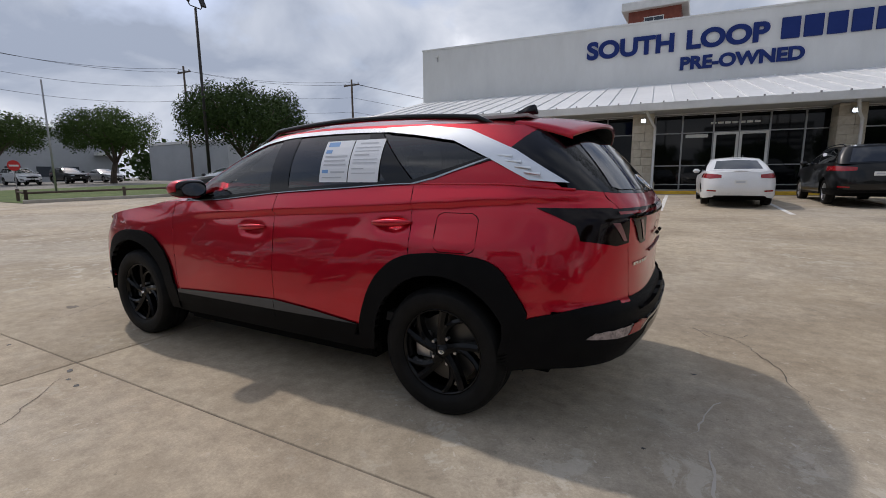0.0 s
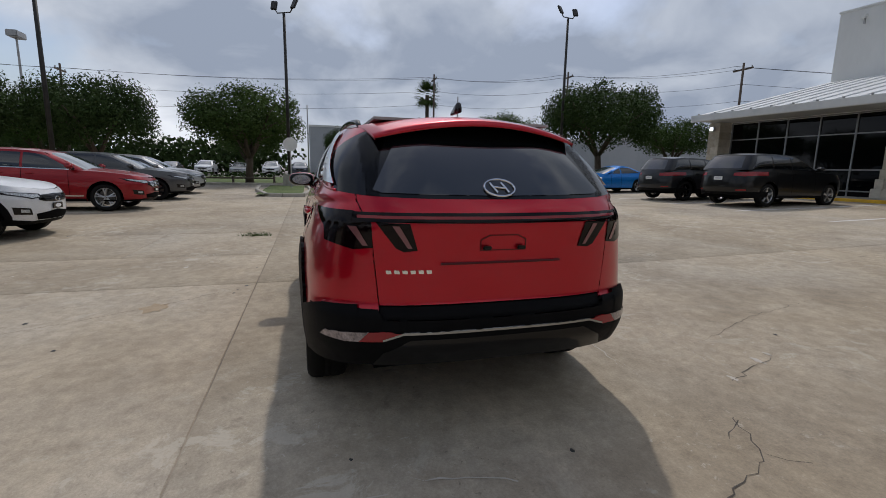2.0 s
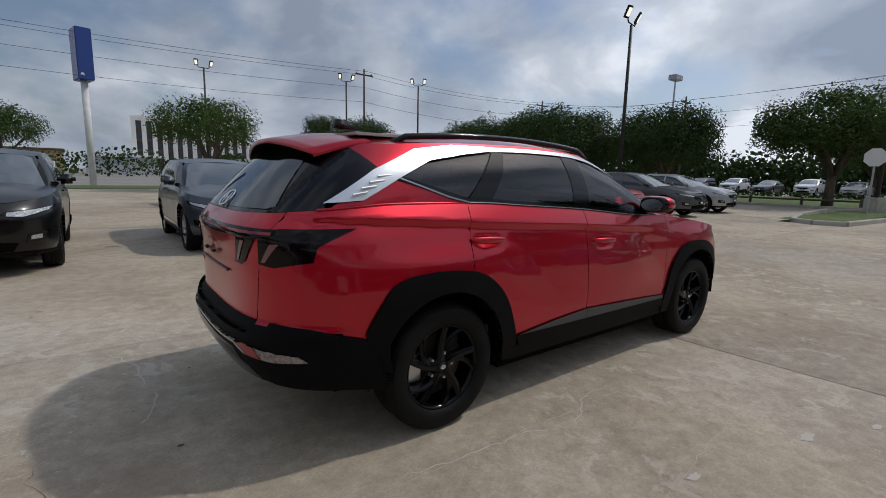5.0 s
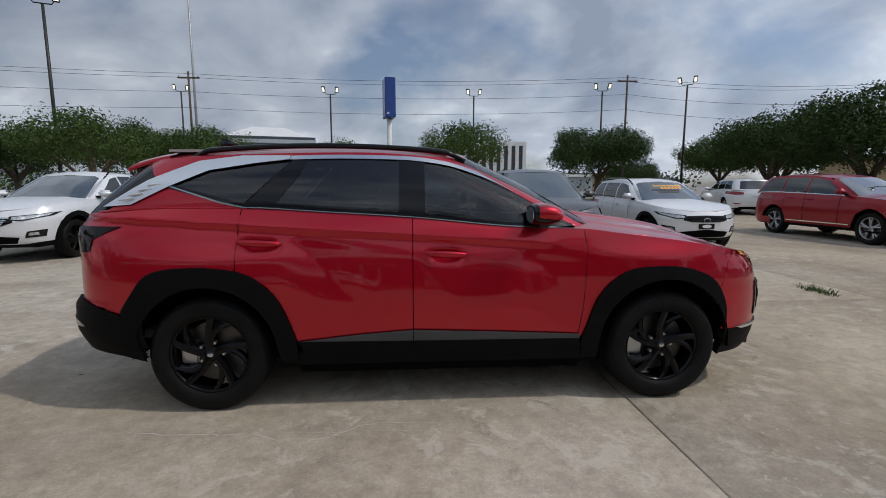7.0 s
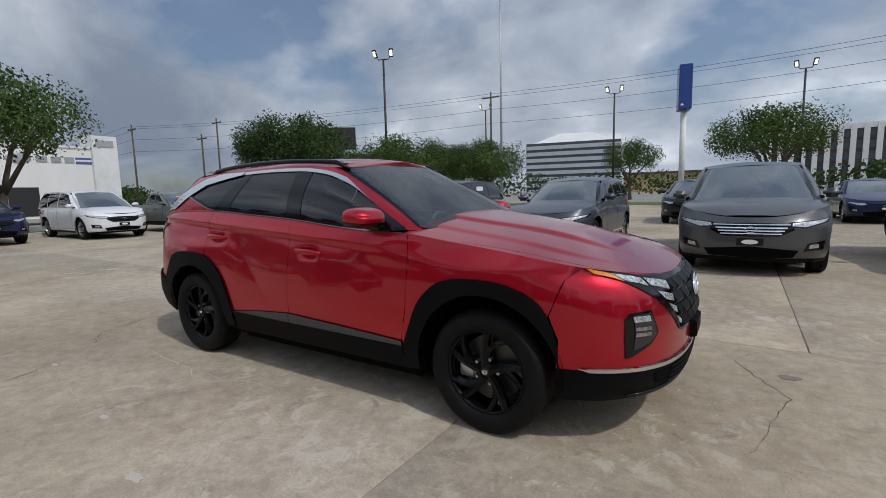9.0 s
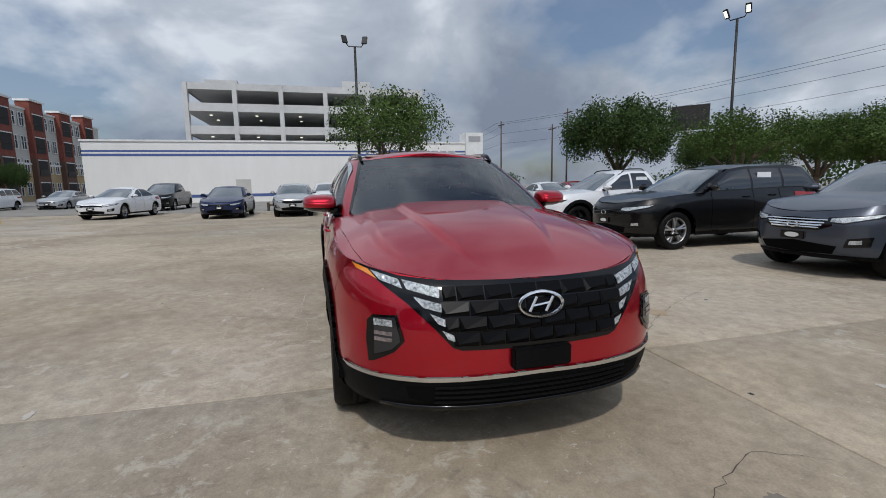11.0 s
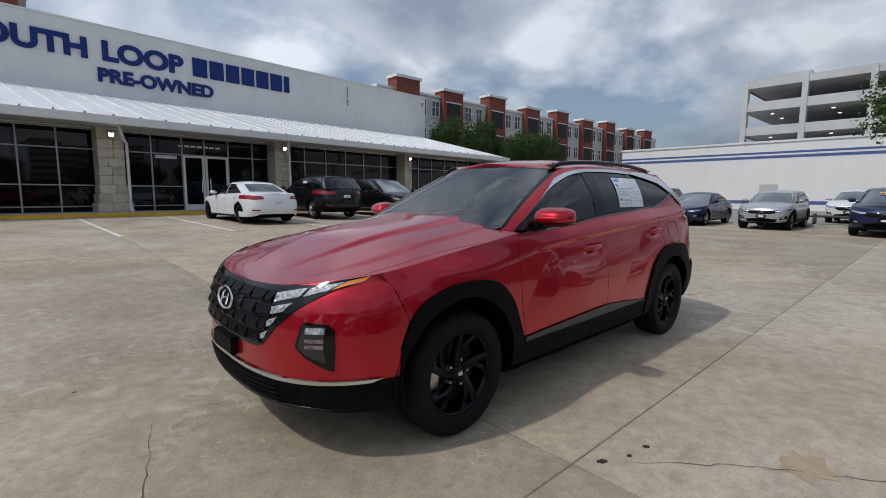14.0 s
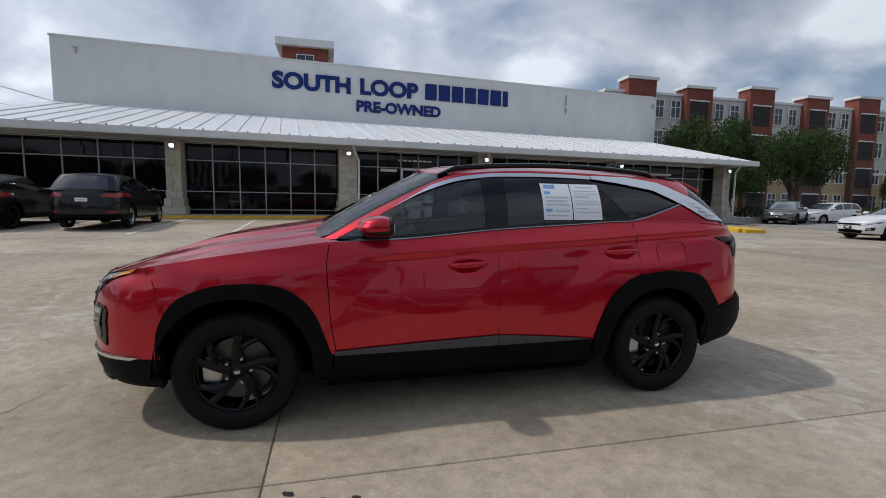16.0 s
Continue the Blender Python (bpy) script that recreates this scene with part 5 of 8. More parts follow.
        prism(bm, [(0.085 * math.cos(2 * math.pi * k / 20), 0.045 * math.sin(2 * math.pi * k / 20)) for k in range(20)], lambda a, b, d: Vector((-0.0965 - d, a, b)), 0.002)
        part("mirror_glass", bm, "chrome", mr)
        # roof rail
        bm = bmesh.new()
        pts = [(0.16 - 1.72 * k / 14, sd * (0.602 - 0.03 * ((k - 7) / 7) ** 2), 1.527 + 0.045 * math.sin(math.pi * min(1, max(0, k / 14))) ** 0.55 + 0.01 * math.sin(math.pi * k / 14) - (0.03 if k in (0, 14) else 0)) for k in range(15)]
        tube(bm, pts, [0.010 if k in (0, 14) else 0.017 for k in range(15)], 8)
        part("roof_rail", bm, "gloss_black", car, smooth=True)
    # rear hatch, bumper and lights
    rear = lambda c: c[:, 0] < -1.85
    gate_edge = [(0.575, 0.672), (0.588, 0.80), (0.60, 0.93), (0.61, 1.045), (0.64, 1.09), (0.66, 1.14)]
    v_gate = [(-0.001, 0.672)] + [(y - 0.003, z) for y, z in gate_edge] + [(0.66, 1.3), (-0.001, 1.3)]
    gate = panel("tailgate", [low], YZ, v_gate, red, car, 0.0, 0.012, both=True, where=rear)
    panel("rear_bumper", [low], YZ, [(-0.001, 0.30), (1.2, 0.30), (1.2, 0.53), (0.87, 0.575), (0.80, 0.638), (0.70, 0.655), (0.58, 0.652), (0.56, 0.61), (-0.001, 0.605)], "cladding", car, 0.012, 0.03, both=True, where=lambda c: c[:, 0] < -1.72)
    panel("bumper_step", [low], YZ, [(-0.001, 0.60), (0.57, 0.605), (0.575, 0.667), (-0.001, 0.667)], "cladding", car, -0.01, 0.02, both=True, where=rear)
    panel("lower_valance", [low], YZ, [(-0.001, 0.36), (0.62, 0.36), (0.56, 0.46), (0.44, 0.52), (-0.001, 0.52)], "gloss_black", car, 0.014, 0.02, both=True, where=rear)
    panel("bumper_strip", [low], YZ, [(-0.001, 0.548), (0.47, 0.548), (0.56, 0.518), (0.56, 0.527), (0.47, 0.558), (-0.001, 0.558)], "dim_silver", car, 0.024, 0.02, both=True, where=rear)
    panel("light_bar", [low], YZ, [(-0.001, 1.045), (0.66, 1.05), (0.82, 1.055), (0.82, 1.095), (0.66, 1.092), (-0.001, 1.09)], "lens_smoke", car, 0.005, 0.012, both=True, where=lambda c: c[:, 0] < -2.0)
    panel("light_bar_strip", [low], YZ, [(-0.001, 1.062), (0.66, 1.066), (0.66, 1.078), (-0.001, 1.074)], "lens_red", car, 0.007, 0, both=True, where=lambda c: c[:, 0] < -1.9)
    for sd in (1, -1):
        lamp = panel("tail_lamp", [low], YZ, [(0.605, 1.05), (0.60, 0.935), (0.68, 0.925), (0.80, 0.955), (0.80, 1.09), (0.66, 1.09)], "lens_smoke", car, 0.005, 0.01, sd, where=lambda c: c[:, 0] < -2.0, label="smoked tail lamp wrapping the corner")
        panel("lamp_side", [low], XZ, [(-1.85, 1.098), (-2.4, 1.094), (-2.4, 0.915), (-2.25, 0.935), (-2.08, 0.995), (-1.95, 1.058)], "lens_smoke", lamp, 0.0065, 0.012, sd, where=lambda c: c[:, 1] > 0.68)
        panel("lamp_claw", [low], YZ, [(0.665, 1.03), (0.618, 0.945), (0.64, 0.945), (0.70, 1.03)], "lens_rose", lamp, 0.008, 0, sd, where=rear)
        lamp2 = panel("tail_lamp", [low], YZ, [(0.585, 1.05), (0.44, 1.045), (0.405, 0.925), (0.465, 0.918), (0.50, 0.935)], "lens_smoke", gate, 0.006, 0.01, sd, where=rear)
        panel("lamp_claw", [low], YZ, [(0.485, 1.035), (0.428, 0.935), (0.448, 0.935), (0.515, 1.035)], "lens_rose", lamp2, 0.009, 0, sd, where=rear)
        rf = panel("rear_reflector", [low], YZ, [(0.475, 0.553), (0.56, 0.518), (0.72, 0.51), (0.82, 0.518), (0.80, 0.545), (0.60, 0.56)], "lens_grey", car, 0.02, 0.012, sd, where=lambda c: c[:, 0] < -1.8)
        panel("red_reflector", [low], YZ, [(0.475, 0.553), (0.56, 0.518), (0.66, 0.514), (0.62, 0.559), (0.55, 0.563)], "lens_red", rf, 0.023, 0.01, sd, where=rear)
    panel("rear_glass_surround", [grn], YZ, [(-0.001, 1.10), (0.9, 1.1), (0.9, 1.6), (-0.001, 1.6)], "gloss_black", car, 0.0, 0.01, both=True, where=lambda c: (c[:, 0] < -1.8) & (np.abs(c[:, 1]) < 0.62))
    panel("rear_glass", [grn], YZ, [(-0.001, 1.165), (0.55, 1.175), (0.585, 1.19), (0.455, 1.41), (0.43, 1.425), (-0.001, 1.43)], "tint", gate, 0.004, 0.01, both=True, where=lambda c: c[:, 0] < -1.8, label="dark tinted rear window")
    # roof spoiler
    bm = bmesh.new()
    rows = []
    for i in range(7):
        u = i / 6
        row = []
        for j in range(17):
            v = j / 8 - 1
            y = v * (0.60 - 0.05 * u)
            x = -1.66 - 0.36 * u * (1 - 0.22 * v * v) + 0.0
            z = 1.580 - 0.085 * v * v * (0.8 + 0.2 * u) - 0.018 * u - 0.038 * u * u
            row.append((x, y, z))
        rows.append(row)
    top = [[bm.verts.new(p) for p in r] for r in rows]
    for i in range(6):
        for j in range(16):
            bm.faces.new((top[i][j], top[i][j + 1], top[i + 1][j + 1], top[i + 1][j]))
    lip = [bm.verts.new((p[0] + 0.006, p[1] * 0.995, p[2] - 0.022 * (1 - 0.6 * abs(p[1] / 0.55) ** 3))) for p in rows[6]]
    for j in range(16):
        bm.faces.new((top[6][j], top[6][j + 1], lip[j + 1], lip[j]))
    ends = [[bm.verts.new((r[k][0] + 0.004, r[k][1] * 0.99, r[k][2] - 0.02)) for r in rows] for k in (0, 16)]
    for k, col in zip((0, 16), ends):
        for i in range(6):
            bm.faces.new((top[i][k], top[i + 1][k], col[i + 1], col[i]))
    spoiler = part("roof_spoiler", bm, red, car, "red roof spoiler over the rear window", True)
    bm = bmesh.new()
    under = [[bm.verts.new((p[0] + 0.012 + 0.03 * (1 - i / 6), p[1] * 0.985, p[2] - 0.022 * (1 - 0.5 * abs(p[1] / 0.6) ** 3) - 0.035 * (1 - i / 6))) for p in r] for i, r in enumerate(rows)]
    for i in range(6):
        for j in range(16):
            bm.faces.new((under[i][j + 1], under[i][j], under[i + 1][j], under[i + 1][j + 1]))
    part("spoiler_underside", bm, "cladding", spoiler, "black underside of the spoiler", True)
    part("spoiler_shade", boxed(-1.88, -1.70, -0.46, 0.46, 1.40, 1.472, 0.02), "gloss_black", car)
    # hatch details
    lift_r = lambda a, b, d: Vector((sh.tail(b) + 0.008 - d - 0.012 + 0.08 * (a / 0.6) ** 4, a, b))
    # dark red lines paint the shade along the plate recess
    bm = tubed([lift_r(0.30 - 0.6 * k / 12, 0.862, 0.0) for k in range(13)], 0.006, 6)
    part("plate_ledge", bm, "crease_shade_red", gate)
    for ring_k in (((0.11, 0.918), (0.115, 0.918), (0.115, 0.97), (0.11, 0.97)), ((0.0, 0.918), (0.115, 0.918), (0.115, 0.923), (0.0, 0.923)), ((0.11, 0.966), (0.115, 0.971), (0.072, 0.993), (0.068, 0.988)), ((0.0, 0.988), (0.07, 0.988), (0.07, 0.993), (0.0, 0.993))):
        for sd in (1, -1):
            panel("plate_crease", [low], YZ, list(ring_k), "crease_shade_red", gate, 0.002, 0, sd, where=rear)
    for yy in (0.085, -0.085):
        part("plate_bolt", boxed(-2.315, -2.296, yy - 0.02, yy + 0.02, 0.922, 0.942, 0.005), "gloss_black", gate)
    bm = bmesh.new()
    oval(bm, 0.077, 0.038, 0.005, lambda a, b, d: Vector((-2.206 - d + 1.0 * b, a - 0.005, 1.205 + b)))
    part("tailgate_emblem", bm, "chrome", gate, "plain chrome oval emblem")
    for q in range(6):
        y0 = 0.545 - 0.036 * q
        panel("badge_bar", [low], YZ, [(y0 - 0.026, 0.818), (y0 - 0.003, 0.818), (y0, 0.834), (y0 - 0.023, 0.834)], "chrome", gate, 0.004, 0.004, where=rear, label="plain chrome badge bar")
    # exhaust and tow trim
    part("rear_diffuser", boxed(-2.14, -1.9, -0.5, 0.5, 0.34, 0.44, 0.03), "cladding", car)
    # front
    fr = lambda c: c[:, 0] > 1.62
    panel("front_bumper", [low], XZ, [(1.80 + g, 0.875), (1.735 + g, 0.70), (1.785, 0.58), (1.77, 0.44), (2.02, 0.435), (2.5, 0.44), (2.5, 1.0)] + belt_pts(2.35, 1.84), red, car, both=True)
    panel("lower_lip", [low], XZ, [(1.76, 0.27), (1.77, 0.44), (2.02, 0.435), (2.5, 0.44), (2.5, 0.2), (1.76, 0.2)], "cladding", car, 0.006, 0.04, both=True)
    panel("lower_intake", [low], YZ, [(-0.001, 0.30), (0.42, 0.30), (0.58, 0.345), (0.60, 0.405), (-0.001, 0.425)], "underbody", car, 0.009, 0, both=True, where=fr)
    for zz in (0.325, 0.35, 0.375, 0.40):
        bm = bmesh.new()
        tube(bm, [(sh.front_x(0.48 - 0.96 * k / 14, zz) + 0.012, 0.48 - 0.96 * k / 14, zz) for k in range(15)], 0.006, 6)
        part("intake_slat", bm, "cladding", car)
    bm = tubed([(sh.front_x(0.70 - 1.4 * k / 20, 0.295) + 0.012, 0.70 - 1.4 * k / 20, 0.294) for k in range(21)], 0.012, 8)
    part("splitter", bm, "gloss_black", car, smooth=True)
    panel("bumper_strip", [low], YZ, [(-0.001, 0.438), (0.10, 0.436), (0.5, 0.428), (0.83, 0.434), (0.85, 0.450), (0.5, 0.448), (0.10, 0.453), (-0.001, 0.455)], "satin_silver", car, 0.012, 0.02, both=True, where=fr)
    panel("grille_frame", [low], YZ, [(-0.001, 0.565), (0.36, 0.572), (0.40, 0.585), (0.47, 0.665), (0.58, 0.775), (0.70, 0.868), (0.775, 0.915), (0.79, 0.935), (0.60, 0.884), (0.42, 0.866), (-0.001, 0.856)], "gloss_black", car, 0.006, 0.015, both=True, where=fr)
    # grille gems: facetted tiles in four rows
    M["grille_black"] = mat("grille_black", (0.0025, 0.0025, 0.003), 0.34, 0.0, spec=0.13)
    rows = ((0.592, 0.652, 0.40), (0.657, 0.717, 0.435), (0.722, 0.782, 0.45), (0.787, 0.845, 0.435))
    for ri, (z0, z1, ymax) in enumerate(rows):
        n = 7
        sft = 0.5 * (ri % 2)
        for k in range(n + 1):
            y0, y1 = (-n / 2 + k - sft) * 2 * ymax / n, (-n / 2 + k + 1 - sft) * 2 * ymax / n
            y0, y1 = max(y0, -ymax) + 0.003, min(y1, ymax) - 0.003
            if y1 - y0 < 0.05:
                continue
            base = [(y0, z0), (y1, z0), (y1, z1), (y0, z1)]
            gem_bm = bmesh.new()
            q = [gem_bm.verts.new((sh.front_x(a, b) + 0.010, a, b)) for a, b in base]
            tp = [gem_bm.verts.new((sh.front_x(a, b) + 0.022, a, b)) for a, b in ((y0 + 0.16 * (y1 - y0), z0 + 0.014), (y1 - 0.05 * (y1 - y0), z0 + 0.024))]
            gem_bm.faces.new((q[0], q[1], tp[1], tp[0]))
            gem_bm.faces.new((q[1], q[2], tp[1]))
            gem_bm.faces.new((q[2], q[3], tp[0], tp[1]))
            gem_bm.faces.new((q[3], q[0], tp[0]))
            part("grille_tile", gem_bm, "grille_black", car)
    for sd in (1, -1):
        hl = new("headlamp")
        hl.parent = car
        hl["label"] = "stepped headlamp of clear segments with an amber corner"
        segs = (((0.44, 0.835), (0.592, 0.868), (0.575, 0.83), (0.445, 0.795)), ((0.605, 0.868), (0.715, 0.902), (0.68, 0.862), (0.592, 0.832)), ((0.44, 0.772), (0.552, 0.802), (0.515, 0.758), (0.43, 0.735)), ((0.42, 0.705), (0.488, 0.732), (0.458, 0.69), (0.408, 0.668)), ((0.395, 0.64), (0.442, 0.662), (0.42, 0.625), (0.388, 0.612)))
        for s in segs:
            panel("lamp_segment", [low], YZ, list(s), "lens_clear", hl, 0.011, 0.008, sd, where=fr)
        panel("amber_lens", [low], YZ, [(0.722, 0.904), (0.785, 0.932), (0.77, 0.905), (0.69, 0.864)], "lens_amber", hl, 0.011, 0.008, sd, where=fr)
        fog = panel("fog_bezel", [low], YZ, [(0.625, 0.722), (0.722, 0.716), (0.745, 0.69), (0.752, 0.60), (0.745, 0.50), (0.73, 0.503), (0.64, 0.56), (0.60, 0.61)], "gloss_black", car, 0.007, 0.02, sd, where=fr)
        panel("fog_lens", [low], YZ, [(0.632, 0.712), (0.714, 0.706), (0.72, 0.54), (0.65, 0.572), (0.615, 0.61)], mat("fog_lens", (0.03, 0.03, 0.032), 0.1, 0.2, coat=0.4), fog, 0.011, 0.01, sd, where=fr)
        for zz in (0.672, 0.632, 0.605):
            panel("fog_bar", [low], YZ, [(0.642, zz), (0.715, zz + 0.002), (0.715, zz + 0.03), (0.642, zz + 0.028)] if zz > 0.65 else [(0.645, zz), (0.715, zz + 0.002), (0.715, zz + 0.018), (0.645, zz + 0.016)], "lens_clear" if zz > 0.65 else "lens_grey", fog, 0.014, 0.006, sd, where=fr)
    bm = bmesh.new()
    oval(bm, 0.105, 0.055, 0.008, lambda a, b, d: Vector((sh.front_x(0, 0.755) + 0.024 + d - 0.12 * b, a, 0.757 + b)))
    part("grille_emblem", bm, "chrome", car, "plain chrome oval emblem")
    part("plate_holder", boxed(2.285, 2.325, -0.142, 0.142, 0.472, 0.568, 0.008), "cladding", car, "blank black number plate holder")
    panel("hood", [hood], XY, [(0.9, -0.001), (0.86, 0.5), (0.80, 0.9), (1.2, 0.815), (1.7, 0.775), (1.9, 0.74), (2.05, 0.66), (2.6, 0.6), (2.6, -0.001)], red, car, 0.0, 0.02, both=True)
    for sd in (1, -1):
        panel("fender_top", [hood], XY, [(0.70, 0.9), (1.2, 0.819), (1.7, 0.779), (1.9, 0.744), (2.05, 0.664), (2.6, 0.604), (2.6, 1.0), (0.7, 1.0)], red, car, 0.0, 0, sd)
    panel("cowl", [hood], XY, [(0.9, -0.001), (0.86, 0.5), (0.80, 0.9), (0.74, 0.9), (0.76, -0.001)], "cladding", car, -0.012, 0, both=True)
    # windscreen and roof
    gf = grn.columns(0, sh.front_end)
    panel("windscreen", [gf], YZ, [(-0.001, 1.08), (0.5, 1.09), (0.69, 1.085), (0.725, 1.11), (0.575, 1.485), (0.55, 1.505), (0.3, 1.53), (-0.001, 1.535)], "windshield", car, 0.0, 0, both=True)
    panel("windscreen_band", [gf], YZ, [(-0.001, 1.528), (0.3, 1.523), (0.55, 1.498), (0.575, 1.478), (0.72, 1.118), (0.735, 1.12), (0.595, 1.50), (0.56, 1.515), (0.3, 1.545), (-0.001, 1.55)], "gloss_black", car, 0.001, 0, both=True)
    for sd in (1, -1):
        panel("front_pillar", [gf], YZ, [(0.735, 1.05), (0.735, 1.115), (0.59, 1.495), (0.555, 1.512), (0.3, 1.54), (0.02, 1.545), (0.02, 1.7), (1.0, 1.7), (1.0, 1.05)], red, car, 0.0, 0.01, sd)
    panel("roof_panel", [roof], XY, [(0.4, -0.001), (0.4, 0.9), (-2.2, 0.9), (-2.2, -0.001)], red, car, 0.0, 0, both=True)
    for k in range(2):
        bm = tubed([(0.95 - 0.02 * k, 0.55 - 0.62 * k, 1.105), (0.985, 0.2 - 0.6 * k, 1.118), (0.93, -0.02 - 0.55 * k, 1.108)], 0.008, 6)
        part("wiper", bm, "cladding", car)
    # shark-fin aerial
    bm = bmesh.new()
    prism(bm, [(-0.09, 0.0), (0.09, 0.0), (-0.03, 0.055), (-0.07, 0.06)], lambda a, b, d: Vector((-1.50 + a, -0.014 + d, 1.618 + b)), 0.028)
    bmesh.ops.bevel(bm, geom=bm.edges[:], offset=0.006, segments=2, affect="EDGES")
    part("aerial_fin", bm, "gloss_black", car, smooth=True)
    # cabin
    ub = boxed(-1.9, 1.92, -0.60, 0.60, 0.20, 0.42, 0.05)
    box(ub, -0.92, 0.92, -0.82, 0.82, 0.185, 0.40, 0.04)
    box(ub, -2.06, -1.82, -0.62, 0.62, 0.29, 0.42, 0.05)
    box(ub, -2.15, -1.0, -0.66, 0.66, 0.4, 0.98, 0.03)
    box(ub, 1.0, 2.1, -0.66, 0.66, 0.4, 0.83, 0.03)
    part("underbody", ub, "underbody", car)
    seat_mat = "interior"
    bm = boxed(0.55, 1.0, -0.74, 0.74, 0.72, 1.02, 0.06)
    box(bm, 0.42, 0.62, -0.16, 0.16, 0.5, 0.9, 0.04)
    part("dashboard", bm, seat_mat, car)
    part("cabin_floor", boxed(-1.9, 0.9, -0.76, 0.76, 0.42, 0.47, 0.0), seat_mat, car)
    part("headliner", boxed(-1.7, 0.05, -0.52, 0.52, 1.545, 1.56, 0.0), "interior_light", car)
    for y in (0.37, -0.37):
        st = new("seat")
        st.parent = car
        part("cushion", boxed(-0.32, 0.22, y - 0.25, y + 0.25, 0.55, 0.74, 0.06), seat_mat, st, smooth=True)
        part("backrest", boxed(-0.36, -0.22, y - 0.25, y + 0.25, 0.72, 1.27, 0.06, Matrix.Translation((-0.29, 0, 0.72)) @ pose(0, 0, 0, 0, -13) @ Matrix.Translation((0.29, 0, -0.72))), seat_mat, st, smooth=True)
        part("headrest", boxed(-0.52, -0.42, y - 0.13, y + 0.13, 1.28, 1.45, 0.045), seat_mat, st, smooth=True)
    bench = new("rear_bench")
    bench.parent = car
    part("cushion", boxed(-1.15, -0.65, -0.62, 0.62, 0.55, 0.75, 0.06), seat_mat, bench, smooth=True)
    part("backrest", boxed(-1.35, -1.2, -0.62, 0.62, 0.74, 1.25, 0.06), seat_mat, bench, smooth=True)
    for y in (-0.4, 0, 0.4):
        part("headrest", boxed(-1.36, -1.27, y - 0.11, y + 0.11, 1.25, 1.38, 0.04), seat_mat, bench, smooth=True)
    bm = tubed([(0.36 - 0.07 * math.sin(a), 0.37 + 0.18 * math.cos(a), 0.98 + 0.165 * math.sin(a)) for a in [2 * math.pi * k / 24 for k in range(25)]], 0.016, 8)
    box(bm, 0.34, 0.5, 0.31, 0.43, 0.93, 1.02, 0.02)
    part("steering_wheel", bm, seat_mat, car, smooth=True)
    part("rear_view_mirror", boxed(0.28, 0.31, -0.12, 0.12, 1.40, 1.455, 0.012), "gloss_black", car)
    # two printed sheets stuck inside the left rear window
    base_r, top_r = min(sh.ring0()[sh.cf:sh.cm], key=lambda q: abs(q[0] + 0.75)), min(sh.ring1()[sh.cf:sh.cm], key=lambda q: abs(q[0] + 0.75))

    def pane(z):
        u = (z - base_r[2]) / (top_r[2] - base_r[2])
        return base_r[1] + (top_r[1] - base_r[1]) * u + 0.035 * math.sin(math.pi * u)

    for x0, x1, inks in ((-0.515, -0.725, (("paper_blue", 0.1, 0.5, 0.86, 0.97), ("paper_blue", 0.08, 0.3, 0.70, 0.78), ("paper_ink", 0.1, 0.9, 0.60, 0.64), ("paper_ink", 0.1, 0.85, 0.50, 0.54), ("paper_ink", 0.1, 0.9, 0.40, 0.44), ("paper_blue", 0.08, 0.3, 0.22, 0.30), ("paper_ink", 0.4, 0.9, 0.22, 0.26), ("paper_ink", 0.1, 0.8, 0.1, 0.13))),
                         (-0.732, -0.945, (("paper_ink", 0.2, 0.8, 0.9, 0.93), ("paper_ink", 0.1, 0.9, 0.80, 0.82), ("paper_ink", 0.1, 0.9, 0.72, 0.74), ("paper_ink", 0.1, 0.6, 0.62, 0.66), ("paper_ink", 0.1, 0.9, 0.52, 0.54), ("paper_ink", 0.1, 0.9, 0.44, 0.46), ("paper_ink", 0.1, 0.5, 0.3, 0.33), ("paper_ink", 0.1, 0.9, 0.2, 0.22)))):
        place = lambda a, b, d: Vector((x0 + (x1 - x0) * a, pane(1.215 + 0.24 * b) + 0.004 + d, 1.215 + 0.24 * b))
        sheet_bm = prism(bmesh.new(), [(0, 0)] + [(1, q / 6) for q in range(7)] + [(0, 1 - q / 6) for q in range(6)], place, 0.0015)
        sh_p = part("info_sheet", sheet_bm, "paper", car, "white printed sheet with plain bars in the window")
        for ink, a0, a1, b0, b1 in inks:
            part("print_bar", prism(bmesh.new(), [(a0, b0), (a1, b0), (a1, b1), (a0, b1)], lambda a, b, d: place(a, b, d + 0.0018), 0.0006), ink, sh_p)
    for ax in (XW, -XW):
        for sd in (1, -1):
            wheel(car, ax, sd * 0.79, ZW + 0.003, RW, sd, "rim_black", nuts=True)
        for sd in (1, -1):
            bm = bmesh.new()
            pts = arc(ax, ZW + 0.015, 0.44, -4, 184, 18)
            ins = [bm.verts.new((p[0], sd * 0.60, p[1])) for p in pts]
            rim_v = [bm.verts.new((p[0], sd * 0.88, p[1])) for p in pts]
            for k in range(len(pts) - 1):
                bm.faces.new((ins[k], ins[k + 1], rim_v[k + 1], rim_v[k]))
            bm.faces.new(ins)
            part("wheel_liner", bm, "underbody", car)
    return car, sh, grn


suv, suv_shell, suv_green = hero()


# ---------------------------------------------------------------- showroom
ROT = 5.0
room = thing("showroom", pose(0, -20.83, 0, 0, 0, ROT), "white car showroom with a sloping white metal canopy and dark windows", "building")
FLOOR = 0.50
WALL_V, WALL_U0, WALL_U1 = -9.2, 15.86, -27.75


def local(u, v, z=0.0):
    p = room.matrix_basis @ Vector((u, v, z))
    return p


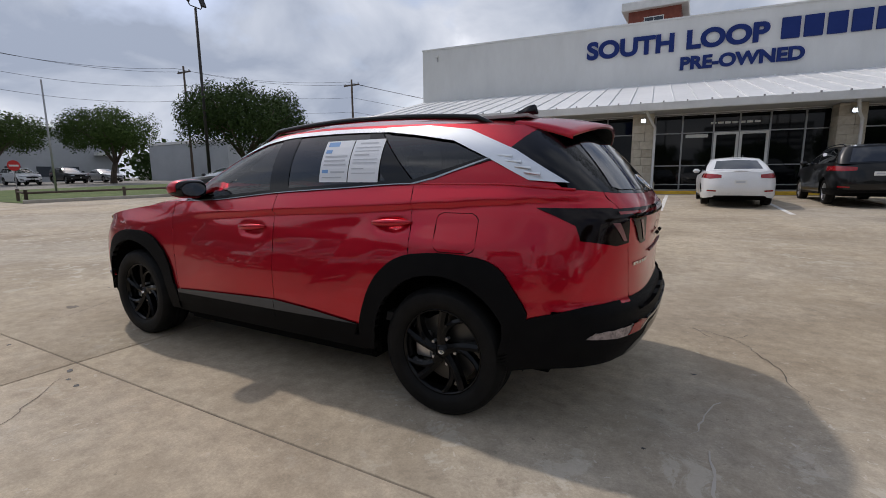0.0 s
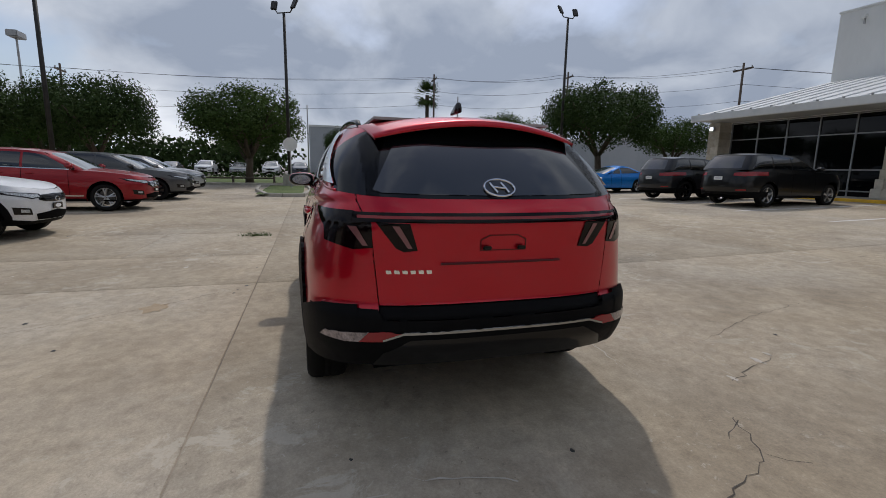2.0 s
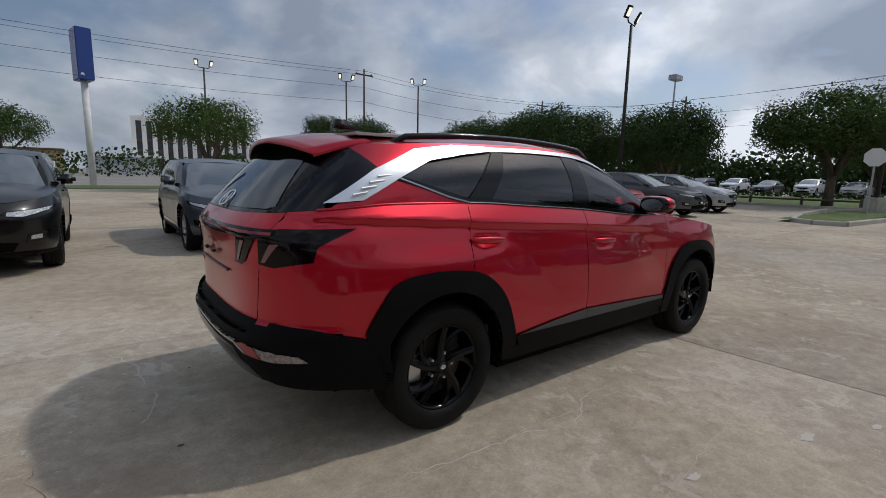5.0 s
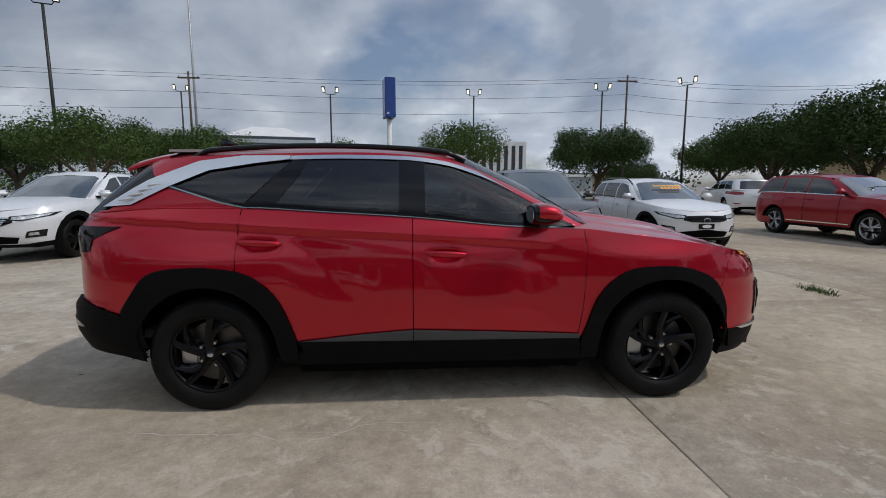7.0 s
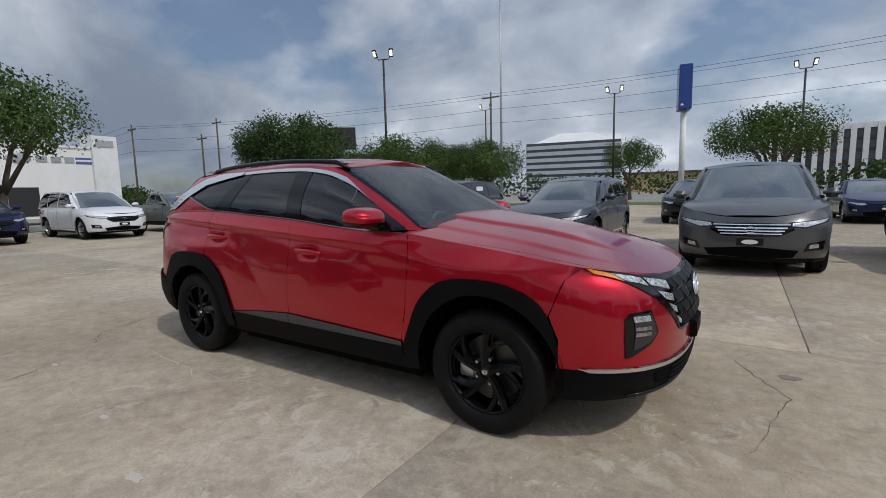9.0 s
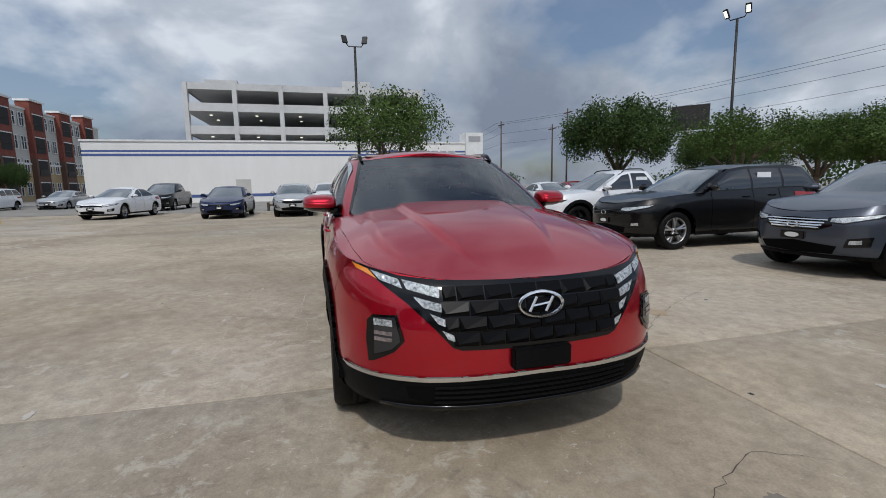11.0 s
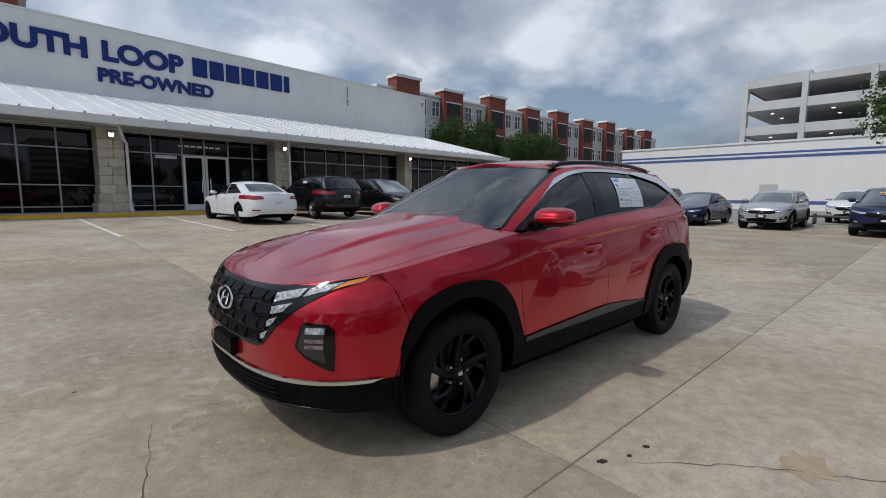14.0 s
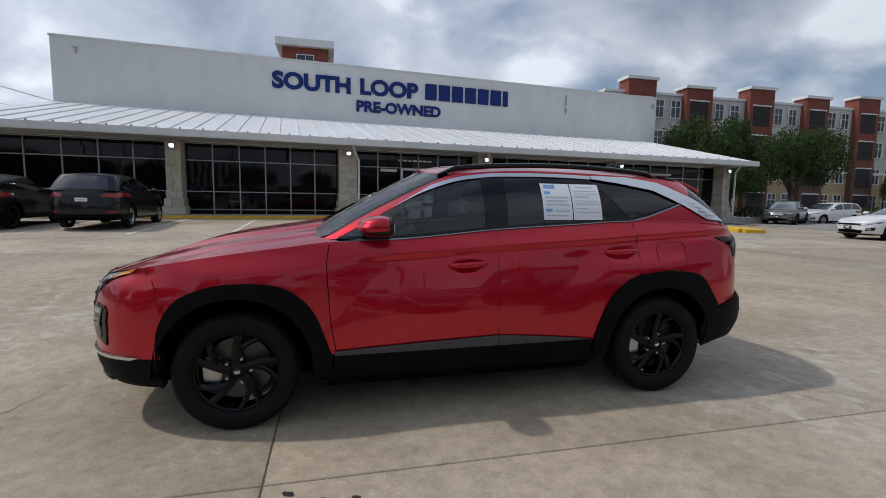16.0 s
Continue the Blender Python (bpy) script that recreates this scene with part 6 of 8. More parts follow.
# walkway and kerb
tagged(part("walkway", boxed(-27.6, 16.4, -1.2, 1.35, -0.2, FLOOR), "kerb", room), "")
part("kerb_edge", boxed(-16.0, 16.4, 1.35, 1.6, -0.2, FLOOR, 0.03), "yellow_paint", room, "kerb painted yellow")
kerb("kerb_end", [(-15.9, -20.6), (-18.5, -20.0), (-18.7, -15.0), (-18.1, -13.4), (-17.3, -13.6), (-17.2, -19.5)], 0.22, 0.17, "yellow_paint", "yellow painted concrete kerb island at the showroom corner")
# upper wall
bm = boxed(WALL_U1, WALL_U0, WALL_V - 0.4, WALL_V, 0.3, 10.45)
part("upper_wall", bm, "stucco", room)
part("side_wall", boxed(WALL_U0 - 0.4, WALL_U0, WALL_V - 20, WALL_V - 0.4, 0.3, 10.45), "stucco", room)
part("side_wall", boxed(WALL_U1, WALL_U1 + 0.4, WALL_V - 20, WALL_V - 0.4, 0.3, 10.45), "stucco", room)
part("back_wall", boxed(WALL_U1, WALL_U0, WALL_V - 20.4, WALL_V - 20, 0.3, 10.45), "stucco", room)
part("roof_deck", boxed(WALL_U1 + 0.4, WALL_U0 - 0.4, WALL_V - 20, WALL_V - 0.4, 9.6, 9.8), "metal_roof", room)
part("parapet_cap", boxed(WALL_U1 - 0.05, WALL_U0 + 0.05, WALL_V - 0.45, WALL_V + 0.06, 10.45, 10.56, 0.01), "white_trim", room)
for u in (-27.3, -18.6, 14.6):
    cam_box = part("wall_camera", boxed(u - 0.14, u + 0.14, WALL_V + 0.05, WALL_V + 0.28, 9.9 if u != -18.6 else 8.9, 10.08 if u != -18.6 else 9.1, 0.03), "white_trim", room)
    part("bracket", boxed(u - 0.03, u + 0.03, WALL_V, WALL_V + 0.1, 9.6 if u != -18.6 else 8.5, 9.95), "pole_grey", cam_box)

# canopy: standing-seam sheets falling from the wall to a gutter
EAVE_V, EAVE_Z, TOP_Z = 1.25, 4.22, 6.75
CAN0, CAN1 = 15.9, -26.9


def slope_z(v):
    return EAVE_Z + (TOP_Z - EAVE_Z) * (EAVE_V - v) / (EAVE_V - WALL_V)


seam = 0.9
n_sheet = int((CAN0 - CAN1) / seam)
sheet_me = None
canopy = new("canopy")
canopy.parent = room
canopy["label"] = "white standing-seam metal canopy"
for k in range(n_sheet):
    u = CAN0 - seam * (k + 1)
    if sheet_me is None:
        bm = bmesh.new()
        prof = [(0.0, 0.0), (0.0, 0.05), (0.03, 0.05), (0.03, 0.0), (seam - 0.004, 0.0)]
        a = [bm.verts.new((du, EAVE_V, slope_z(EAVE_V) + dz)) for du, dz in prof]
        b = [bm.verts.new((du, WALL_V, slope_z(WALL_V) + dz)) for du, dz in prof]
        for i in range(4):
            bm.faces.new((a[i], a[i + 1], b[i + 1], b[i]))
        sheet_ob = part("roof_sheet", bm, "metal_roof", canopy)
        sheet_me = sheet_ob.data
        sheet_ob.location = (u, 0, 0)
    else:
        ob = new("roof_sheet", sheet_me)
        ob.parent = canopy
        ob.location = (u, 0, 0)
# hipped ends
for u0, u1 in ((CAN0 - 0.02, WALL_U0 + 3.6), (CAN1 + 0.02, WALL_U1 - 0.4)):
    bm = bmesh.new()
    vs = [bm.verts.new(p) for p in ((u0, EAVE_V, slope_z(EAVE_V) - 0.01), (u0, WALL_V, slope_z(WALL_V) - 0.01), (u1, WALL_V - 4, EAVE_Z))]
    bm.faces.new(vs)
    part("roof_end", bm, "metal_roof", canopy)
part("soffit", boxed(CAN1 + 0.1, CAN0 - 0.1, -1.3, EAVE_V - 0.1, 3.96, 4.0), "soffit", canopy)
part("gutter", boxed(CAN1, CAN0, EAVE_V - 0.02, EAVE_V + 0.14, 3.92, 4.24, 0.02), "white_trim", canopy)
bm = bmesh.new()
for k in range(n_sheet):
    u = CAN0 - seam * k - 0.45
    box(bm, u - 0.03, u + 0.03, EAVE_V + 0.10, EAVE_V + 0.17, 4.24, 4.30)
tagged(part("gutter_clip", bm, "pole_grey", canopy), kind="stuff")
part("header", boxed(CAN1 + 0.3, CAN0 - 0.3, -1.05, -0.78, 3.86, 3.98), "white_trim", room)

# columns of split limestone blocks
COLS = (15.6, 7.95, 0.02, -7.6, -16.75, -25.7)
for ci, u in enumerate(COLS):
    col = new("column")
    col.parent = room
    w = 0.32 if ci in (0, 1, 4, 5) else 0.46
    z = FLOOR
    rows_c = 9
    while z < 3.9:
        h = 0.37
        flare = max(0.0, 1 - (z - FLOOR) / 0.9) * 0.16
        for q, (a, b) in enumerate((((-w - flare), 0.02 + 0.1 * (int(z * 10) % 3 - 1)), (0.02 + 0.1 * (int(z * 10) % 3 - 1), w + flare))):
            part("stone_block", boxed(u + a + 0.004, u + b - 0.004, -0.85, 0.02 + flare * 1.3 + random.uniform(-0.008, 0.008), z + 0.004, min(z + h, 3.95) - 0.004, 0.012), "limestone", col)
        z += h
    lamp = part("wall_lamp", boxed(u - 0.11, u + 0.11, 0.03, 0.22, 3.53, 3.72, 0.02), "pole_grey", col, "small wall floodlight, lit")
    part("lamp_face", boxed(u - 0.09, u + 0.09, 0.222, 0.228, 3.55, 3.70), "lamp_glow", lamp)
for u in (-0.6, -7.95, -26.3):
    bm = tubed([local(0, 0) * 0 + Vector((u + (0.5 if u > -20 else 0.5), 0.9, 3.95)), Vector((u + 0.25, 0.35, 3.5)), Vector((u + 0.12, 0.25, 3.3)), Vector((u + 0.12, 0.25, 0.6)), Vector((u + 0.1, 0.5, 0.52))], 0.06, 8)
    part("downpipe", bm, "white_trim", room, smooth=True)

# glazing between the columns
GV = -0.82
BARS_Z = (0.72, 1.59, 3.07, 3.9)


def bay(u_hi, u_lo, n, name="shopfront"):
    ob = new(name)
    ob.parent = room
    us = linspace(u_hi, u_lo, n)
    for i, u in enumerate(us):
        part("mullion", boxed(u - 0.03, u + 0.03, GV - 0.05, GV + 0.05, FLOOR, 3.9), "mullion", ob)
    for z in BARS_Z:
        part("transom", boxed(u_lo, u_hi, GV - 0.045, GV + 0.045, z - 0.025, z + 0.025), "mullion", ob)
    part("plinth", boxed(u_lo, u_hi, GV - 0.1, GV + 0.02, FLOOR - 0.1, 0.70), "cladding", ob)
    for a, b in zip(us, us[1:]):
        for z0, z1 in zip(BARS_Z, BARS_Z[1:]):
            tilt = random.uniform(-0.004, 0.004)
            bmp = bmesh.new()
            vs = [bmp.verts.new((uu, GV + tilt * sx + random.uniform(-0.002, 0.002), zz)) for uu, zz, sx in ((a - 0.03, z0 + 0.025, 1), (b + 0.03, z0 + 0.025, -1), (b + 0.03, z1 - 0.025, -1), (a - 0.03, z1 - 0.025, 1))]
            bmp.faces.new(vs)
            part("pane", bmp, "dark_glass", ob)
    return ob


bay(15.2, 8.35, 5)
bay(7.6, 0.45, 6)
bay(-7.95, -16.4, 6)
bay(-17.1, -25.4, 6)
# entrance bay
ent = new("entrance")
ent.parent = room
for u0, u1, door in ((-0.5, -1.65, 0), (-1.65, -2.92, 0), (-2.92, -3.92, 1), (-3.92, -5.05, 1), (-5.05, -6.3, 0), (-6.3, -7.15, 0)):
    part("mullion", boxed(u0 - 0.035, u0 + 0.035, GV - 0.05, GV + 0.05, FLOOR, 3.9), "mullion", ent)
    for z in ((3.07, 3.9) if door else BARS_Z):
        part("transom", boxed(u1, u0, GV - 0.045, GV + 0.045, z - 0.025, z + 0.025), "mullion", ent)
    for z0, z1 in (((FLOOR, 3.07), (3.07, 3.9)) if door else zip(BARS_Z, BARS_Z[1:])):
        part("pane", boxed(u1 + 0.03, u0 - 0.03, GV - 0.01, GV, z0 + 0.02, z1 - 0.02), "dark_glass", ent)
    if door:
        dd = part("door_frame", boxed(u1 + 0.02, u1 + 0.12, GV, GV + 0.06, FLOOR, 3.05), "white_trim", ent)
        part("door_stile", boxed(u0 - 0.12, u0 - 0.02, GV, GV + 0.06, FLOOR, 3.05), "white_trim", ent)
        part("door_rail", boxed(u1 + 0.12, u0 - 0.12, GV, GV + 0.06, 2.95, 3.05), "white_trim", ent)
        part("door_rail", boxed(u1 + 0.12, u0 - 0.12, GV, GV + 0.06, FLOOR, 0.75), "white_trim", ent)
        part("pull_handle", tubed([((u0 if u0 == -3.92 else u1) + (-0.2 if u0 == -3.92 else 0.2), GV + 0.12, 1.3), ((u0 if u0 == -3.92 else u1) + (-0.2 if u0 == -3.92 else 0.2), GV + 0.12, 2.0)], 0.018), "chrome", ent)
part("plinth", boxed(-2.9, -0.5, GV - 0.1, GV + 0.02, FLOOR - 0.1, 0.70), "cladding", ent)
part("plinth", boxed(-7.15, -5.05, GV - 0.1, GV + 0.02, FLOOR - 0.1, 0.70), "cladding", ent)
bm = bmesh.new()
for k in range(7):
    box(bm, -3.0 - 0.28 * k, -2.78 - 0.28 * k, GV + 0.004, GV + 0.012, 3.43, 3.52)
tagged(part("writing_bars", bm, "white_trim", ent, "small line of white writing over the door"), kind="stuff")
part("hanging_blind", boxed(-2.7, -1.8, GV + 0.004, GV + 0.02, 2.85, 3.0), "white_trim", ent)
# ceiling and sales floor, their interior shade put into a near-black colour
part("ceiling_band", boxed(CAN1 + 0.5, CAN0 - 0.5, -9.0, GV - 0.2, 3.92, 3.95), "inside_shade", room)
part("sales_floor", boxed(CAN1 + 0.5, CAN0 - 0.5, -9.0, GV - 0.2, FLOOR - 0.05, FLOOR), "inside_shade", room)


def letters(body, u_start, u_end, z0, cap, parent=room):
    """Solid letters between two places along the wall."""
    cu = bpy.data.curves.new("lettering", "FONT")
    cu.body, cu.size, cu.extrude, cu.offset = body, 1.0, 0.04, 0.042
    cu.align_x = "LEFT"
    ob = new("lettering", cu)
    bpy.context.view_layer.update()
    me = bpy.data.meshes.new_from_object(ob.evaluated_get(bpy.context.evaluated_depsgraph_get()))
    bpy.data.objects.remove(ob)
    xs, ys = [v.co.x for v in me.vertices], [v.co.y for v in me.vertices]
    w, h = max(xs) - min(xs), max(ys) - min(ys)
    x0, y0 = min(xs), min(ys)
    for v in me.vertices:
        a, b, c = (v.co.x - x0) / w, (v.co.y - y0) / h, v.co.z
        v.co = (u_start + (u_end - u_start) * a, WALL_V + 0.06 + c, z0 + cap * b)
    me.flip_normals()
    me.name = "lettering"
    return part_me("lettering", me, "sign_blue", parent, "raised dark blue letters")


# seen from the lot, writing runs towards smaller u
letters("SOUTH", 3.85, -1.28, 8.58, 1.12)
letters("LOOP", -1.95, -6.15, 8.62, 1.12)
letters("PRE-OWNED", -1.68, -7.88, 7.45, 0.78)
bar_u = linspace(-6.68, -13.98, 7)
for k in range(7):
    wid = (bar_u[k] - bar_u[k + 1]) * (0.84 if k < 6 else 0.4)
    part("sign_bar", boxed(bar_u[k] - wid, bar_u[k], WALL_V + 0.02, WALL_V + 0.1, 8.66, 9.8, 0.02), "sign_blue", room, "plain dark blue sign bar")


# ---------------------------------------------------------------- parked vehicles
KINDS = {
    # x in half lengths, z in heights: belt line, roof line, glass (base, top), rear glass (base, top), roof width, deck
    "suv": dict(belt=((1.0, 0.50), (0.93, 0.54), (0.72, 0.60), (0.42, 0.635), (0.1, 0.65), (-0.6, 0.675), (-1.0, 0.655)), roof=((0.10, 0.885), (-0.15, 0.935), (-0.55, 0.945), (-0.9, 0.905)), glass=(0.45, 0.09), rear=(-0.965, -0.83), rw=0.72, deck=None, bottom=0.16),
    "van": dict(belt=((1.0, 0.46), (0.93, 0.50), (0.78, 0.56), (0.5, 0.60), (0.1, 0.61), (-0.6, 0.62), (-1.0, 0.60)), roof=((0.2, 0.90), (-0.05, 0.95), (-0.6, 0.955), (-0.93, 0.92)), glass=(0.56, 0.17), rear=(-0.97, -0.88), rw=0.74, deck=None, bottom=0.13),
    "sedan": dict(belt=((1.0, 0.47), (0.93, 0.51), (0.72, 0.575), (0.42, 0.63), (0.1, 0.65), (-0.5, 0.68), (-0.8, 0.70), (-1.0, 0.66)), roof=((0.02, 0.91), (-0.14, 0.955), (-0.32, 0.94), (-0.42, 0.91)), glass=(0.40, 0.02), rear=(-0.74, -0.38), rw=0.68, deck=-0.70, bottom=0.14),
    "coupe": dict(belt=((1.0, 0.50), (0.93, 0.55), (0.7, 0.62), (0.35, 0.66), (0.0, 0.67), (-0.5, 0.70), (-0.8, 0.74), (-1.0, 0.70)), roof=((-0.08, 0.90), (-0.22, 0.955), (-0.36, 0.94), (-0.46, 0.91)), glass=(0.28, -0.06), rear=(-0.74, -0.42), rw=0.66, deck=-0.70, bottom=0.14),
    "pickup": dict(belt=((1.0, 0.50), (0.93, 0.545), (0.75, 0.60), (0.45, 0.63), (0.1, 0.645), (-0.4, 0.66), (-1.0, 0.655)), roof=((0.14, 0.885), (-0.06, 0.94), (-0.22, 0.94), (-0.32, 0.905)), glass=(0.46, 0.12), rear=(-0.42, -0.30), rw=0.72, deck=-0.42, bottom=0.17),
}


NETS = {}


def vehicle(kind, size, paint_name, x, y, heading, label, category="car", group="", clad=False, wheels="rim_alloy", style="five", grille="dark", tail="lens_red", sticker=False, papers=False, fine=0.62, roof_rails=False, z=None):
    """A parked vehicle: size is length, width, height, wheelbase; heading in degrees, 0 faces +x."""
    L2, W, H, WB = size[0] / 2, size[1] / 2, size[2], size[3]
    k = KINDS[kind]
    base = gz(x, y) if z is None else z
    car = thing({"pickup": "pickup_truck", "van": "minivan", "sedan": "sedan", "coupe": "coupe", "suv": "suv_parked"}[kind], pose(x, y, base, 0, 0, heading), label, category, group)
    R = 0.365 if kind in ("suv", "pickup", "van") else 0.33
    if H < 1.6 and kind == "suv":
        R = 0.33
    body = "paint_" + paint_name
    belt = [(a * L2, b * H) for a, b in k["belt"]]
    bot = k["bottom"] * H
    ov = (size[0] - WB) / 2
    ax = (WB / 2 + 0.02 * L2, -WB / 2 + 0.02 * L2)
    hz = belt[0][1]
    nose = ((bot - 0.05, 0.93 * L2), (bot + 0.08, 0.98 * L2), (bot + 0.25, L2), (hz - 0.12, L2), (hz, 0.975 * L2), (hz + 0.1, 0.93 * L2))
    tl = belt[-1][1]
    tail_k = ((bot - 0.05, -0.94 * L2), (bot + 0.15, -0.985 * L2), (bot + 0.3, -L2), (tl - 0.15, -0.985 * L2), (tl, -0.965 * L2), (tl + 0.1, -0.95 * L2))
    wid = ((bot - 0.05, W * 0.92), (bot + 0.15, W * 0.975), (0.42 * H, W * 0.985), (0.55 * H, W * 0.965), (0.64 * H, W * 0.92), (0.72 * H, W * 0.87))
    g0, g1, r0, r1 = k["glass"][0] * L2, k["glass"][1] * L2, k["rear"][0] * L2, k["rear"][1] * L2
    sh = Shell(nose=nose, tail=tail_k, width=wid, bottom=((-L2, bot + 0.1), (-0.8 * L2, bot + 0.02), (0.8 * L2, bot), (L2, bot)), belt=belt, axles=ax, flare=0.02, fine=fine, plan=(0.42 * L2, 4.6, 2.5, -0.45 * L2, 6.0, 2.8),
               glass=(g0, g1, g0 - 0.55, g1 - 0.4), rear_glass=(r0, r1, r0 + 0.6, r1 + 0.45), roof=[(a * L2, b * H) for a, b in k["roof"]], roof_w=k["rw"] * W, crown=0.055, cowl=0.03,
               hood_crown=((0.98 * L2, 0.0), (0.85 * L2, 0.02), (0.6 * L2, 0.05), (0.4 * L2, 0.06)), ridge=0.15)
    sh.top = Curve(*belt)
    sh.spots()
    key = (kind, size, fine)
    if key not in NETS:
        NETS[key] = (sh.lower(), sh.green(), sh.roof(), sh.hood(g0 - 0.22))
    low, grn, roof, hood = NETS[key]
    XZ, YZ, XY = [0, 2], [1, 2], [0, 1]
    zt = lambda q: sh.top(q)
    RA = R + 0.055
    zc = R + 0.02
    outline = [(-1.02 * L2, bot - 0.1), (ax[1] - RA, bot - 0.1)] + arc(ax[1], zc, RA, 185, -5, 12) + [(ax[1] + RA, bot - 0.1), (ax[0] - RA, bot - 0.1)] + arc(ax[0], zc, RA, 185, -5, 12) + [(ax[0] + RA, bot - 0.1), (1.02 * L2, bot - 0.1), (1.02 * L2, H), (-1.02 * L2, H)]
    for sd in (1, -1):
        panel("body_side", [low], XZ, outline, body, car, 0, 0.04, sd)
        if clad:
            for a in ax:
                panel("arch_cladding", [low], XZ, arc(a, zc, RA + 0.075, -12, 192, 12) + arc(a, zc, RA - 0.01, 192, -12, 12), "cladding", car, 0.014, 0.03, sd)
        panel("sill_cladding", [low], XZ, [(ax[1] + RA, bot - 0.05), (ax[0] - RA, bot - 0.05), (ax[0] - RA, bot + (0.17 if clad else 0.07)), (ax[1] + RA, bot + (0.17 if clad else 0.07))], "cladding", car, 0.008, 0.02, sd)
        # doors: seams, handles
        b_x = (g0 + r0) / 2 * 0.5 + (-0.02 * L2)
        split = (g0 - 0.42, b_x, max(ax[1] + RA * 0.75, r0 + 0.35) if kind != "coupe" else b_x - 0.01)
        for sx in split[: (2 if kind == "coupe" else 3)]:
            panel("door_seam", [low], XZ, [(sx - 0.005, bot + 0.12), (sx + 0.005, bot + 0.12), (sx + 0.005, zt(sx)), (sx - 0.005, zt(sx))], "underbody", car, 0.003, 0, sd)
        for hx in ((b_x + 0.18,) if kind == "coupe" else (b_x + 0.18, split[2] + 0.2)):
            yy = sh.w(zt(hx) - 0.12)
            part("door_handle", boxed(hx - 0.09, hx + 0.09, sd * (yy - 0.02), sd * (yy + 0.03), zt(hx) - 0.14, zt(hx) - 0.115, 0.008), body if paint_name != "grey" else "chrome", car)
        # side windows
        rz = Curve(*[(a * L2, b * H) for a, b in k["roof"]])
        slope_f = lambda zz: g0 - 0.30 + (g1 - 0.12 - (g0 - 0.30)) * max(0.0, (zz - zt(g0))) / (rz(g1) - zt(g0))
        slope_r = lambda zz: r0 + 0.28 + (r1 + 0.2 - (r0 + 0.28)) * max(0.0, (zz - zt(r0))) / (rz(r1) - zt(r0))
        top_w = lambda q: min(rz(min(max(q, r1), g1)) - 0.055, 9)
        gs = grn.columns(sh.front_end, sh.rear_start)
        posts = [b_x] + ([split[2] - 0.12] if kind in ("suv", "van") else [])
        xs = [None] + posts + [None]
        for a, b in zip(xs, xs[1:]):
            lo_f = slope_f(zt(g0) + 0.03) if a is None else a - 0.03
            hi_f = slope_f(top_w(g1)) - 0.05 if a is None else a - 0.03
            lo_r = slope_r(zt(r0) + 0.03) if b is None else b + 0.03
            hi_r = slope_r(top_w(r1)) + 0.08 if b is None else b + 0.03
            if lo_f - lo_r < 0.12:
                continue
            pts = [(lo_f + (lo_r - lo_f) * q / 5, zt(lo_f + (lo_r - lo_f) * q / 5) + 0.025) for q in range(6)] + [(hi_r + (hi_f - hi_r) * q / 6, top_w(hi_r + (hi_f - hi_r) * q / 6)) for q in range(7)]
            panel("side_window", [gs], XZ, pts, "tint", car, 0.004, 0.008, sd)
        if grille == "chrome" or kind == "van":
            x_f, x_r = slope_f(zt(g0) + 0.03) + 0.02, slope_r(zt(r0) + 0.03) - 0.02
            ln = [x_f + (x_r - x_f) * q / 12 for q in range(13)]
            panel("chrome_strip", [gs, low], XZ, [(q, zt(q) + 0.024) for q in ln] + [(q, zt(q) + 0.004) for q in ln[::-1]], "chrome", car, 0.006, 0.006, sd)
            panel("chrome_sill", [low], XZ, [(ax[1] + RA + 0.05, bot + 0.13), (ax[0] - RA - 0.05, bot + 0.13), (ax[0] - RA - 0.05, bot + 0.155), (ax[1] + RA + 0.05, bot + 0.155)], "chrome", car, 0.012, 0.006, sd)
        # mirror
        mx = g0 - 0.36
        mr = part("wing_mirror", boxed(mx - 0.06, mx + 0.1, sd * (W * 0.93), sd * (W * 0.93 + 0.22), zt(mx) + 0.03, zt(mx) + 0.17, 0.04), body, car, smooth=True)
        part("mirror_base", boxed(mx, mx + 0.07, sd * (W * 0.82), sd * (W * 0.95), zt(mx) + 0.01, zt(mx) + 0.06, 0.01), "gloss_black", mr)
        # lamps
        fr = lambda c: c[:, 0] > 0.55 * L2
        rr = lambda c: c[:, 0] < -0.6 * L2
        hl = panel("headlamp", [low], YZ, [(0.42 * W, hz - 0.09), (0.62 * W, hz - 0.11), (0.9 * W, hz - 0.03), (0.94 * W, hz + 0.035), (0.75 * W, hz + 0.0), (0.44 * W, hz - 0.03)], "gloss_black", car, 0.006, 0.012, sd, where=fr)
        panel("lamp_lens", [low], YZ, [(0.47 * W, hz - 0.08), (0.62 * W, hz - 0.095), (0.86 * W, hz - 0.025), (0.9 * W, hz + 0.018), (0.74 * W, hz - 0.012), (0.48 * W, hz - 0.04)], "lens_clear", hl, 0.009, 0.008, sd, where=fr)
        fg = panel("fog_lamp", [low], YZ, [(0.62 * W, bot + 0.16), (0.84 * W, bot + 0.18), (0.86 * W, bot + 0.30), (0.66 * W, bot + 0.27)], "gloss_black", car, 0.007, 0.01, sd, where=fr)
        panel("fog_lens", [low], YZ, [(0.67 * W, bot + 0.20), (0.78 * W, bot + 0.21), (0.78 * W, bot + 0.26), (0.68 * W, bot + 0.25)], "lens_clear", fg, 0.011, 0.006, sd, where=fr)
        zr = tl - (0.10 if kind in ("sedan", "coupe") else 0.13)
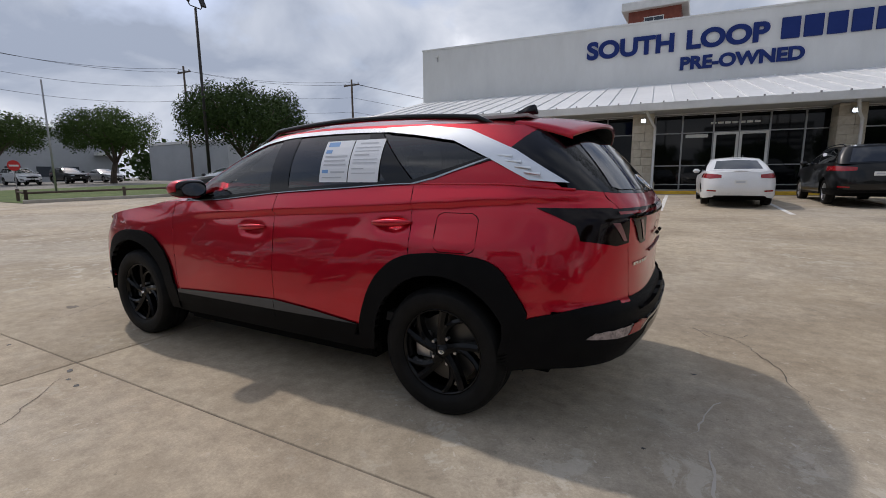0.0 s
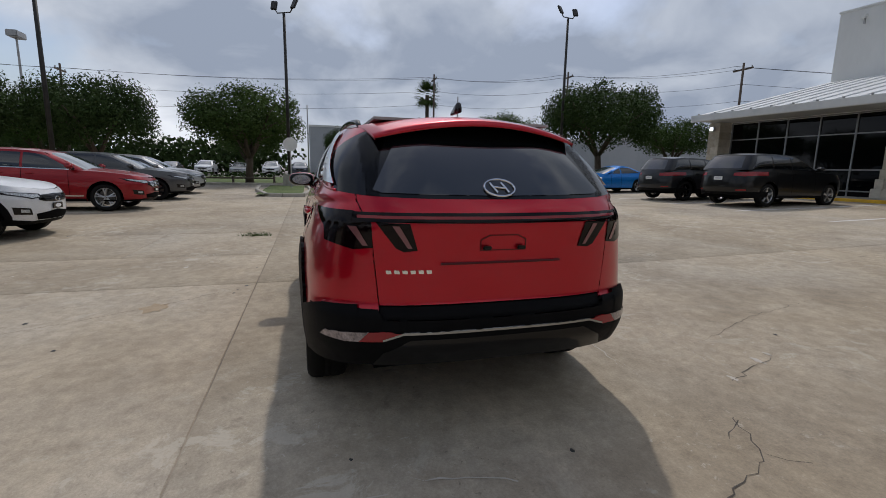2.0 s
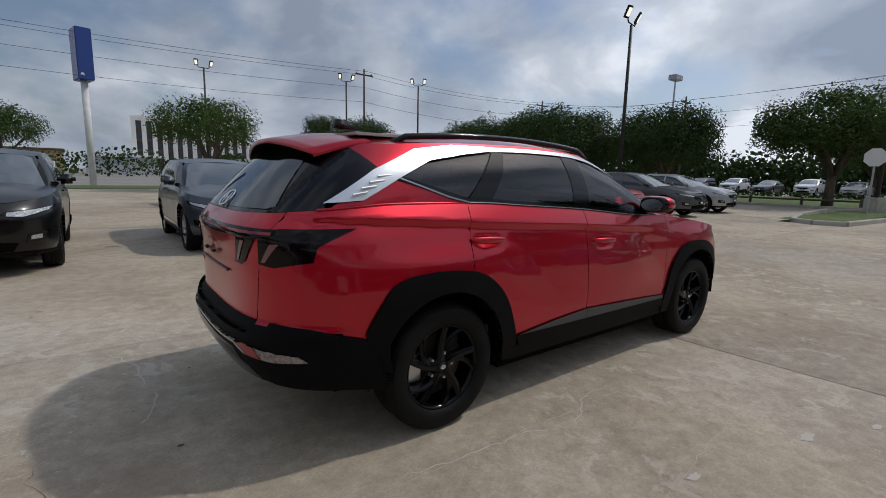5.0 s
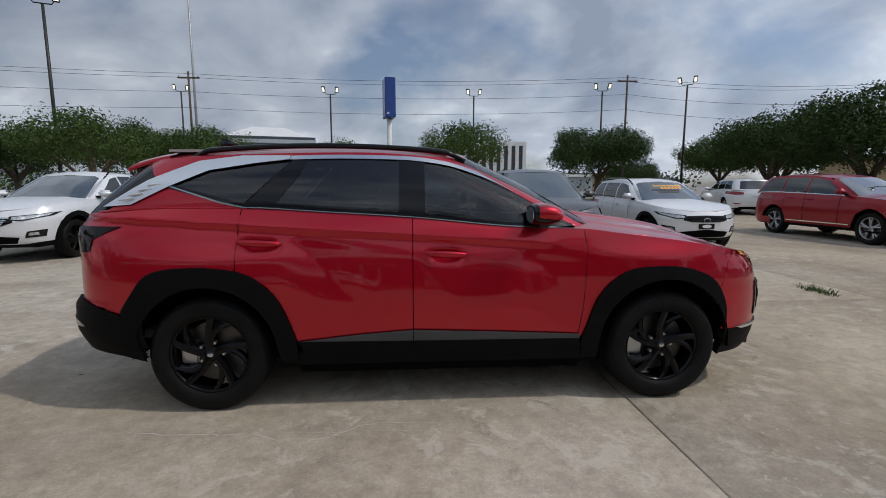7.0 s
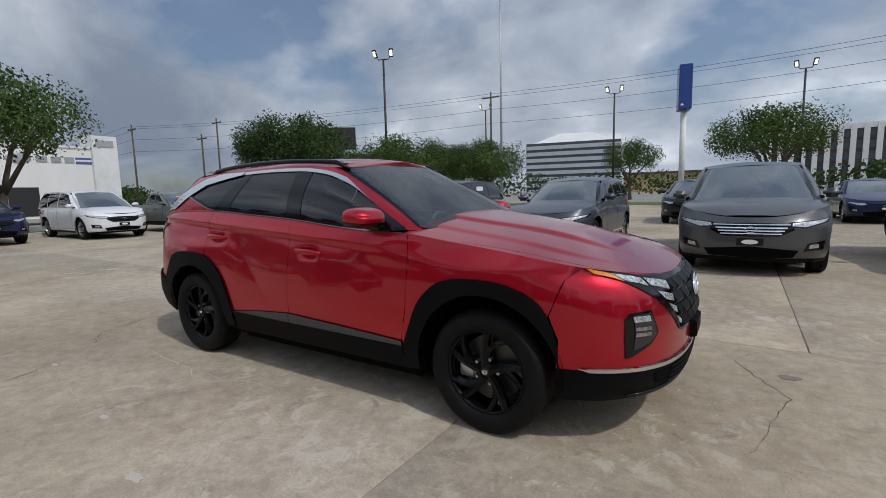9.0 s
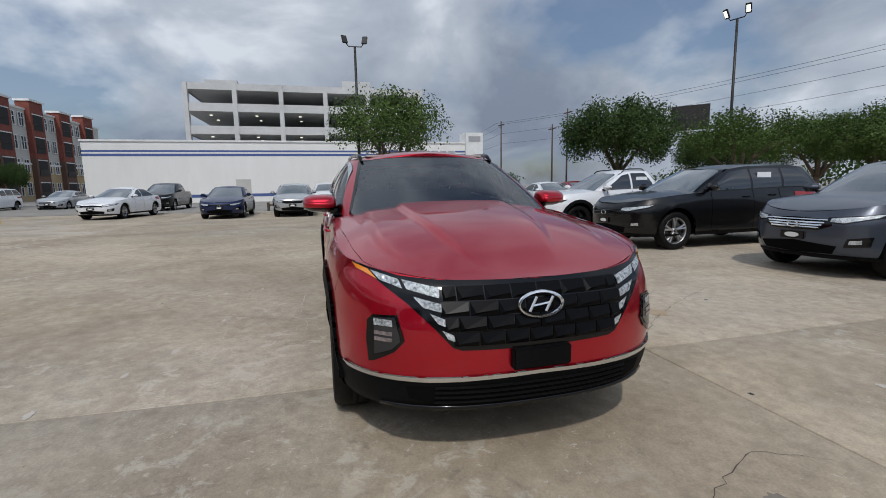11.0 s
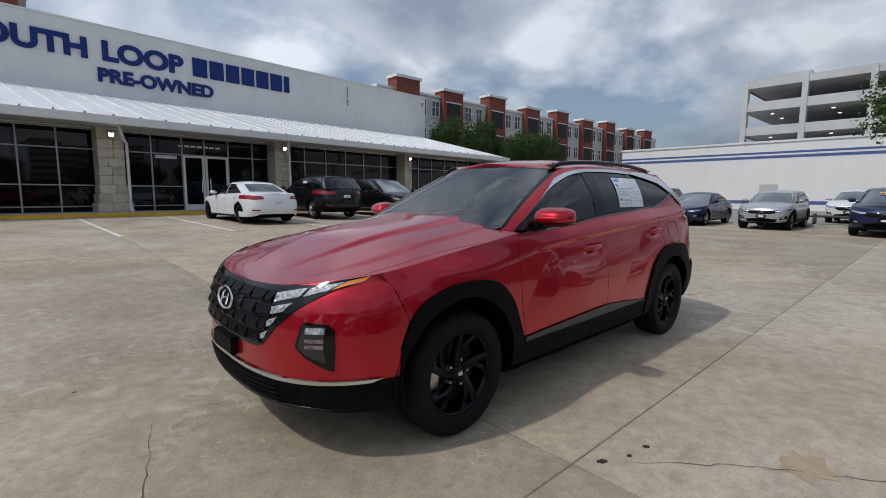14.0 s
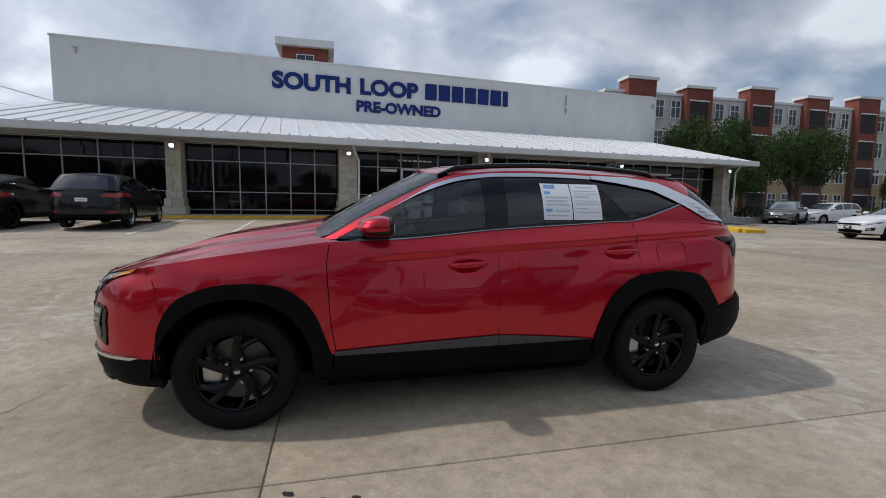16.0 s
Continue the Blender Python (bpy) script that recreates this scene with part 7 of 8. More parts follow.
        panel("tail_lamp", [low], YZ, [(0.5 * W, zr - 0.05), (0.8 * W, zr - 0.07), (1.02 * W, zr - 0.03), (1.02 * W, zr + 0.09), (0.75 * W, zr + 0.07), (0.5 * W, zr + 0.04)], tail, car, 0.006, 0.012, sd, where=rr)
        panel("rear_reflector", [low], YZ, [(0.62 * W, bot + 0.22), (0.85 * W, bot + 0.23), (0.85 * W, bot + 0.27), (0.62 * W, bot + 0.26)], "lens_red", car, 0.012, 0.006, sd, where=rr)
        if roof_rails:
            bm = tubed([(g1 - 0.15 + (r1 + 0.35 - g1) * q / 8, sd * k["rw"] * W * 0.93, rz(g1 - 0.15 + (r1 + 0.35 - g1) * q / 8) + 0.06 - (0.045 if q in (0, 8) else 0)) for q in range(9)], 0.016, 6)
            part("roof_rail", bm, "gloss_black", car, smooth=True)
        for a in ax:
            wheel(car, a, sd * (W - 0.158), R, R, sd, wheels, 0.22, style, rim=0.68)
    # front: grille, intake, plate
    gm = {"dark": "gloss_black", "chrome": "chrome", "silver": "satin_silver"}[grille]
    gf = panel("grille", [low], YZ, [(-0.001, bot + 0.36), (0.34 * W, bot + 0.37), (0.5 * W, hz - 0.13), (0.48 * W, hz - 0.05), (-0.001, hz - 0.035)], "gloss_black", car, 0.008, 0.012, both=True, where=fr)
    for q in range(4):
        zz = bot + 0.40 + (hz - 0.06 - bot - 0.40) * q / 3
        half = (0.36 + 0.03 * q) * W
        part("grille_bar", tubed([(sh.front_x(half - 2 * half * i / 8, zz) + 0.012, half - 2 * half * i / 8, zz) for i in range(9)], 0.012 if grille != "dark" else 0.008, 6), gm if q in (0, 3) or grille != "dark" else "cladding", gf)
    panel("front_intake", [low], YZ, [(-0.001, bot + 0.06), (0.5 * W, bot + 0.07), (0.56 * W, bot + 0.17), (-0.001, bot + 0.22)], "underbody", car, 0.008, 0.01, both=True, where=fr)
    panel("front_lip", [low], YZ, [(-0.001, bot - 0.06), (1.05 * W, bot - 0.06), (1.05 * W, bot + (0.12 if clad else 0.03)), (0.6 * W, bot + 0.05), (-0.001, bot + 0.05)], "cladding", car, 0.01, 0.02, both=True, where=fr)
    xf = sh.front_x(0, bot + 0.3)
    pl = part("plate", boxed(xf + 0.005, xf + 0.022, -0.16, 0.16, bot + 0.235, bot + 0.335, 0.004), "gloss_black", car, "dark dealer plate with a pale oval")
    bm = bmesh.new()
    prism(bm, [(0.1 * math.cos(2 * math.pi * q / 16), 0.033 * math.sin(2 * math.pi * q / 16)) for q in range(16)], lambda a, b, d: Vector((xf + 0.022 + d, a, bot + 0.285 + b)), 0.003)
    part("plate_oval", bm, "plate_white", pl)
    bm = bmesh.new()
    oval(bm, 0.07, 0.04, 0.006, lambda a, b, d: Vector((sh.front_x(0, hz - 0.13) + 0.02 + d, a, hz - 0.13 + b)), bar=False)
    part("front_emblem", bm, "chrome", gf)
    # rear: plate, bumper, glass
    panel("rear_bumper", [low], YZ, [(-0.001, bot - 0.05), (1.05 * W, bot - 0.05), (1.05 * W, bot + 0.2), (0.7 * W, bot + 0.17), (-0.001, bot + 0.17)], "cladding" if (clad or paint_name in ("black", "charcoal")) else body, car, 0.01, 0.02, both=True, where=rr)
    panel("rear_diffuser", [low], YZ, [(-0.001, bot - 0.06), (0.74 * W, bot - 0.06), (0.66 * W, bot + 0.11), (-0.001, bot + 0.12)], "cladding", car, 0.018, 0.01, both=True, where=rr)
    xr = sh.tail(tl - 0.3)
    rp = part("plate", boxed(xr - 0.02, xr - 0.004, -0.155, 0.155, tl - 0.32, tl - 0.21, 0.004), "plate_white", car, "pale number plate with plain bars")
    part("plate_bar", boxed(xr - 0.023, xr - 0.019, -0.11, 0.11, tl - 0.285, tl - 0.245), "paper_ink", rp)
    wr = lambda c: c[:, 0] < r1 + 0.25
    gr = grn
    zr0, zr1 = zt(r0), rz(r1)
    panel("rear_glass", [gr], YZ, [(-0.001, zr0 + 0.05), (0.66 * W, zr0 + 0.05), (0.56 * W, zr1 - 0.03), (-0.001, zr1 + 0.0)], "tint", car, 0.004, 0.01, both=True, where=lambda c: (c[:, 0] < r1 + 0.12) & (np.abs(c[:, 1]) < 0.72 * W))
    # greenhouse skin, roof, hood, deck
    panel("greenhouse", [grn], XZ, [(-1.1 * L2, 0), (1.1 * L2, 0), (1.1 * L2, 3), (-1.1 * L2, 3)], body, car, 0, 0, both=True, where=lambda c: ~((c[:, 0] > g1 - 0.3) & (np.abs(c[:, 1]) < k["rw"] * W * 0.97)))
    gfz = grn.columns(0, sh.front_end)
    zb0, zb1 = zt(g0), rz(g1)
    panel("windscreen", [gfz], YZ, [(-0.001, zb0), (0.80 * W, zb0 + 0.01), (0.62 * W, zb1 - 0.01), (0.5 * W, zb1 + 0.03), (-0.001, zb1 + 0.06)], "screen_far", car, 0.002, 0.008, both=True)
    panel("front_pillar", [gfz], YZ, [(0.80 * W, zb0 - 0.1), (0.80 * W, zb0 + 0.01), (0.62 * W, zb1 - 0.01), (0.5 * W, zb1 + 0.03), (-0.001, zb1 + 0.06), (-0.001, zb1 + 0.2), (1.1 * W, zb1 + 0.2), (1.1 * W, zb0 - 0.1)], body, car, 0, 0, both=True)
    panel("roof_panel", [roof], XY, [(-3, -0.001), (3, -0.001), (3, 2), (-3, 2)], body, car, 0.0, 0, both=True)
    panel("hood", [hood], XY, [(-3, -0.001), (3, -0.001), (3, 2), (-3, 2)], body, car, 0.0, 0, both=True)
    if k["deck"] is not None:
        x0, x1 = sh.tail(tl), k["deck"] * L2 + (0.25 if kind != "pickup" else 0.1)
        xa, nf, mf, xb, nr, mr = sh.plan
        rows = []
        for i in range(13):
            q = x0 + (x1 - x0) * (i / 12) ** 1.3
            t = max(0.0, min(1.0, (q - xb) / (sh.tail(zt(q)) - xb)))
            y1 = sh.w(zt(q)) * max(0.0, 1 - t ** nr) ** (1 / mr)
            rows.append([(q, y1 * j / 8, zt(q) + (0.03 * (1 - (j / 8) ** 2) if kind != "pickup" else -0.06 * step((8 - j) / 1.5))) for j in range(9)])
        dp = Patch(rows)
        dp.N[dp.N[:, 2] < 0] *= -1
        panel("trunk_lid" if kind != "pickup" else "bed_cover", [dp], XY, [(-3, -0.001), (3, -0.001), (3, 2), (-3, 2)], body if kind != "pickup" else "cladding", car, 0, 0, both=True)
    ub = boxed(-0.9 * L2, 0.9 * L2, -W * 0.74, W * 0.74, bot - 0.02, zt(0) - 0.3, 0.03)
    part("underbody", ub, "underbody", car)
    if sticker:
        bm = bmesh.new()
        for q in range(2):
            for j in range(6 if q else 8):
                v0 = -0.36 + 0.085 * j + 0.04 * q
                prism(bm, [(v0, 0.16 - 0.12 * q), (v0 + 0.06, 0.16 - 0.12 * q), (v0 + 0.075, 0.24 - 0.12 * q), (v0 + 0.015, 0.24 - 0.12 * q)], lambda a, b, d: Vector((g1 + (g0 - g1) * (0.62 - b * 1.05) - 0.04 + 0.05 * (1 - a * a) + d, -a, zb1 + (zb0 - zb1) * (0.62 - b * 1.05) + 0.115)), 0.004)
        tagged(part("price_writing", bm, "sticker_orange", car, "orange price writing across the windscreen"), kind="stuff")
    if papers:
        px = (b_x + split[2]) / 2
        for sd in (1, -1):
            yw = sh.w(zt(px) + 0.15) * 0.5 + k["rw"] * W * 0.5 + 0.045
            part("window_paper", boxed(px - 0.17, px + 0.17, sd * (yw), sd * (yw + 0.012), zt(px) + 0.1, zt(px) + 0.33), "paper", car, "white sheet taped in the side window")
    return car


M["screen_far"] = mat("screen_far", (0.05, 0.066, 0.072), 0.03, spec=1.0, coat=1.0, ior=1.7)
SUV_M, SUV_L, SUV_S = (4.77, 1.89, 1.68, 2.765), (4.99, 1.98, 1.76, 2.9), (4.2, 1.80, 1.57, 2.6)
VAN, SED, PICK = (5.18, 2.02, 1.78, 3.09), (4.9, 1.86, 1.45, 2.86), (4.97, 1.905, 1.69, 3.0)
ROW = "cars in the row beside the red SUV"
BACK = "cars in the row facing along the lot"
SHOW = "cars parked at the showroom"
FAR = "cars far across the lot"
vehicle("suv", SUV_M, "black", -4.05, 7.0, -90, "glossy black SUV with bright alloy wheels on concrete", group=ROW, papers=True, style="double")
vehicle("pickup", PICK, "white", -7.35, 7.05, -90, "white compact pickup with black arches and dark wheels", "pickup truck", ROW, clad=True, wheels="rim_black", grille="silver", papers=True, roof_rails=True)
vehicle("suv", (4.39, 1.81, 1.65, 2.67), "steel", -0.72, 7.5, -90, "blue-grey SUV with a broad chrome grille", group=ROW, grille="chrome", style="double", clad=False)
vehicle("van", VAN, "grey", 2.62, 7.4, -90, "dark grey minivan with chrome window trim", "minivan", ROW, style="double", grille="chrome")
vehicle("suv", SUV_S, "white", 5.7, 7.35, -90, "white small SUV with black arches and orange windscreen writing", group=ROW, clad=True, sticker=True, roof_rails=True)
vehicle("suv", SUV_M, "crimson", 10.95, 7.5, -90, "dark red SUV with bright alloy wheels", group=ROW, grille="chrome", style="double")
vehicle("suv", SUV_M, "grey", 14.95, 7.4, -90, "grey SUV with dark wheels parked on concrete", group=ROW, wheels="rim_black")
vehicle("suv", (4.6, 1.85, 1.66, 2.7), "silver", 18.6, 7.6, -90, "silver SUV at the end of the row", group=ROW)
vehicle("sedan", (4.94, 1.89, 1.46, 2.92), "white", -3.35, -15.2, -87, "white sedan parked nose to the showroom", group=SHOW, wheels="rim_black", style="double")
vehicle("suv", SUV_L, "black", -6.55, -16.1, -87, "black large SUV parked nose to the showroom", group=SHOW, papers=True, style="double", roof_rails=True)
vehicle("van", (5.15, 1.99, 1.75, 3.08), "black", -9.8, -15.7, 90, "black minivan parked nose out at the showroom", "minivan", SHOW, grille="chrome", style="double")
vehicle("suv", SUV_L, "black", 8.15, -14.6, -87, "black three-row SUV parked nose to the showroom", group=SHOW)
vehicle("suv", (4.58, 1.84, 1.68, 2.7), "charcoal", 11.05, -14.1, -87, "charcoal SUV parked nose to the showroom", group=SHOW, wheels="rim_black", clad=True)
vehicle("coupe", (4.78, 1.9, 1.35, 2.81), "azure", 16.15, -13.5, 90, "bright blue sports coupe with alloy wheels", group=SHOW, style="double")
vehicle("sedan", SED, "black", 18.9, -12.8, 90, "black sedan beside the blue coupe", group=SHOW)
vehicle("sedan", (4.88, 1.84, 1.45, 2.82), "white", -21.6, -10.2, -8, "white sedan with a black lower grille", group=BACK, style="double")
vehicle("sedan", SED, "navy", -19.95, -5.1, 0, "navy blue sedan facing the open lot", group=BACK)
vehicle("suv", SUV_S, "silver", -19.8, -2.1, 0, "silver small SUV facing the open lot", group=BACK, clad=True)
vehicle("suv", SUV_M, "navy", -18.95, 1.4, 0, "navy SUV with orange windscreen writing", group=BACK, sticker=True)
vehicle("van", VAN, "white", -18.3, 4.55, 0, "white minivan with a black grille", "minivan", BACK)
vehicle("pickup", PICK, "sage", -17.9, 7.5, 0, "grey-green compact pickup with orange windscreen writing", "pickup truck", BACK, clad=True, wheels="rim_black", sticker=True, grille="silver")
vehicle("sedan", (4.68, 1.82, 1.42, 2.72), "white", -17.3, 10.4, 0, "white sedan with slim headlamps", group=BACK)
vehicle("sedan", (4.6, 1.82, 1.45, 2.7), "crimson", -19.6, 13.4, 0, "dark red hatchback facing the open lot", group=BACK)
vehicle("pickup", PICK, "sage", -29.2, -21.6, 30, "grey-green compact pickup at the showroom corner", "pickup truck", BACK, clad=True, wheels="rim_black", grille="silver", z=0.05)
vehicle("pickup", (5.6, 2.0, 1.85, 3.5), "black", -30.0, -10.6, 0, "black pickup truck with a covered bed", "pickup truck", FAR, z=0)
vehicle("suv", SUV_M, "white", -27.6, -0.4, 0, "white SUV behind the first row", group=FAR, z=0)
vehicle("suv", SUV_S, "silver", -28.0, 1.9, 180, "silver SUV behind the first row", group=FAR, z=0)
vehicle("sedan", SED, "crimson", -27.6, 3.3, 180, "red sedan behind the first row", group=FAR, z=0)
vehicle("suv", (4.6, 1.85, 1.66, 2.7), "charcoal", 0.9, 17.4, -90, "charcoal SUV in the second row", group=FAR, sticker=False)
vehicle("sedan", SED, "navy", 6.2, 18.6, -90, "navy sedan in the second row", group=FAR)
vehicle("suv", SUV_M, "white", 15.6, 18.2, 75, "white SUV in the second row, seen from behind", group=FAR)
vehicle("pickup", (5.6, 2.0, 1.85, 3.5), "black", 14.6, 24.0, 30, "black pickup truck under the trees", "pickup truck", FAR)
for kx, ky, col, kd in ((-36, -19, "silver", "sedan"), (-38, -16, "charcoal", "sedan"), (-40, -13, "navy", "sedan"), (-34, -22.5, "white", "suv")):
    vehicle(kd, SED if kd == "sedan" else SUV_M, col, kx, ky, 0, {"silver": "silver sedan far down the yard", "charcoal": "charcoal sedan far down the yard", "navy": "navy sedan far down the yard", "white": "white SUV far down the yard"}[col], group=FAR, fine=0.45, z=0)
for q, (ky, col, kd) in enumerate(((26, "silver", "sedan"), (22.5, "charcoal", "suv"), (19, "white", "suv"), (15.5, "grey", "sedan"), (12, "white", "suv"), (8.5, "silver", "sedan"), (5, "white", "suv"), (1.8, "steel", "suv"), (-3.6, "white", "pickup"), (-16.5, "white", "suv"), (-20.5, "charcoal", "suv"), (-24, "silver", "sedan"))):
    vehicle(kd, SED if kd == "sedan" else PICK if kd == "pickup" else SUV_M, col, 54 + (q % 3) * 0.4, ky, 180 if kd != "pickup" else 90, col.replace("steel", "blue-grey") + " " + {"suv": "SUV", "sedan": "sedan", "pickup": "pickup truck"}[kd] + " parked across the street", "pickup truck" if kd == "pickup" else "car", "cars across the street", fine=0.45)


# ---------------------------------------------------------------- buildings round the lot
def facade_windows(parent, ux, uy, cells, material="window_far", trim="white_trim"):
    """Windows with frames on a wall. ux(a, d, z) places a point; cells: (a0, a1, z0, z1)."""
    for a0, a1, z0, z1 in cells:
        w = new("window")
        w.parent = parent
        bm = bmesh.new()
        bm.faces.new([bm.verts.new(ux(a, 0.05, z)) for a, z in ((a0, z0), (a1, z0), (a1, z1), (a0, z1))])
        part("pane", bm, material, w)
        bm = bmesh.new()
        t = 0.09
        for b0, b1, c0, c1 in ((a0 - t, a0, z0 - t, z1 + t), (a1, a1 + t, z0 - t, z1 + t), (a0, a1, z0 - t, z0), (a0, a1, z1, z1 + t), ((a0 + a1) / 2 - 0.03, (a0 + a1) / 2 + 0.03, z0, z1), (a0, a1, z0 + (z1 - z0) * 0.62 - 0.03, z0 + (z1 - z0) * 0.62 + 0.03)):
            vs = [bm.verts.new(ux(a, d, z)) for d in (0.0, 0.12) for a, z in ((b0, c0), (b1, c0), (b1, c1), (b0, c1))]
            for f in ((4, 5, 6, 7), (0, 1, 5, 4), (1, 2, 6, 5), (2, 3, 7, 6), (3, 0, 4, 7)):
                bm.faces.new([vs[q] for q in f])
        part("window_frame", bm, trim, w)


def apartments(name, x_hi, x_lo, y, h, label, towers, depth=16, detail=True):
    b = thing(name, pose(0, 0, 0), label, "building")
    part("upper_wall", boxed(x_lo, x_hi, y - depth, y, h * 0.42, h), "apt_grey", b)
    part("lower_wall", boxed(x_lo, x_hi, y - depth, y + 0.06, -0.5, h * 0.42), "apt_tan", b)
    part("roof_edge", boxed(x_lo - 0.1, x_hi + 0.1, y - depth, y + 0.15, h, h + 0.25), "white_trim", b)
    part("string_course", boxed(x_lo, x_hi, y, y + 0.16, h * 0.42 - 0.15, h * 0.42 + 0.1), "white_trim", b)
    ux = lambda a, d, z: Vector((a, y + d, z))
    ux2 = lambda a, d, z: Vector((a, y + d + 0.06, z))
    fl = h / 4
    for i, tx in enumerate(towers):
        t = new("brick_bay")
        t.parent = b
        w = 1.7
        up = h + (1.3 if i % 2 == 0 else 0.8)
        part("bay_wall", boxed(tx - w, tx + w, y - 1.0, y + 0.7, fl * 2 - 0.3, up), "brick_red", t)
        part("bay_base", boxed(tx - w, tx + w, y - 1.0, y + 0.72, -0.5, fl * 2 - 0.3), mat("brown_brick", (0.12, 0.07, 0.05), 0.9) if i == 0 else M["brown_brick"], t) if i == 0 else part("bay_base", boxed(tx - w, tx + w, y - 1.0, y + 0.72, -0.5, fl * 2 - 0.3), "brown_brick", t)
        if i == 0:
            M["brown_brick"] = bpy.data.materials["brown_brick"]
        part("bay_cap", boxed(tx - w - 0.2, tx + w + 0.2, y - 1.1, y + 0.9, up, up + 0.3), "white_trim", t)
        for q in range(4):
            z0 = fl * q + 0.5
            # flat dark plate stands in for the shade of a balcony opening
            bal = part("balcony_recess", boxed(tx - 1.15, tx + 1.15, y + 0.66, y + 0.74, z0, z0 + fl * 0.68), "inside_shade", t)
            part("balcony_trim", boxed(tx - 1.3, tx + 1.3, y + 0.7, y + 0.78, z0 + fl * 0.68, z0 + fl * 0.68 + 0.14), "white_trim", bal)
            part("balcony_rail", boxed(tx - 1.15, tx + 1.15, y + 0.75, y + 0.8, z0, z0 + 0.95), "pole_black" if q < 2 else "white_trim", bal) if q < 2 else part("balcony_rail", boxed(tx - 1.15, tx + 1.15, y + 0.75, y + 0.79, z0 + 0.88, z0 + 0.95), "pole_black", bal)
    if detail:
        cells = []
        ts = sorted(towers, reverse=True)
        for a, c in zip(ts, ts[1:]):
            mid = (a + c) / 2
            for q in range(4):
                for s in (-1.05, 1.05):
                    cells.append((mid + s - 0.55, mid + s + 0.55, fl * q + 0.95, fl * q + 2.75))
        facade_windows(b, ux2, None, cells)
    return b


apartments("apartment_block", -27.5, -101, -41.5, 13.2, "four-storey apartment block with red brick bays", [-31.5, -38.8, -47.3, -55.5, -63.5, -71.5, -79.5, -87.5, -95.5])
tower = thing("apartment_block", pose(0, 0, 0), "red brick apartment tower with a cream cap behind the showroom", "building")
part("tower_wall", boxed(1.2, 7.4, -72, -66, 0, 22.2), "brick_red", tower)
part("tower_cap", boxed(0.4, 8.2, -72.8, -65.2, 22.2, 23.2, 0.05), "white_trim", tower)
facade_windows(tower, lambda a, d, z: Vector((a, -66 + d, z)), None, [(3.2, 5.4, 19.3, 21.2)])
part("rear_wing", boxed(-3.5, 8.6, -80, -70, 0, 21.2), "apt_grey", tower)
part("rear_wing", boxed(-16, -8, -80, -66.4, 0, 18.6), "apt_grey", tower)
part("rear_wing", boxed(-30, -20, -80, -66.8, 0, 18.3), "apt_grey", tower)

# long white service building with blue bands
serv = thing("service_building", pose(0, 0, 0), "long white service building with two blue bands", "building")
part("wall", boxed(-60, -47, -22.2, 17.0, -0.3, 6.0), "stucco_white", serv)
part("parapet", boxed(-60.1, -46.9, -22.3, 17.1, 6.0, 6.18), "white_trim", serv)
for z0, z1, y1 in ((5.02, 5.2, 9.2), (4.62, 4.86, 9.2), (0.55, 0.85, 17.0)):
    part("blue_band", boxed(-47, -46.985, -22.2, y1, z0, z1), "stripe_blue", serv)
part("blue_band", boxed(-47, -46.985, 14.2, 16.0, 5.02, 5.2), "stripe_blue", serv)
part("blue_band", boxed(-47, -46.985, 14.2, 16.0, 4.62, 4.86), "stripe_blue", serv)
pyl = part("corner_pylon", boxed(-49, -46.6, 15.4, 17.4, -0.3, 7.2), "white_trim", serv)
part("sign_panel", boxed(-46.6, -46.55, 15.7, 17.1, 6.2, 6.8), "pole_grey", pyl)
bm = bmesh.new()
bmesh.ops.create_uvsphere(bm, u_segments=20, v_segments=10, radius=1, matrix=Matrix.LocRotScale((-46.96, 10.3, 4.95), None, (0.05, 0.85, 0.42)))
part("oval_sign", bm, "pole_grey", serv, "plain grey oval sign", True)
for q in range(3):
    part("sign_bar", boxed(-47, -46.93, 11.5 + 0.95 * q, 12.2 + 0.95 * q, 4.7, 5.2, 0.02), "pole_grey", serv, "plain grey sign bar")
# dark plates on the wall stand in for shade inside the doorways
for y0, y1 in ((4.4, 6.4), (9.4, 11.4)):
    part("bay_door", boxed(-47, -46.97, y0, y1, 0.2, 2.6), "inside_shade", serv, "service doorway with its inside shade painted as a dark plate")
part("white_door", boxed(-47, -46.95, -9.0, -7.6, 0, 2.3), "apt_grey", serv)

# parking structure
gar = thing("parking_garage", Matrix.Translation((-2.2, 0.4, -0.7)) @ Matrix.Scale(1.536, 4), "pale concrete parking garage with open dark decks", "building")
GX, GY0, GY1, GH = -80.0, -21.0, 18.0, 18.4
for q, z in enumerate((3.4, 7.0, 10.6, 14.2, 17.6)):
    part("deck_edge", boxed(GX - 0.4, GX, GY0, GY1, z - 0.25, z + (1.05 if q < 4 else 0.8)), "garage_concrete", gar)
    part("deck", boxed(GX - 25, GX - 0.4, GY0, GY1, z - 0.25, z), "garage_concrete", gar)
    part("deck_edge", boxed(GX - 25, GX, GY0, GY0 + 0.4, z - 0.25, z + (1.05 if q < 4 else 0.8)), "garage_concrete", gar)
for y in (-20.7, -13.4, -6.2, 1.0, 8.2, 15.4, 17.6):
    part("pier", boxed(GX - 0.9, GX + 0.15, y - 0.35, y + 0.35, 0, GH), "garage_concrete", gar)
    for z in (6.75, 10.35, 13.95):
        for dx in (4, 10):
            lp = part("ceiling_lamp", boxed(GX - dx - 0.2, GX - dx + 0.2, y + 2.6, y + 3.0, z - 0.12, z - 0.02), "flood_glow", gar)
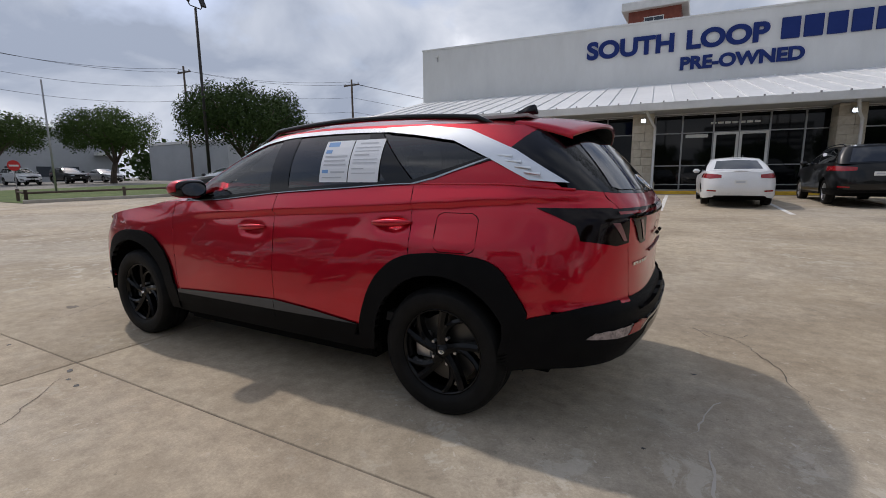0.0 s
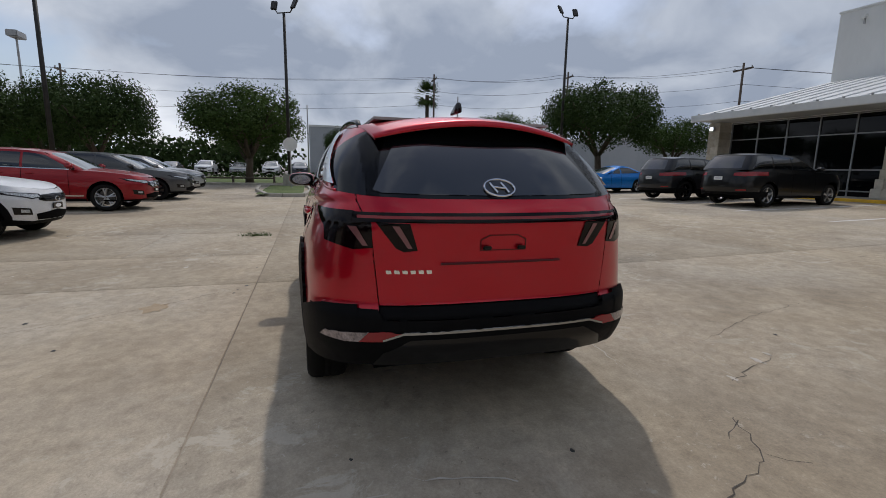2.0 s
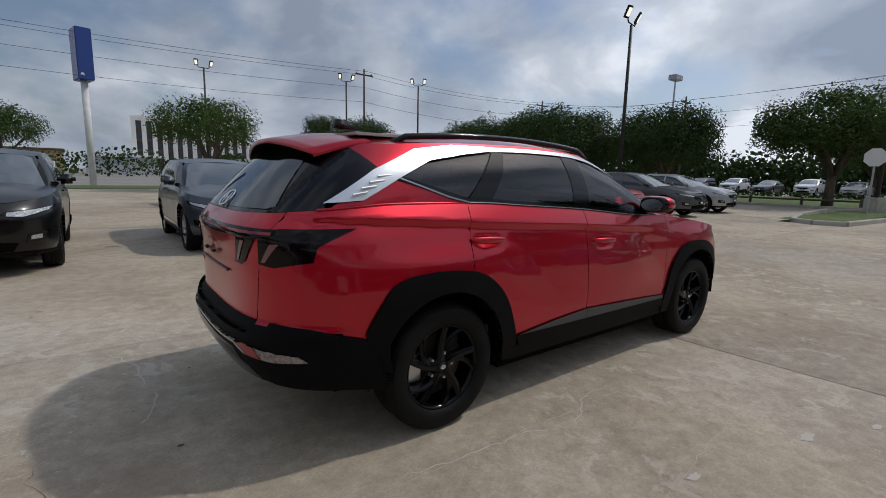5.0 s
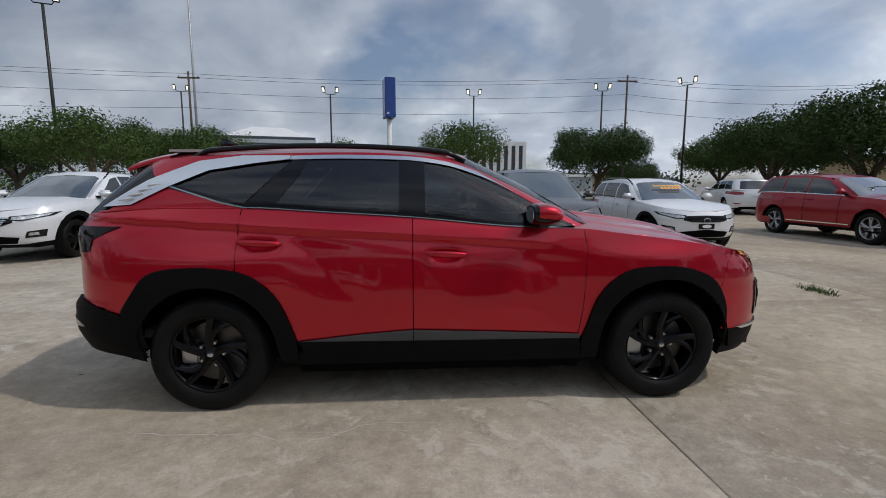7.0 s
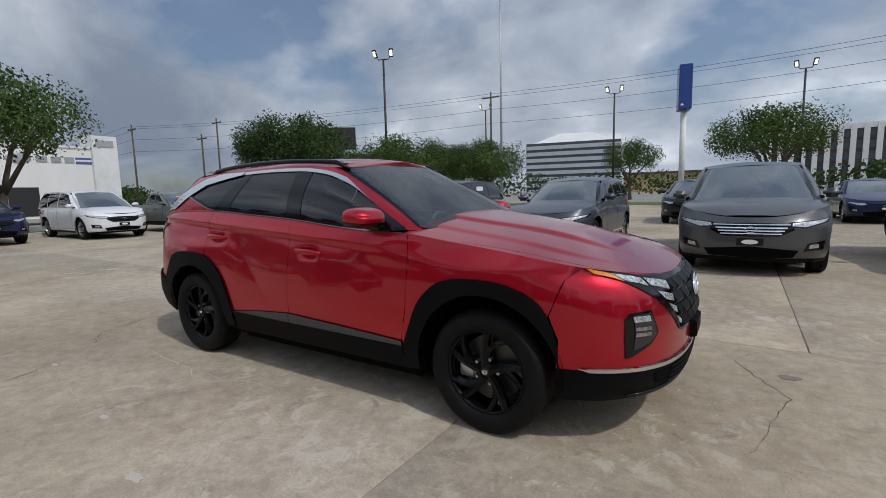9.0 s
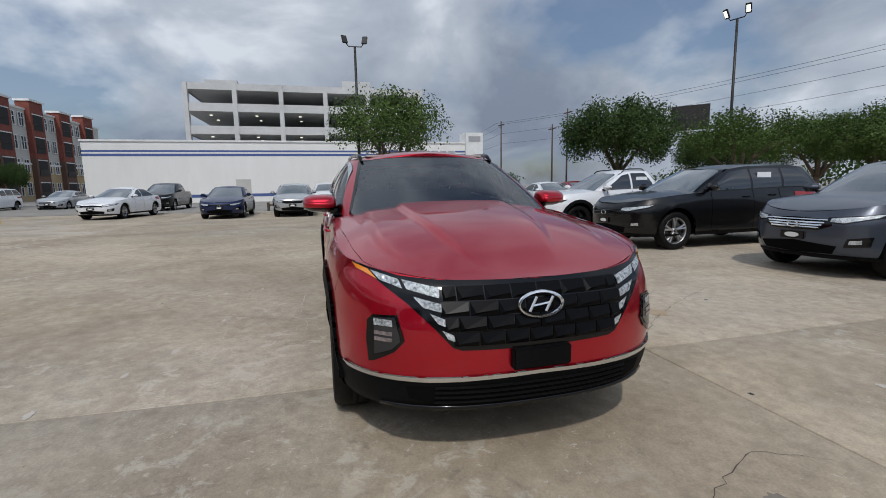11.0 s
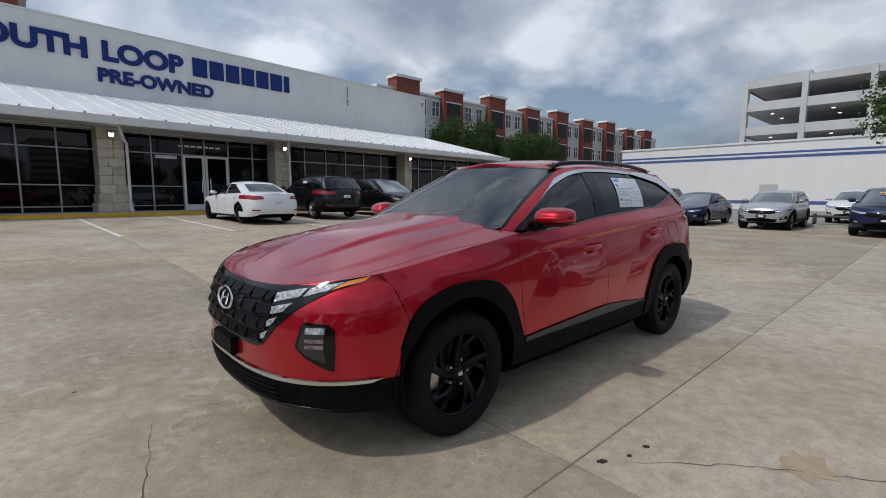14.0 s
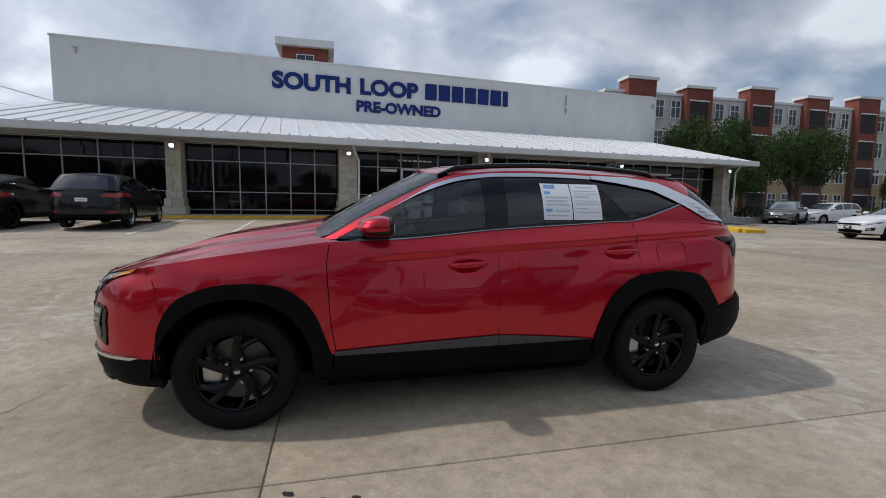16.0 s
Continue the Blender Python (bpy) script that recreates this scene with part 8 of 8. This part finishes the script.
# near-black back wall added so the depth of the decks looks shaded
part("core_wall", boxed(GX - 24.6, GX - 24.2, GY0, GY1, 0, GH - 0.5), "inside_shade", gar)
part("roof_plant", boxed(GX - 4, GX - 1, -18, -13, GH, GH + 0.7), "garage_concrete", gar)
part("roof_plant", boxed(GX - 6, GX - 2, 4, 9, GH, GH + 1.5), "garage_concrete", gar)

# offices across the street
off = thing("office_building", pose(-70, 235, 0, 0, 0, 12), "terraced grey office building with a pale pitched roof", "building")
for q in range(8):
    part("floor_band", boxed(-22, 22, -18, 18, 3.0 * q, 3.0 * q + 1.7), "office_grey", off)
    part("window_band", boxed(-21.7, 21.7, -17.7, 17.7, 3.0 * q + 1.7, 3.0 * q + 3.0), "window_far", off)
bm = bmesh.new()
vs = [bm.verts.new(p) for p in ((-19, -16, 24), (19, -16, 24), (19, 16, 24), (-19, 16, 24), (-8, 0, 30), (8, 0, 30))]
for f in ((0, 1, 5, 4), (1, 2, 5), (2, 3, 4, 5), (3, 0, 4)):
    bm.faces.new([vs[k] for k in f])
part("pitched_roof", bm, "white_trim", off)
fin = thing("office_building", pose(24.5, 150, 0, 0, 0, -4), "pale office block with tall white fins and dark glass", "building")
part("core", boxed(-16.5, 12.5, 0, 18, 0, 14.6), "window_far", fin)
for q in range(13):
    x = -16.5 + 29 * q / 12
    part("fin", boxed(x - 0.55, x + 0.55, -1.0, 0.5, -0.5, 15.6), "stucco_white", fin)
part("roof_slab", boxed(-17, 13, -0.8, 18.4, 14.6, 15.9), "stucco_white", fin)
for z in (3.4, 6.2, 9.0, 11.8):
    part("spandrel", boxed(-16.5, 12.5, -0.1, 0.02, z, z + 0.8), "brown_brick", fin)
# grey warehouse along the street
wh = thing("warehouse", pose(0, 0, 0), "long grey warehouse with a row of small dark windows", "building")
part("wall", boxed(72, 95, -34, 0.5, 0, 7.6), "warehouse", wh)
part("parapet", boxed(71.9, 95.1, -34.1, 0.6, 7.6, 7.9), "white_trim", wh)
for q in range(9):
    part("window", boxed(71.93, 72.02, -4.2 - 3.1 * q, -2.6 - 3.1 * q, 1.5, 2.8), "window_far", wh)
part("door_canopy", boxed(70.8, 72, -33.2, -31.0, 4.4, 4.8), "white_trim", wh)
lowb = thing("warehouse", pose(0, 0, 0), "low pale building behind the street trees", "building")
part("wall", boxed(46, 62, -56, -33, 0, 5.4), "warehouse", lowb)
part("parapet", boxed(45.9, 62.1, -56.1, -32.9, 5.4, 5.7), "white_trim", lowb)
shed = thing("white_shed", pose(0, 0, 0), "low white building far down the street", "building")
part("wall", boxed(60, 72, -46, -36.5, 0, 4.2), "stucco_white", shed)
part("roof", boxed(59.8, 72.2, -46.2, -36.3, 4.2, 4.5), "white_trim", shed)
for q, (x, y, w, h) in enumerate(((5, 150, 16, 4.5), (-20, 170, 24, 6), (34, 110, 18, 3.6), (52, 120, 20, 4.2), (-95, 110, 30, 7), (70, 60, 14, 5))):
    sh_b = thing("low_building", pose(x, y, 0), "low brown roofed building far across the street", "building")
    part("wall", boxed(-w / 2, w / 2, -5, 5, 0, h), "apt_tan" if q % 2 else "warehouse", sh_b)
    part("roof", boxed(-w / 2 - 0.5, w / 2 + 0.5, -5.5, 5.5, h, h + 0.6), "bark" if q % 2 else "white_trim", sh_b)


# ---------------------------------------------------------------- poles, lamps, wires, signs
def light_pole(x, y, top, turn, heads="double"):
    z0 = gz(x, y)
    p = thing("light_pole", pose(x, y, z0, 0, 0, turn), "tall black lot light pole with paired floodlights", "light pole", "floodlight poles round the lot")
    part("footing", boxed(-0.3, 0.3, -0.3, 0.3, -0.1, 0.75, 0.04), "kerb", p)
    part("pole", tubed([(0, 0, 0.7), (0, 0, top - z0 - 0.55)], [0.105, 0.075], 8), "pole_black", p, smooth=True)
    part("cross_arm", tubed([(-0.55, 0, top - z0 - 0.28), (-0.4, 0, top - z0 - 0.5), (0.4, 0, top - z0 - 0.5), (0.55, 0, top - z0 - 0.28)], 0.035, 6), "pole_black", p)
    for s in (-1, 1):
        m = Matrix.Translation((s * 0.62, -0.05, top - z0 - 0.08)) @ pose(0, 0, 0, 28, 0, s * 18)
        hd = part("floodlight", boxed(-0.17, 0.17, -0.06, 0.06, -0.29, 0.29, 0.03, m), "pole_black", p)
        part("lens", boxed(-0.11, 0.11, -0.075, -0.062, -0.2, 0.2, 0.0, m), "flood_glow", hd)
    return p


for x, y, top, turn in ((24.95, -16.0, 11.9, 100), (24.4, 1.9, 10.2, 60), (19.4, 11.2, 9.6, 10), (-20.0, 24.3, 11.6, 20), (-26.5, 1.7, 10.5, -90), (-7.9, 43.0, 10.6, 5), (6.4, 46.0, 11.2, 0), (17.7, 40.0, 10.7, -10), (24.6, 37.8, 10.9, -40), (-25.0, 50.0, 12.0, 20)):
    light_pole(x, y, top, turn)


def utility_pole(x, y, top, arms=1):
    p = thing("utility_pole", pose(x, y, 0), "dark wooden utility pole with a crossarm", "utility pole", "utility poles along the street")
    part("pole", tubed([(0, 0, -0.2), (0, 0, top)], [0.15, 0.1], 8), "wood_pole", p, smooth=True)
    for k in range(arms):
        part("crossarm", boxed(-1.1, 1.1, -0.06, 0.06, top - 0.7 - 1.2 * k, top - 0.55 - 1.2 * k), "wood_pole", p)
        for s in (-0.95, 0.0, 0.95):
            part("insulator", lathe([(0.001, top - 0.36 - 1.2 * k), (0.05, top - 0.38 - 1.2 * k), (0.06, top - 0.5 - 1.2 * k), (0.03, top - 0.56 - 1.2 * k)], 8, "z"), "pole_grey", p).location = (s, 0, 0)
    return p


POLES = ((53.8, -14.5, 13.0), (47.7, -29.6, 13.2), (33.5, -40.6, 12.2), (23.3, 47.0, 13.3), (-23.0, 47.5, 13.0), (-68.2, 28.4, 11.6), (-57.6, 32.0, 9.8), (-60.6, 36.1, 12.6), (52, 24, 11.0), (46, 40, 11.6))
for x, y, top in POLES:
    utility_pole(x, y, top, 1)


def wire(a, b, sag, r=0.018):
    pts = []
    for k in range(13):
        u = k / 12
        p = Vector(a).lerp(Vector(b), u)
        p.z -= sag * 4 * u * (1 - u)
        pts.append(p)
    return tagged(part("overhead_wire", tubed(pts, r, 4), "wire"), "thin dark overhead wire sagging between poles", "wire", "overhead wires", "structure")


def run(points, drops):
    for a, b in zip(points, points[1:]):
        for d, off_y in drops:
            wire((a[0], a[1] + off_y, a[2] - d), (b[0], b[1] + off_y, b[2] - d), 0.6)


run([(-160, 40, 13), (-68.2, 28.4, 11.6), (-23.0, 47.5, 13.0), (23.3, 47.0, 13.3), (46, 40, 11.6), (52, 24, 11.0), (53.8, -14.5, 13.0), (47.7, -29.6, 13.2), (33.5, -40.6, 12.2), (20, -95, 12)], ((0.4, -0.9), (0.4, 0.9), (2.0, 0), (3.6, 0.0)))

mast = thing("flag_mast", pose(-31, 67, 0), "very tall thin grey flag mast", "mast")
part("mast_tube", tubed([(0, 0, 0), (0, 0, 34)], [0.24, 0.1], 8), "pole_grey", mast, smooth=True)
mast2 = thing("flag_mast", pose(34.2, -11.4, 0), "slim grey mast in the grass", "mast")
part("mast_tube", tubed([(0, 0, 0), (0, 0, 7.4)], [0.07, 0.05], 8), "pole_grey", mast2, smooth=True)
mast3 = thing("flag_mast", pose(40, 0.8, 0), "slim grey mast by the far cars", "mast")
part("mast_tube", tubed([(0, 0, 0), (0, 0, 6.8)], [0.07, 0.05], 8), "pole_grey", mast3, smooth=True)
mast4 = thing("light_mast", pose(92, 46, 0), "tall highway light mast far away", "mast")
part("mast_tube", tubed([(0, 0, 0), (0, 0, 22)], [0.3, 0.15], 8), "pole_grey", mast4)
part("lamp_ring", boxed(-1.4, 1.4, -0.8, 0.8, 21.4, 22.4, 0.1), "pole_grey", mast4)
pylon = thing("pylon_sign", pose(-2.45, 46.5, 0), "tall blue sign box on a white post", "sign")
part("post", tubed([(0, 0, 0), (0, 0, 8.6)], 0.26, 12), "white_trim", pylon, smooth=True)
pb = part("sign_box", boxed(-0.55, 0.55, -0.9, 0.9, 8.4, 12.4, 0.05, pose(0, 0, 0, 0, 0, 12)), "pylon_blue", pylon)
bm = bmesh.new()
bm.faces.new([bm.verts.new(p) for p in ((-0.22, -0.97, 8.75), (0.1, -0.90, 8.75), (-0.05, -0.93, 9.0))])
part("sign_mark", bm, "white_trim", pb)
yl = thing("yellow_sign", pose(27.5, 62, 0), "small yellow roadside sign on a post", "sign")
part("post", tubed([(0, 0, 0), (0, 0, 5.4)], 0.1, 8), "pole_black", yl)
part("sign_face", boxed(-0.9, 0.9, -0.1, 0.1, 5.2, 7.2, 0.03), "sign_yellow", yl)
bill = thing("billboard", pose(-40, 39.6, 0, 0, 0, 40), "dark billboard seen from behind on a post", "sign")
part("post", tubed([(0, 0, 0), (0, 0, 7.2)], 0.3, 8), "pole_grey", bill)
part("board", boxed(-1.9, 1.9, -0.2, 0.2, 7.0, 9.7), "pole_black", bill)
flag = thing("street_banner", pose(-71, 25.5, 0), "small dark blue banner on a pole", "banner")
part("post", tubed([(0, 0, 0), (0, 0, 6.8)], 0.06, 8), "pole_grey", flag)
part("banner_cloth", boxed(-0.03, 0.03, 0.1, 1.0, 4.6, 6.6), "pylon_blue", flag)

# stop sign on its island
stp = thing("stop_sign", pose(22.2, 1.75, gz(22, 1.7) + 0.1), "grey back of a stop sign on a post", "sign")
part("post", boxed(-0.03, 0.03, -0.03, 0.03, 0, 2.6), "pole_grey", stp)
bm = bmesh.new()
prism(bm, [(0.38 * math.cos(math.pi / 8 + math.pi / 4 * k), 0.38 * math.sin(math.pi / 8 + math.pi / 4 * k)) for k in range(8)], lambda a, b, d: Vector((-0.04 + d, a, 2.28 + b)), 0.006)
part("sign_plate", bm, "white_trim", stp)
bm = bmesh.new()
prism(bm, [(0.36 * math.cos(math.pi / 8 + math.pi / 4 * k), 0.36 * math.sin(math.pi / 8 + math.pi / 4 * k)) for k in range(8)], lambda a, b, d: Vector((-0.032 + d, a, 2.28 + b)), 0.004)
part("sign_face", bm, "stop_red", stp)
dne = thing("stop_sign", pose(45.5, -13.2, 0.2), "red and white road sign beside the drive", "sign")
part("post", boxed(-0.03, 0.03, -0.03, 0.03, 0, 2.0), "pole_grey", dne)
bm = bmesh.new()
prism(bm, [(0.42 * math.cos(2 * math.pi * k / 20), 0.42 * math.sin(2 * math.pi * k / 20)) for k in range(20)], lambda a, b, d: Vector((-0.05 - d, a, 2.1 + b)), 0.01)
pf = part("sign_face", bm, "stop_red", dne)
part("white_bar", boxed(-0.068, -0.062, -0.3, 0.3, 2.03, 2.17), "white_trim", pf)


def rail_fence(pts, label):
    f = thing("rail_fence", pose(0, 0, 0), label, "fence", "low rails round the lot")
    for (x0, y0), (x1, y1) in zip(pts, pts[1:]):
        ln = math.hypot(x1 - x0, y1 - y0)
        n = max(1, int(ln / 2.4))
        for k in range(n + 1):
            x, y = x0 + (x1 - x0) * k / n, y0 + (y1 - y0) * k / n
            part("post", tubed([(x, y, gz(x, y) - 0.1), (x, y, gz(x, y) + 0.55)], 0.07, 8), "wood_pole", f)
        part("rail", tubed([(x0, y0, gz(x0, y0) + 0.42), (x1, y1, gz(x1, y1) + 0.42)], 0.05, 8), "wood_pole", f)
    return f


rail_fence([(22.9, -5.9), (20.6, -12.6), (22.6, -30)], "low dark wooden rail fence at the lot edge")
rail_fence([(22.9, -5.9), (24.6, -6.2)], "short dark wooden rail fence return")
rail_fence([(27.8, 3.0), (27.8, 30)], "low dark wooden rail fence before the grass")
rail_fence([(-22.4, -3.6), (-22.4, 28)], "low dark wooden rail fence behind the cars")


# ---------------------------------------------------------------- trees
def oak(seed, height, radius, dense=1.0, material="leaf"):
    """A live oak of unit place: tapered trunk, forked limbs and a broken crown of leaf sprays."""
    rnd = random.Random(seed)
    t = thing("tree", pose(0, 0, 0), "broad green live oak with a short forked trunk", "tree", "live oaks round the lot")
    bm = bmesh.new()
    fork = height * rnd.uniform(0.24, 0.32)
    lean = Vector((rnd.gauss(0, 0.15), rnd.gauss(0, 0.15), 0))
    tr = height * 0.032
    tube(bm, [(0, 0, -0.2), (lean.x * 0.3, lean.y * 0.3, fork * 0.5), (lean.x, lean.y, fork)], [tr * 1.35, tr, tr * 0.9], 9)
    ends = []
    n = rnd.randint(5, 7)
    for k in range(n):
        a = 2 * math.pi * (k + rnd.uniform(-0.3, 0.3)) / n
        reach = radius * rnd.uniform(0.45, 0.75)
        mid = Vector((lean.x + reach * 0.4 * math.cos(a), lean.y + reach * 0.4 * math.sin(a), fork + (height - fork) * rnd.uniform(0.25, 0.4)))
        end = Vector((reach * math.cos(a), reach * math.sin(a), fork + (height - fork) * rnd.uniform(0.45, 0.72)))
        tube(bm, [(lean.x, lean.y, fork * 0.92), mid, end], [tr * 0.6, tr * 0.42, tr * 0.14], 7)
        ends += [end, mid.lerp(end, 0.5)]
        for q in range(2):
            b = a + rnd.uniform(-0.9, 0.9)
            e2 = mid + Vector((radius * 0.4 * math.cos(b), radius * 0.4 * math.sin(b), (height - fork) * rnd.uniform(0.1, 0.4)))
            tube(bm, [mid, mid.lerp(e2, 0.5) + Vector((0, 0, 0.1)), e2], [tr * 0.3, tr * 0.2, tr * 0.08], 5)
            ends.append(e2)
    part("trunk", bm, "bark", t, smooth=True)
    # crown: many small leaves gathered in clumps of uneven size round a shaded heart
    gen = np.random.default_rng(seed)
    low_z, mid_z = height * (0.26 if material == "leaf_dark" else 0.40 if dense > 0.7 else 0.5), height * (0.64 if dense > 0.7 else 0.7)
    clumps = [(e, radius * rnd.uniform(0.20, 0.30), 1.0) for e in ends]
    for k in range(int(64 * dense)):
        a, u = rnd.uniform(0, 2 * math.pi), rnd.uniform(-0.75, 1.0)
        rr = math.sqrt(max(0, 1 - u * u)) * rnd.uniform(0.72, 1.0)
        z = mid_z + ((height - mid_z) if u > 0 else (mid_z - low_z)) * u * 0.80
        clumps.append((Vector((radius * 0.84 * rr * math.cos(a), radius * 0.84 * rr * math.sin(a), z)), radius * rnd.uniform(0.12, 0.24), 1.0))
    for k in range(14):
        a, rr = rnd.uniform(0, 2 * math.pi), rnd.uniform(0.0, 0.55)
        clumps.append((Vector((radius * rr * math.cos(a), radius * rr * math.sin(a), mid_z + height * rnd.uniform(-0.10, 0.18))), radius * 0.3, 1.5))
    V, count = [], 0
    for c, r, big in clumps:
        n = int(230 * dense * (r / (radius * 0.2)) ** 1.4 / big)
        d = gen.normal(size=(n, 3)) * (1, 1, 0.8)
        d /= np.linalg.norm(d, axis=1, keepdims=True)
        p = np.array(c) + d * r * gen.uniform(0.3, 1.08, (n, 1)) ** 0.55
        s = gen.uniform(0.045, 0.10, (n, 1)) * (0.75 + 0.04 * height) * big
        nr = d + gen.normal(size=(n, 3)) * 0.6 + (0, 0, 0.35)
        nr /= np.linalg.norm(nr, axis=1, keepdims=True)
        e1 = np.cross(nr, gen.normal(size=(n, 3)))
        e1 /= np.linalg.norm(e1, axis=1, keepdims=True)
        e2 = np.cross(nr, e1)
        V.append(np.stack([p - e1 * s, p + e2 * s * 0.6 - nr * s * 0.15, p + e1 * s, p - e2 * s * 0.6 - nr * s * 0.15], axis=1).reshape(-1, 3))
        count += n
    verts = np.concatenate(V).tolist()
    faces = [(4 * k, 4 * k + 1, 4 * k + 2, 4 * k + 3) for k in range(count)]
    me = bpy.data.meshes.new("crown")
    me.from_pydata([tuple(v) for v in verts], [], faces)
    part_me("crown", me, material, t)
    return t


TREES = ((28.8, 4.6, 6.7, 4.4), (24.6, 11.6, 6.2, 3.4), (21.4, 17.0, 6.3, 4.2), (24.6, 27.0, 6.8, 4.6), (16.8, 38.1, 7.3, 5.0), (3.8, 32.3, 6.6, 4.2), (-8.8, 55.7, 7.6, 3.8), (-25.3, 20.3, 7.9, 4.6), (-16.1, 20.9, 5.4, 3.6), (-12.6, 25.5, 5.2, 3.2), (-23.6, 3.3, 7.4, 3.9),
         (-33.0, -33.0, 10.2, 4.4), (-37.5, -28.0, 8.6, 4.0), (56.0, -3.7, 6.4, 2.9), (58.5, -15.7, 8.0, 6.0), (49.0, -22.0, 7.9, 4.8), (26.5, -20.2, 7.9, 4.9), (30.0, -30.0, 5.8, 4.2), (30.5, 33.0, 7.0, 5.0), (-30, 34.0, 6.6, 4.4), (38, 20, 6.5, 4.2), (60, 8, 6.8, 4.5), (62, 30, 7.0, 5.0), (-19.5, 31.0, 6.0, 4.2), (33, 45, 7.0, 5.0), (48, 33, 7.4, 5.0), (-66, -38, 5.5, 2.2), (28, 132, 6.5, 4.0), (31, 60, 5.0, 4.0), (-30, -27.5, 5.0, 3.0))
molds = [oak(s, 7.0, 4.4, d, m) for s, d, m in ((11, 1.0, "leaf"), (12, 1.1, "leaf_dark"), (13, 0.85, "leaf"), (14, 0.62, "leaf"))]
used = set()
for i, (x, y, h, r) in enumerate(TREES):
    kind_i = 1 if x < -28 and y < -20 or 15 < x < 32 and y > 10 else 3 if (x, y) in ((-8.8, 55.7), (-23.6, 3.3), (3.8, 32.3), (-16.1, 20.9)) else i % 3
    m = Matrix.LocRotScale((x, y, gz(x, y)), Euler((0, 0, 1.7 * i)), (r / 4.4, r / 4.4, h / 7.5))
    if kind_i not in used:
        used.add(kind_i)
        molds[kind_i].matrix_basis = m
    else:
        src = molds[kind_i]
        keep = src.matrix_basis.copy()
        src.matrix_basis = Matrix()
        copy_thing(src, m)
        src.matrix_basis = keep
for k, mo in enumerate(molds):
    if k not in used:
        mo.matrix_basis = Matrix.LocRotScale((66, 44, 0.3), None, (1, 1, 1))


def palm(x, y, h):
    rnd = random.Random(5)
    t = thing("palm_tree", pose(x, y, gz(x, y)), "tall fan palm with a shaggy crown", "tree")
    part("trunk", tubed([(0, 0, -0.2), (0.1, 0, h * 0.5), (0.0, 0, h - 1.0)], [0.3, 0.24, 0.26], 9), "bark", t, smooth=True)
    bm = bmesh.new()
    for k in range(70):
        a, el = rnd.uniform(0, 2 * math.pi), rnd.uniform(-1.0, 1.3)
        d = Vector((math.cos(a) * math.cos(el), math.sin(a) * math.cos(el), math.sin(el)))
        base = Vector((0, 0, h - 1.0)) + d * 1.0
        side = d.cross(Vector((0, 0, 1))).normalized()
        up = side.cross(d)
        for q in range(13):
            b = -1.15 + 2.3 * q / 12
            tip = base + (d * math.cos(b) + side * math.sin(b)) * rnd.uniform(1.1, 1.5) + Vector((0, 0, -0.25 * abs(b)))
            o = side * 0.07
            bm.faces.new([bm.verts.new(base - o), bm.verts.new(base + o), bm.verts.new(tip + up * 0.02)])
    part("crown", bm, "leaf", t)
    return t


palm(60.0, -15.2, 11.8)

# far tree line and hedges as one mass of leaves
verts, faces = [], []
rnd = random.Random(77)
for x0, y0, x1, y1, h, dep, n in ((70, 55, 75, 5, 6.0, 6, 11000), (-110, 95, 70, 110, 5.5, 8, 9000), (-140, 60, -95, 30, 5.0, 6, 7000), (45.5, -1.5, 46.5, 30, 0.8, 0.6, 2600), (-31, -32, -60, -36, 1.3, 0.8, 2600), (66, -34, 72, -70, 7.0, 6, 9000)):
    for k in range(n):
        u = rnd.random()
        hump = 0.72 + 0.28 * math.sin(u * 37 + x0) * math.sin(u * 91 + y0)
        p = Vector((x0 + (x1 - x0) * u + rnd.gauss(0, dep * 0.3), y0 + (y1 - y0) * u + rnd.gauss(0, dep * 0.3), rnd.random() ** 0.7 * h * hump + 0.1))
        s = rnd.uniform(0.12, 0.5) * (1.0 if h > 2 else 0.35)
        nrm = Vector((rnd.gauss(0, 1), rnd.gauss(0, 1), rnd.gauss(0.4, 0.8))).normalized()
        e1 = nrm.orthogonal().normalized()
        e2 = nrm.cross(e1)
        b0 = len(verts)
        verts += [tuple(p - e1 * s), tuple(p + e2 * s * 0.7), tuple(p + e1 * s), tuple(p - e2 * s * 0.7)]
        faces.append((b0, b0 + 1, b0 + 2, b0 + 3))
me = bpy.data.meshes.new("far_foliage")
me.from_pydata(verts, [], faces)
tagged(part_me("far_foliage", me, "leaf_dark"), "dark green far tree line and clipped hedges", "trees", kind="stuff")
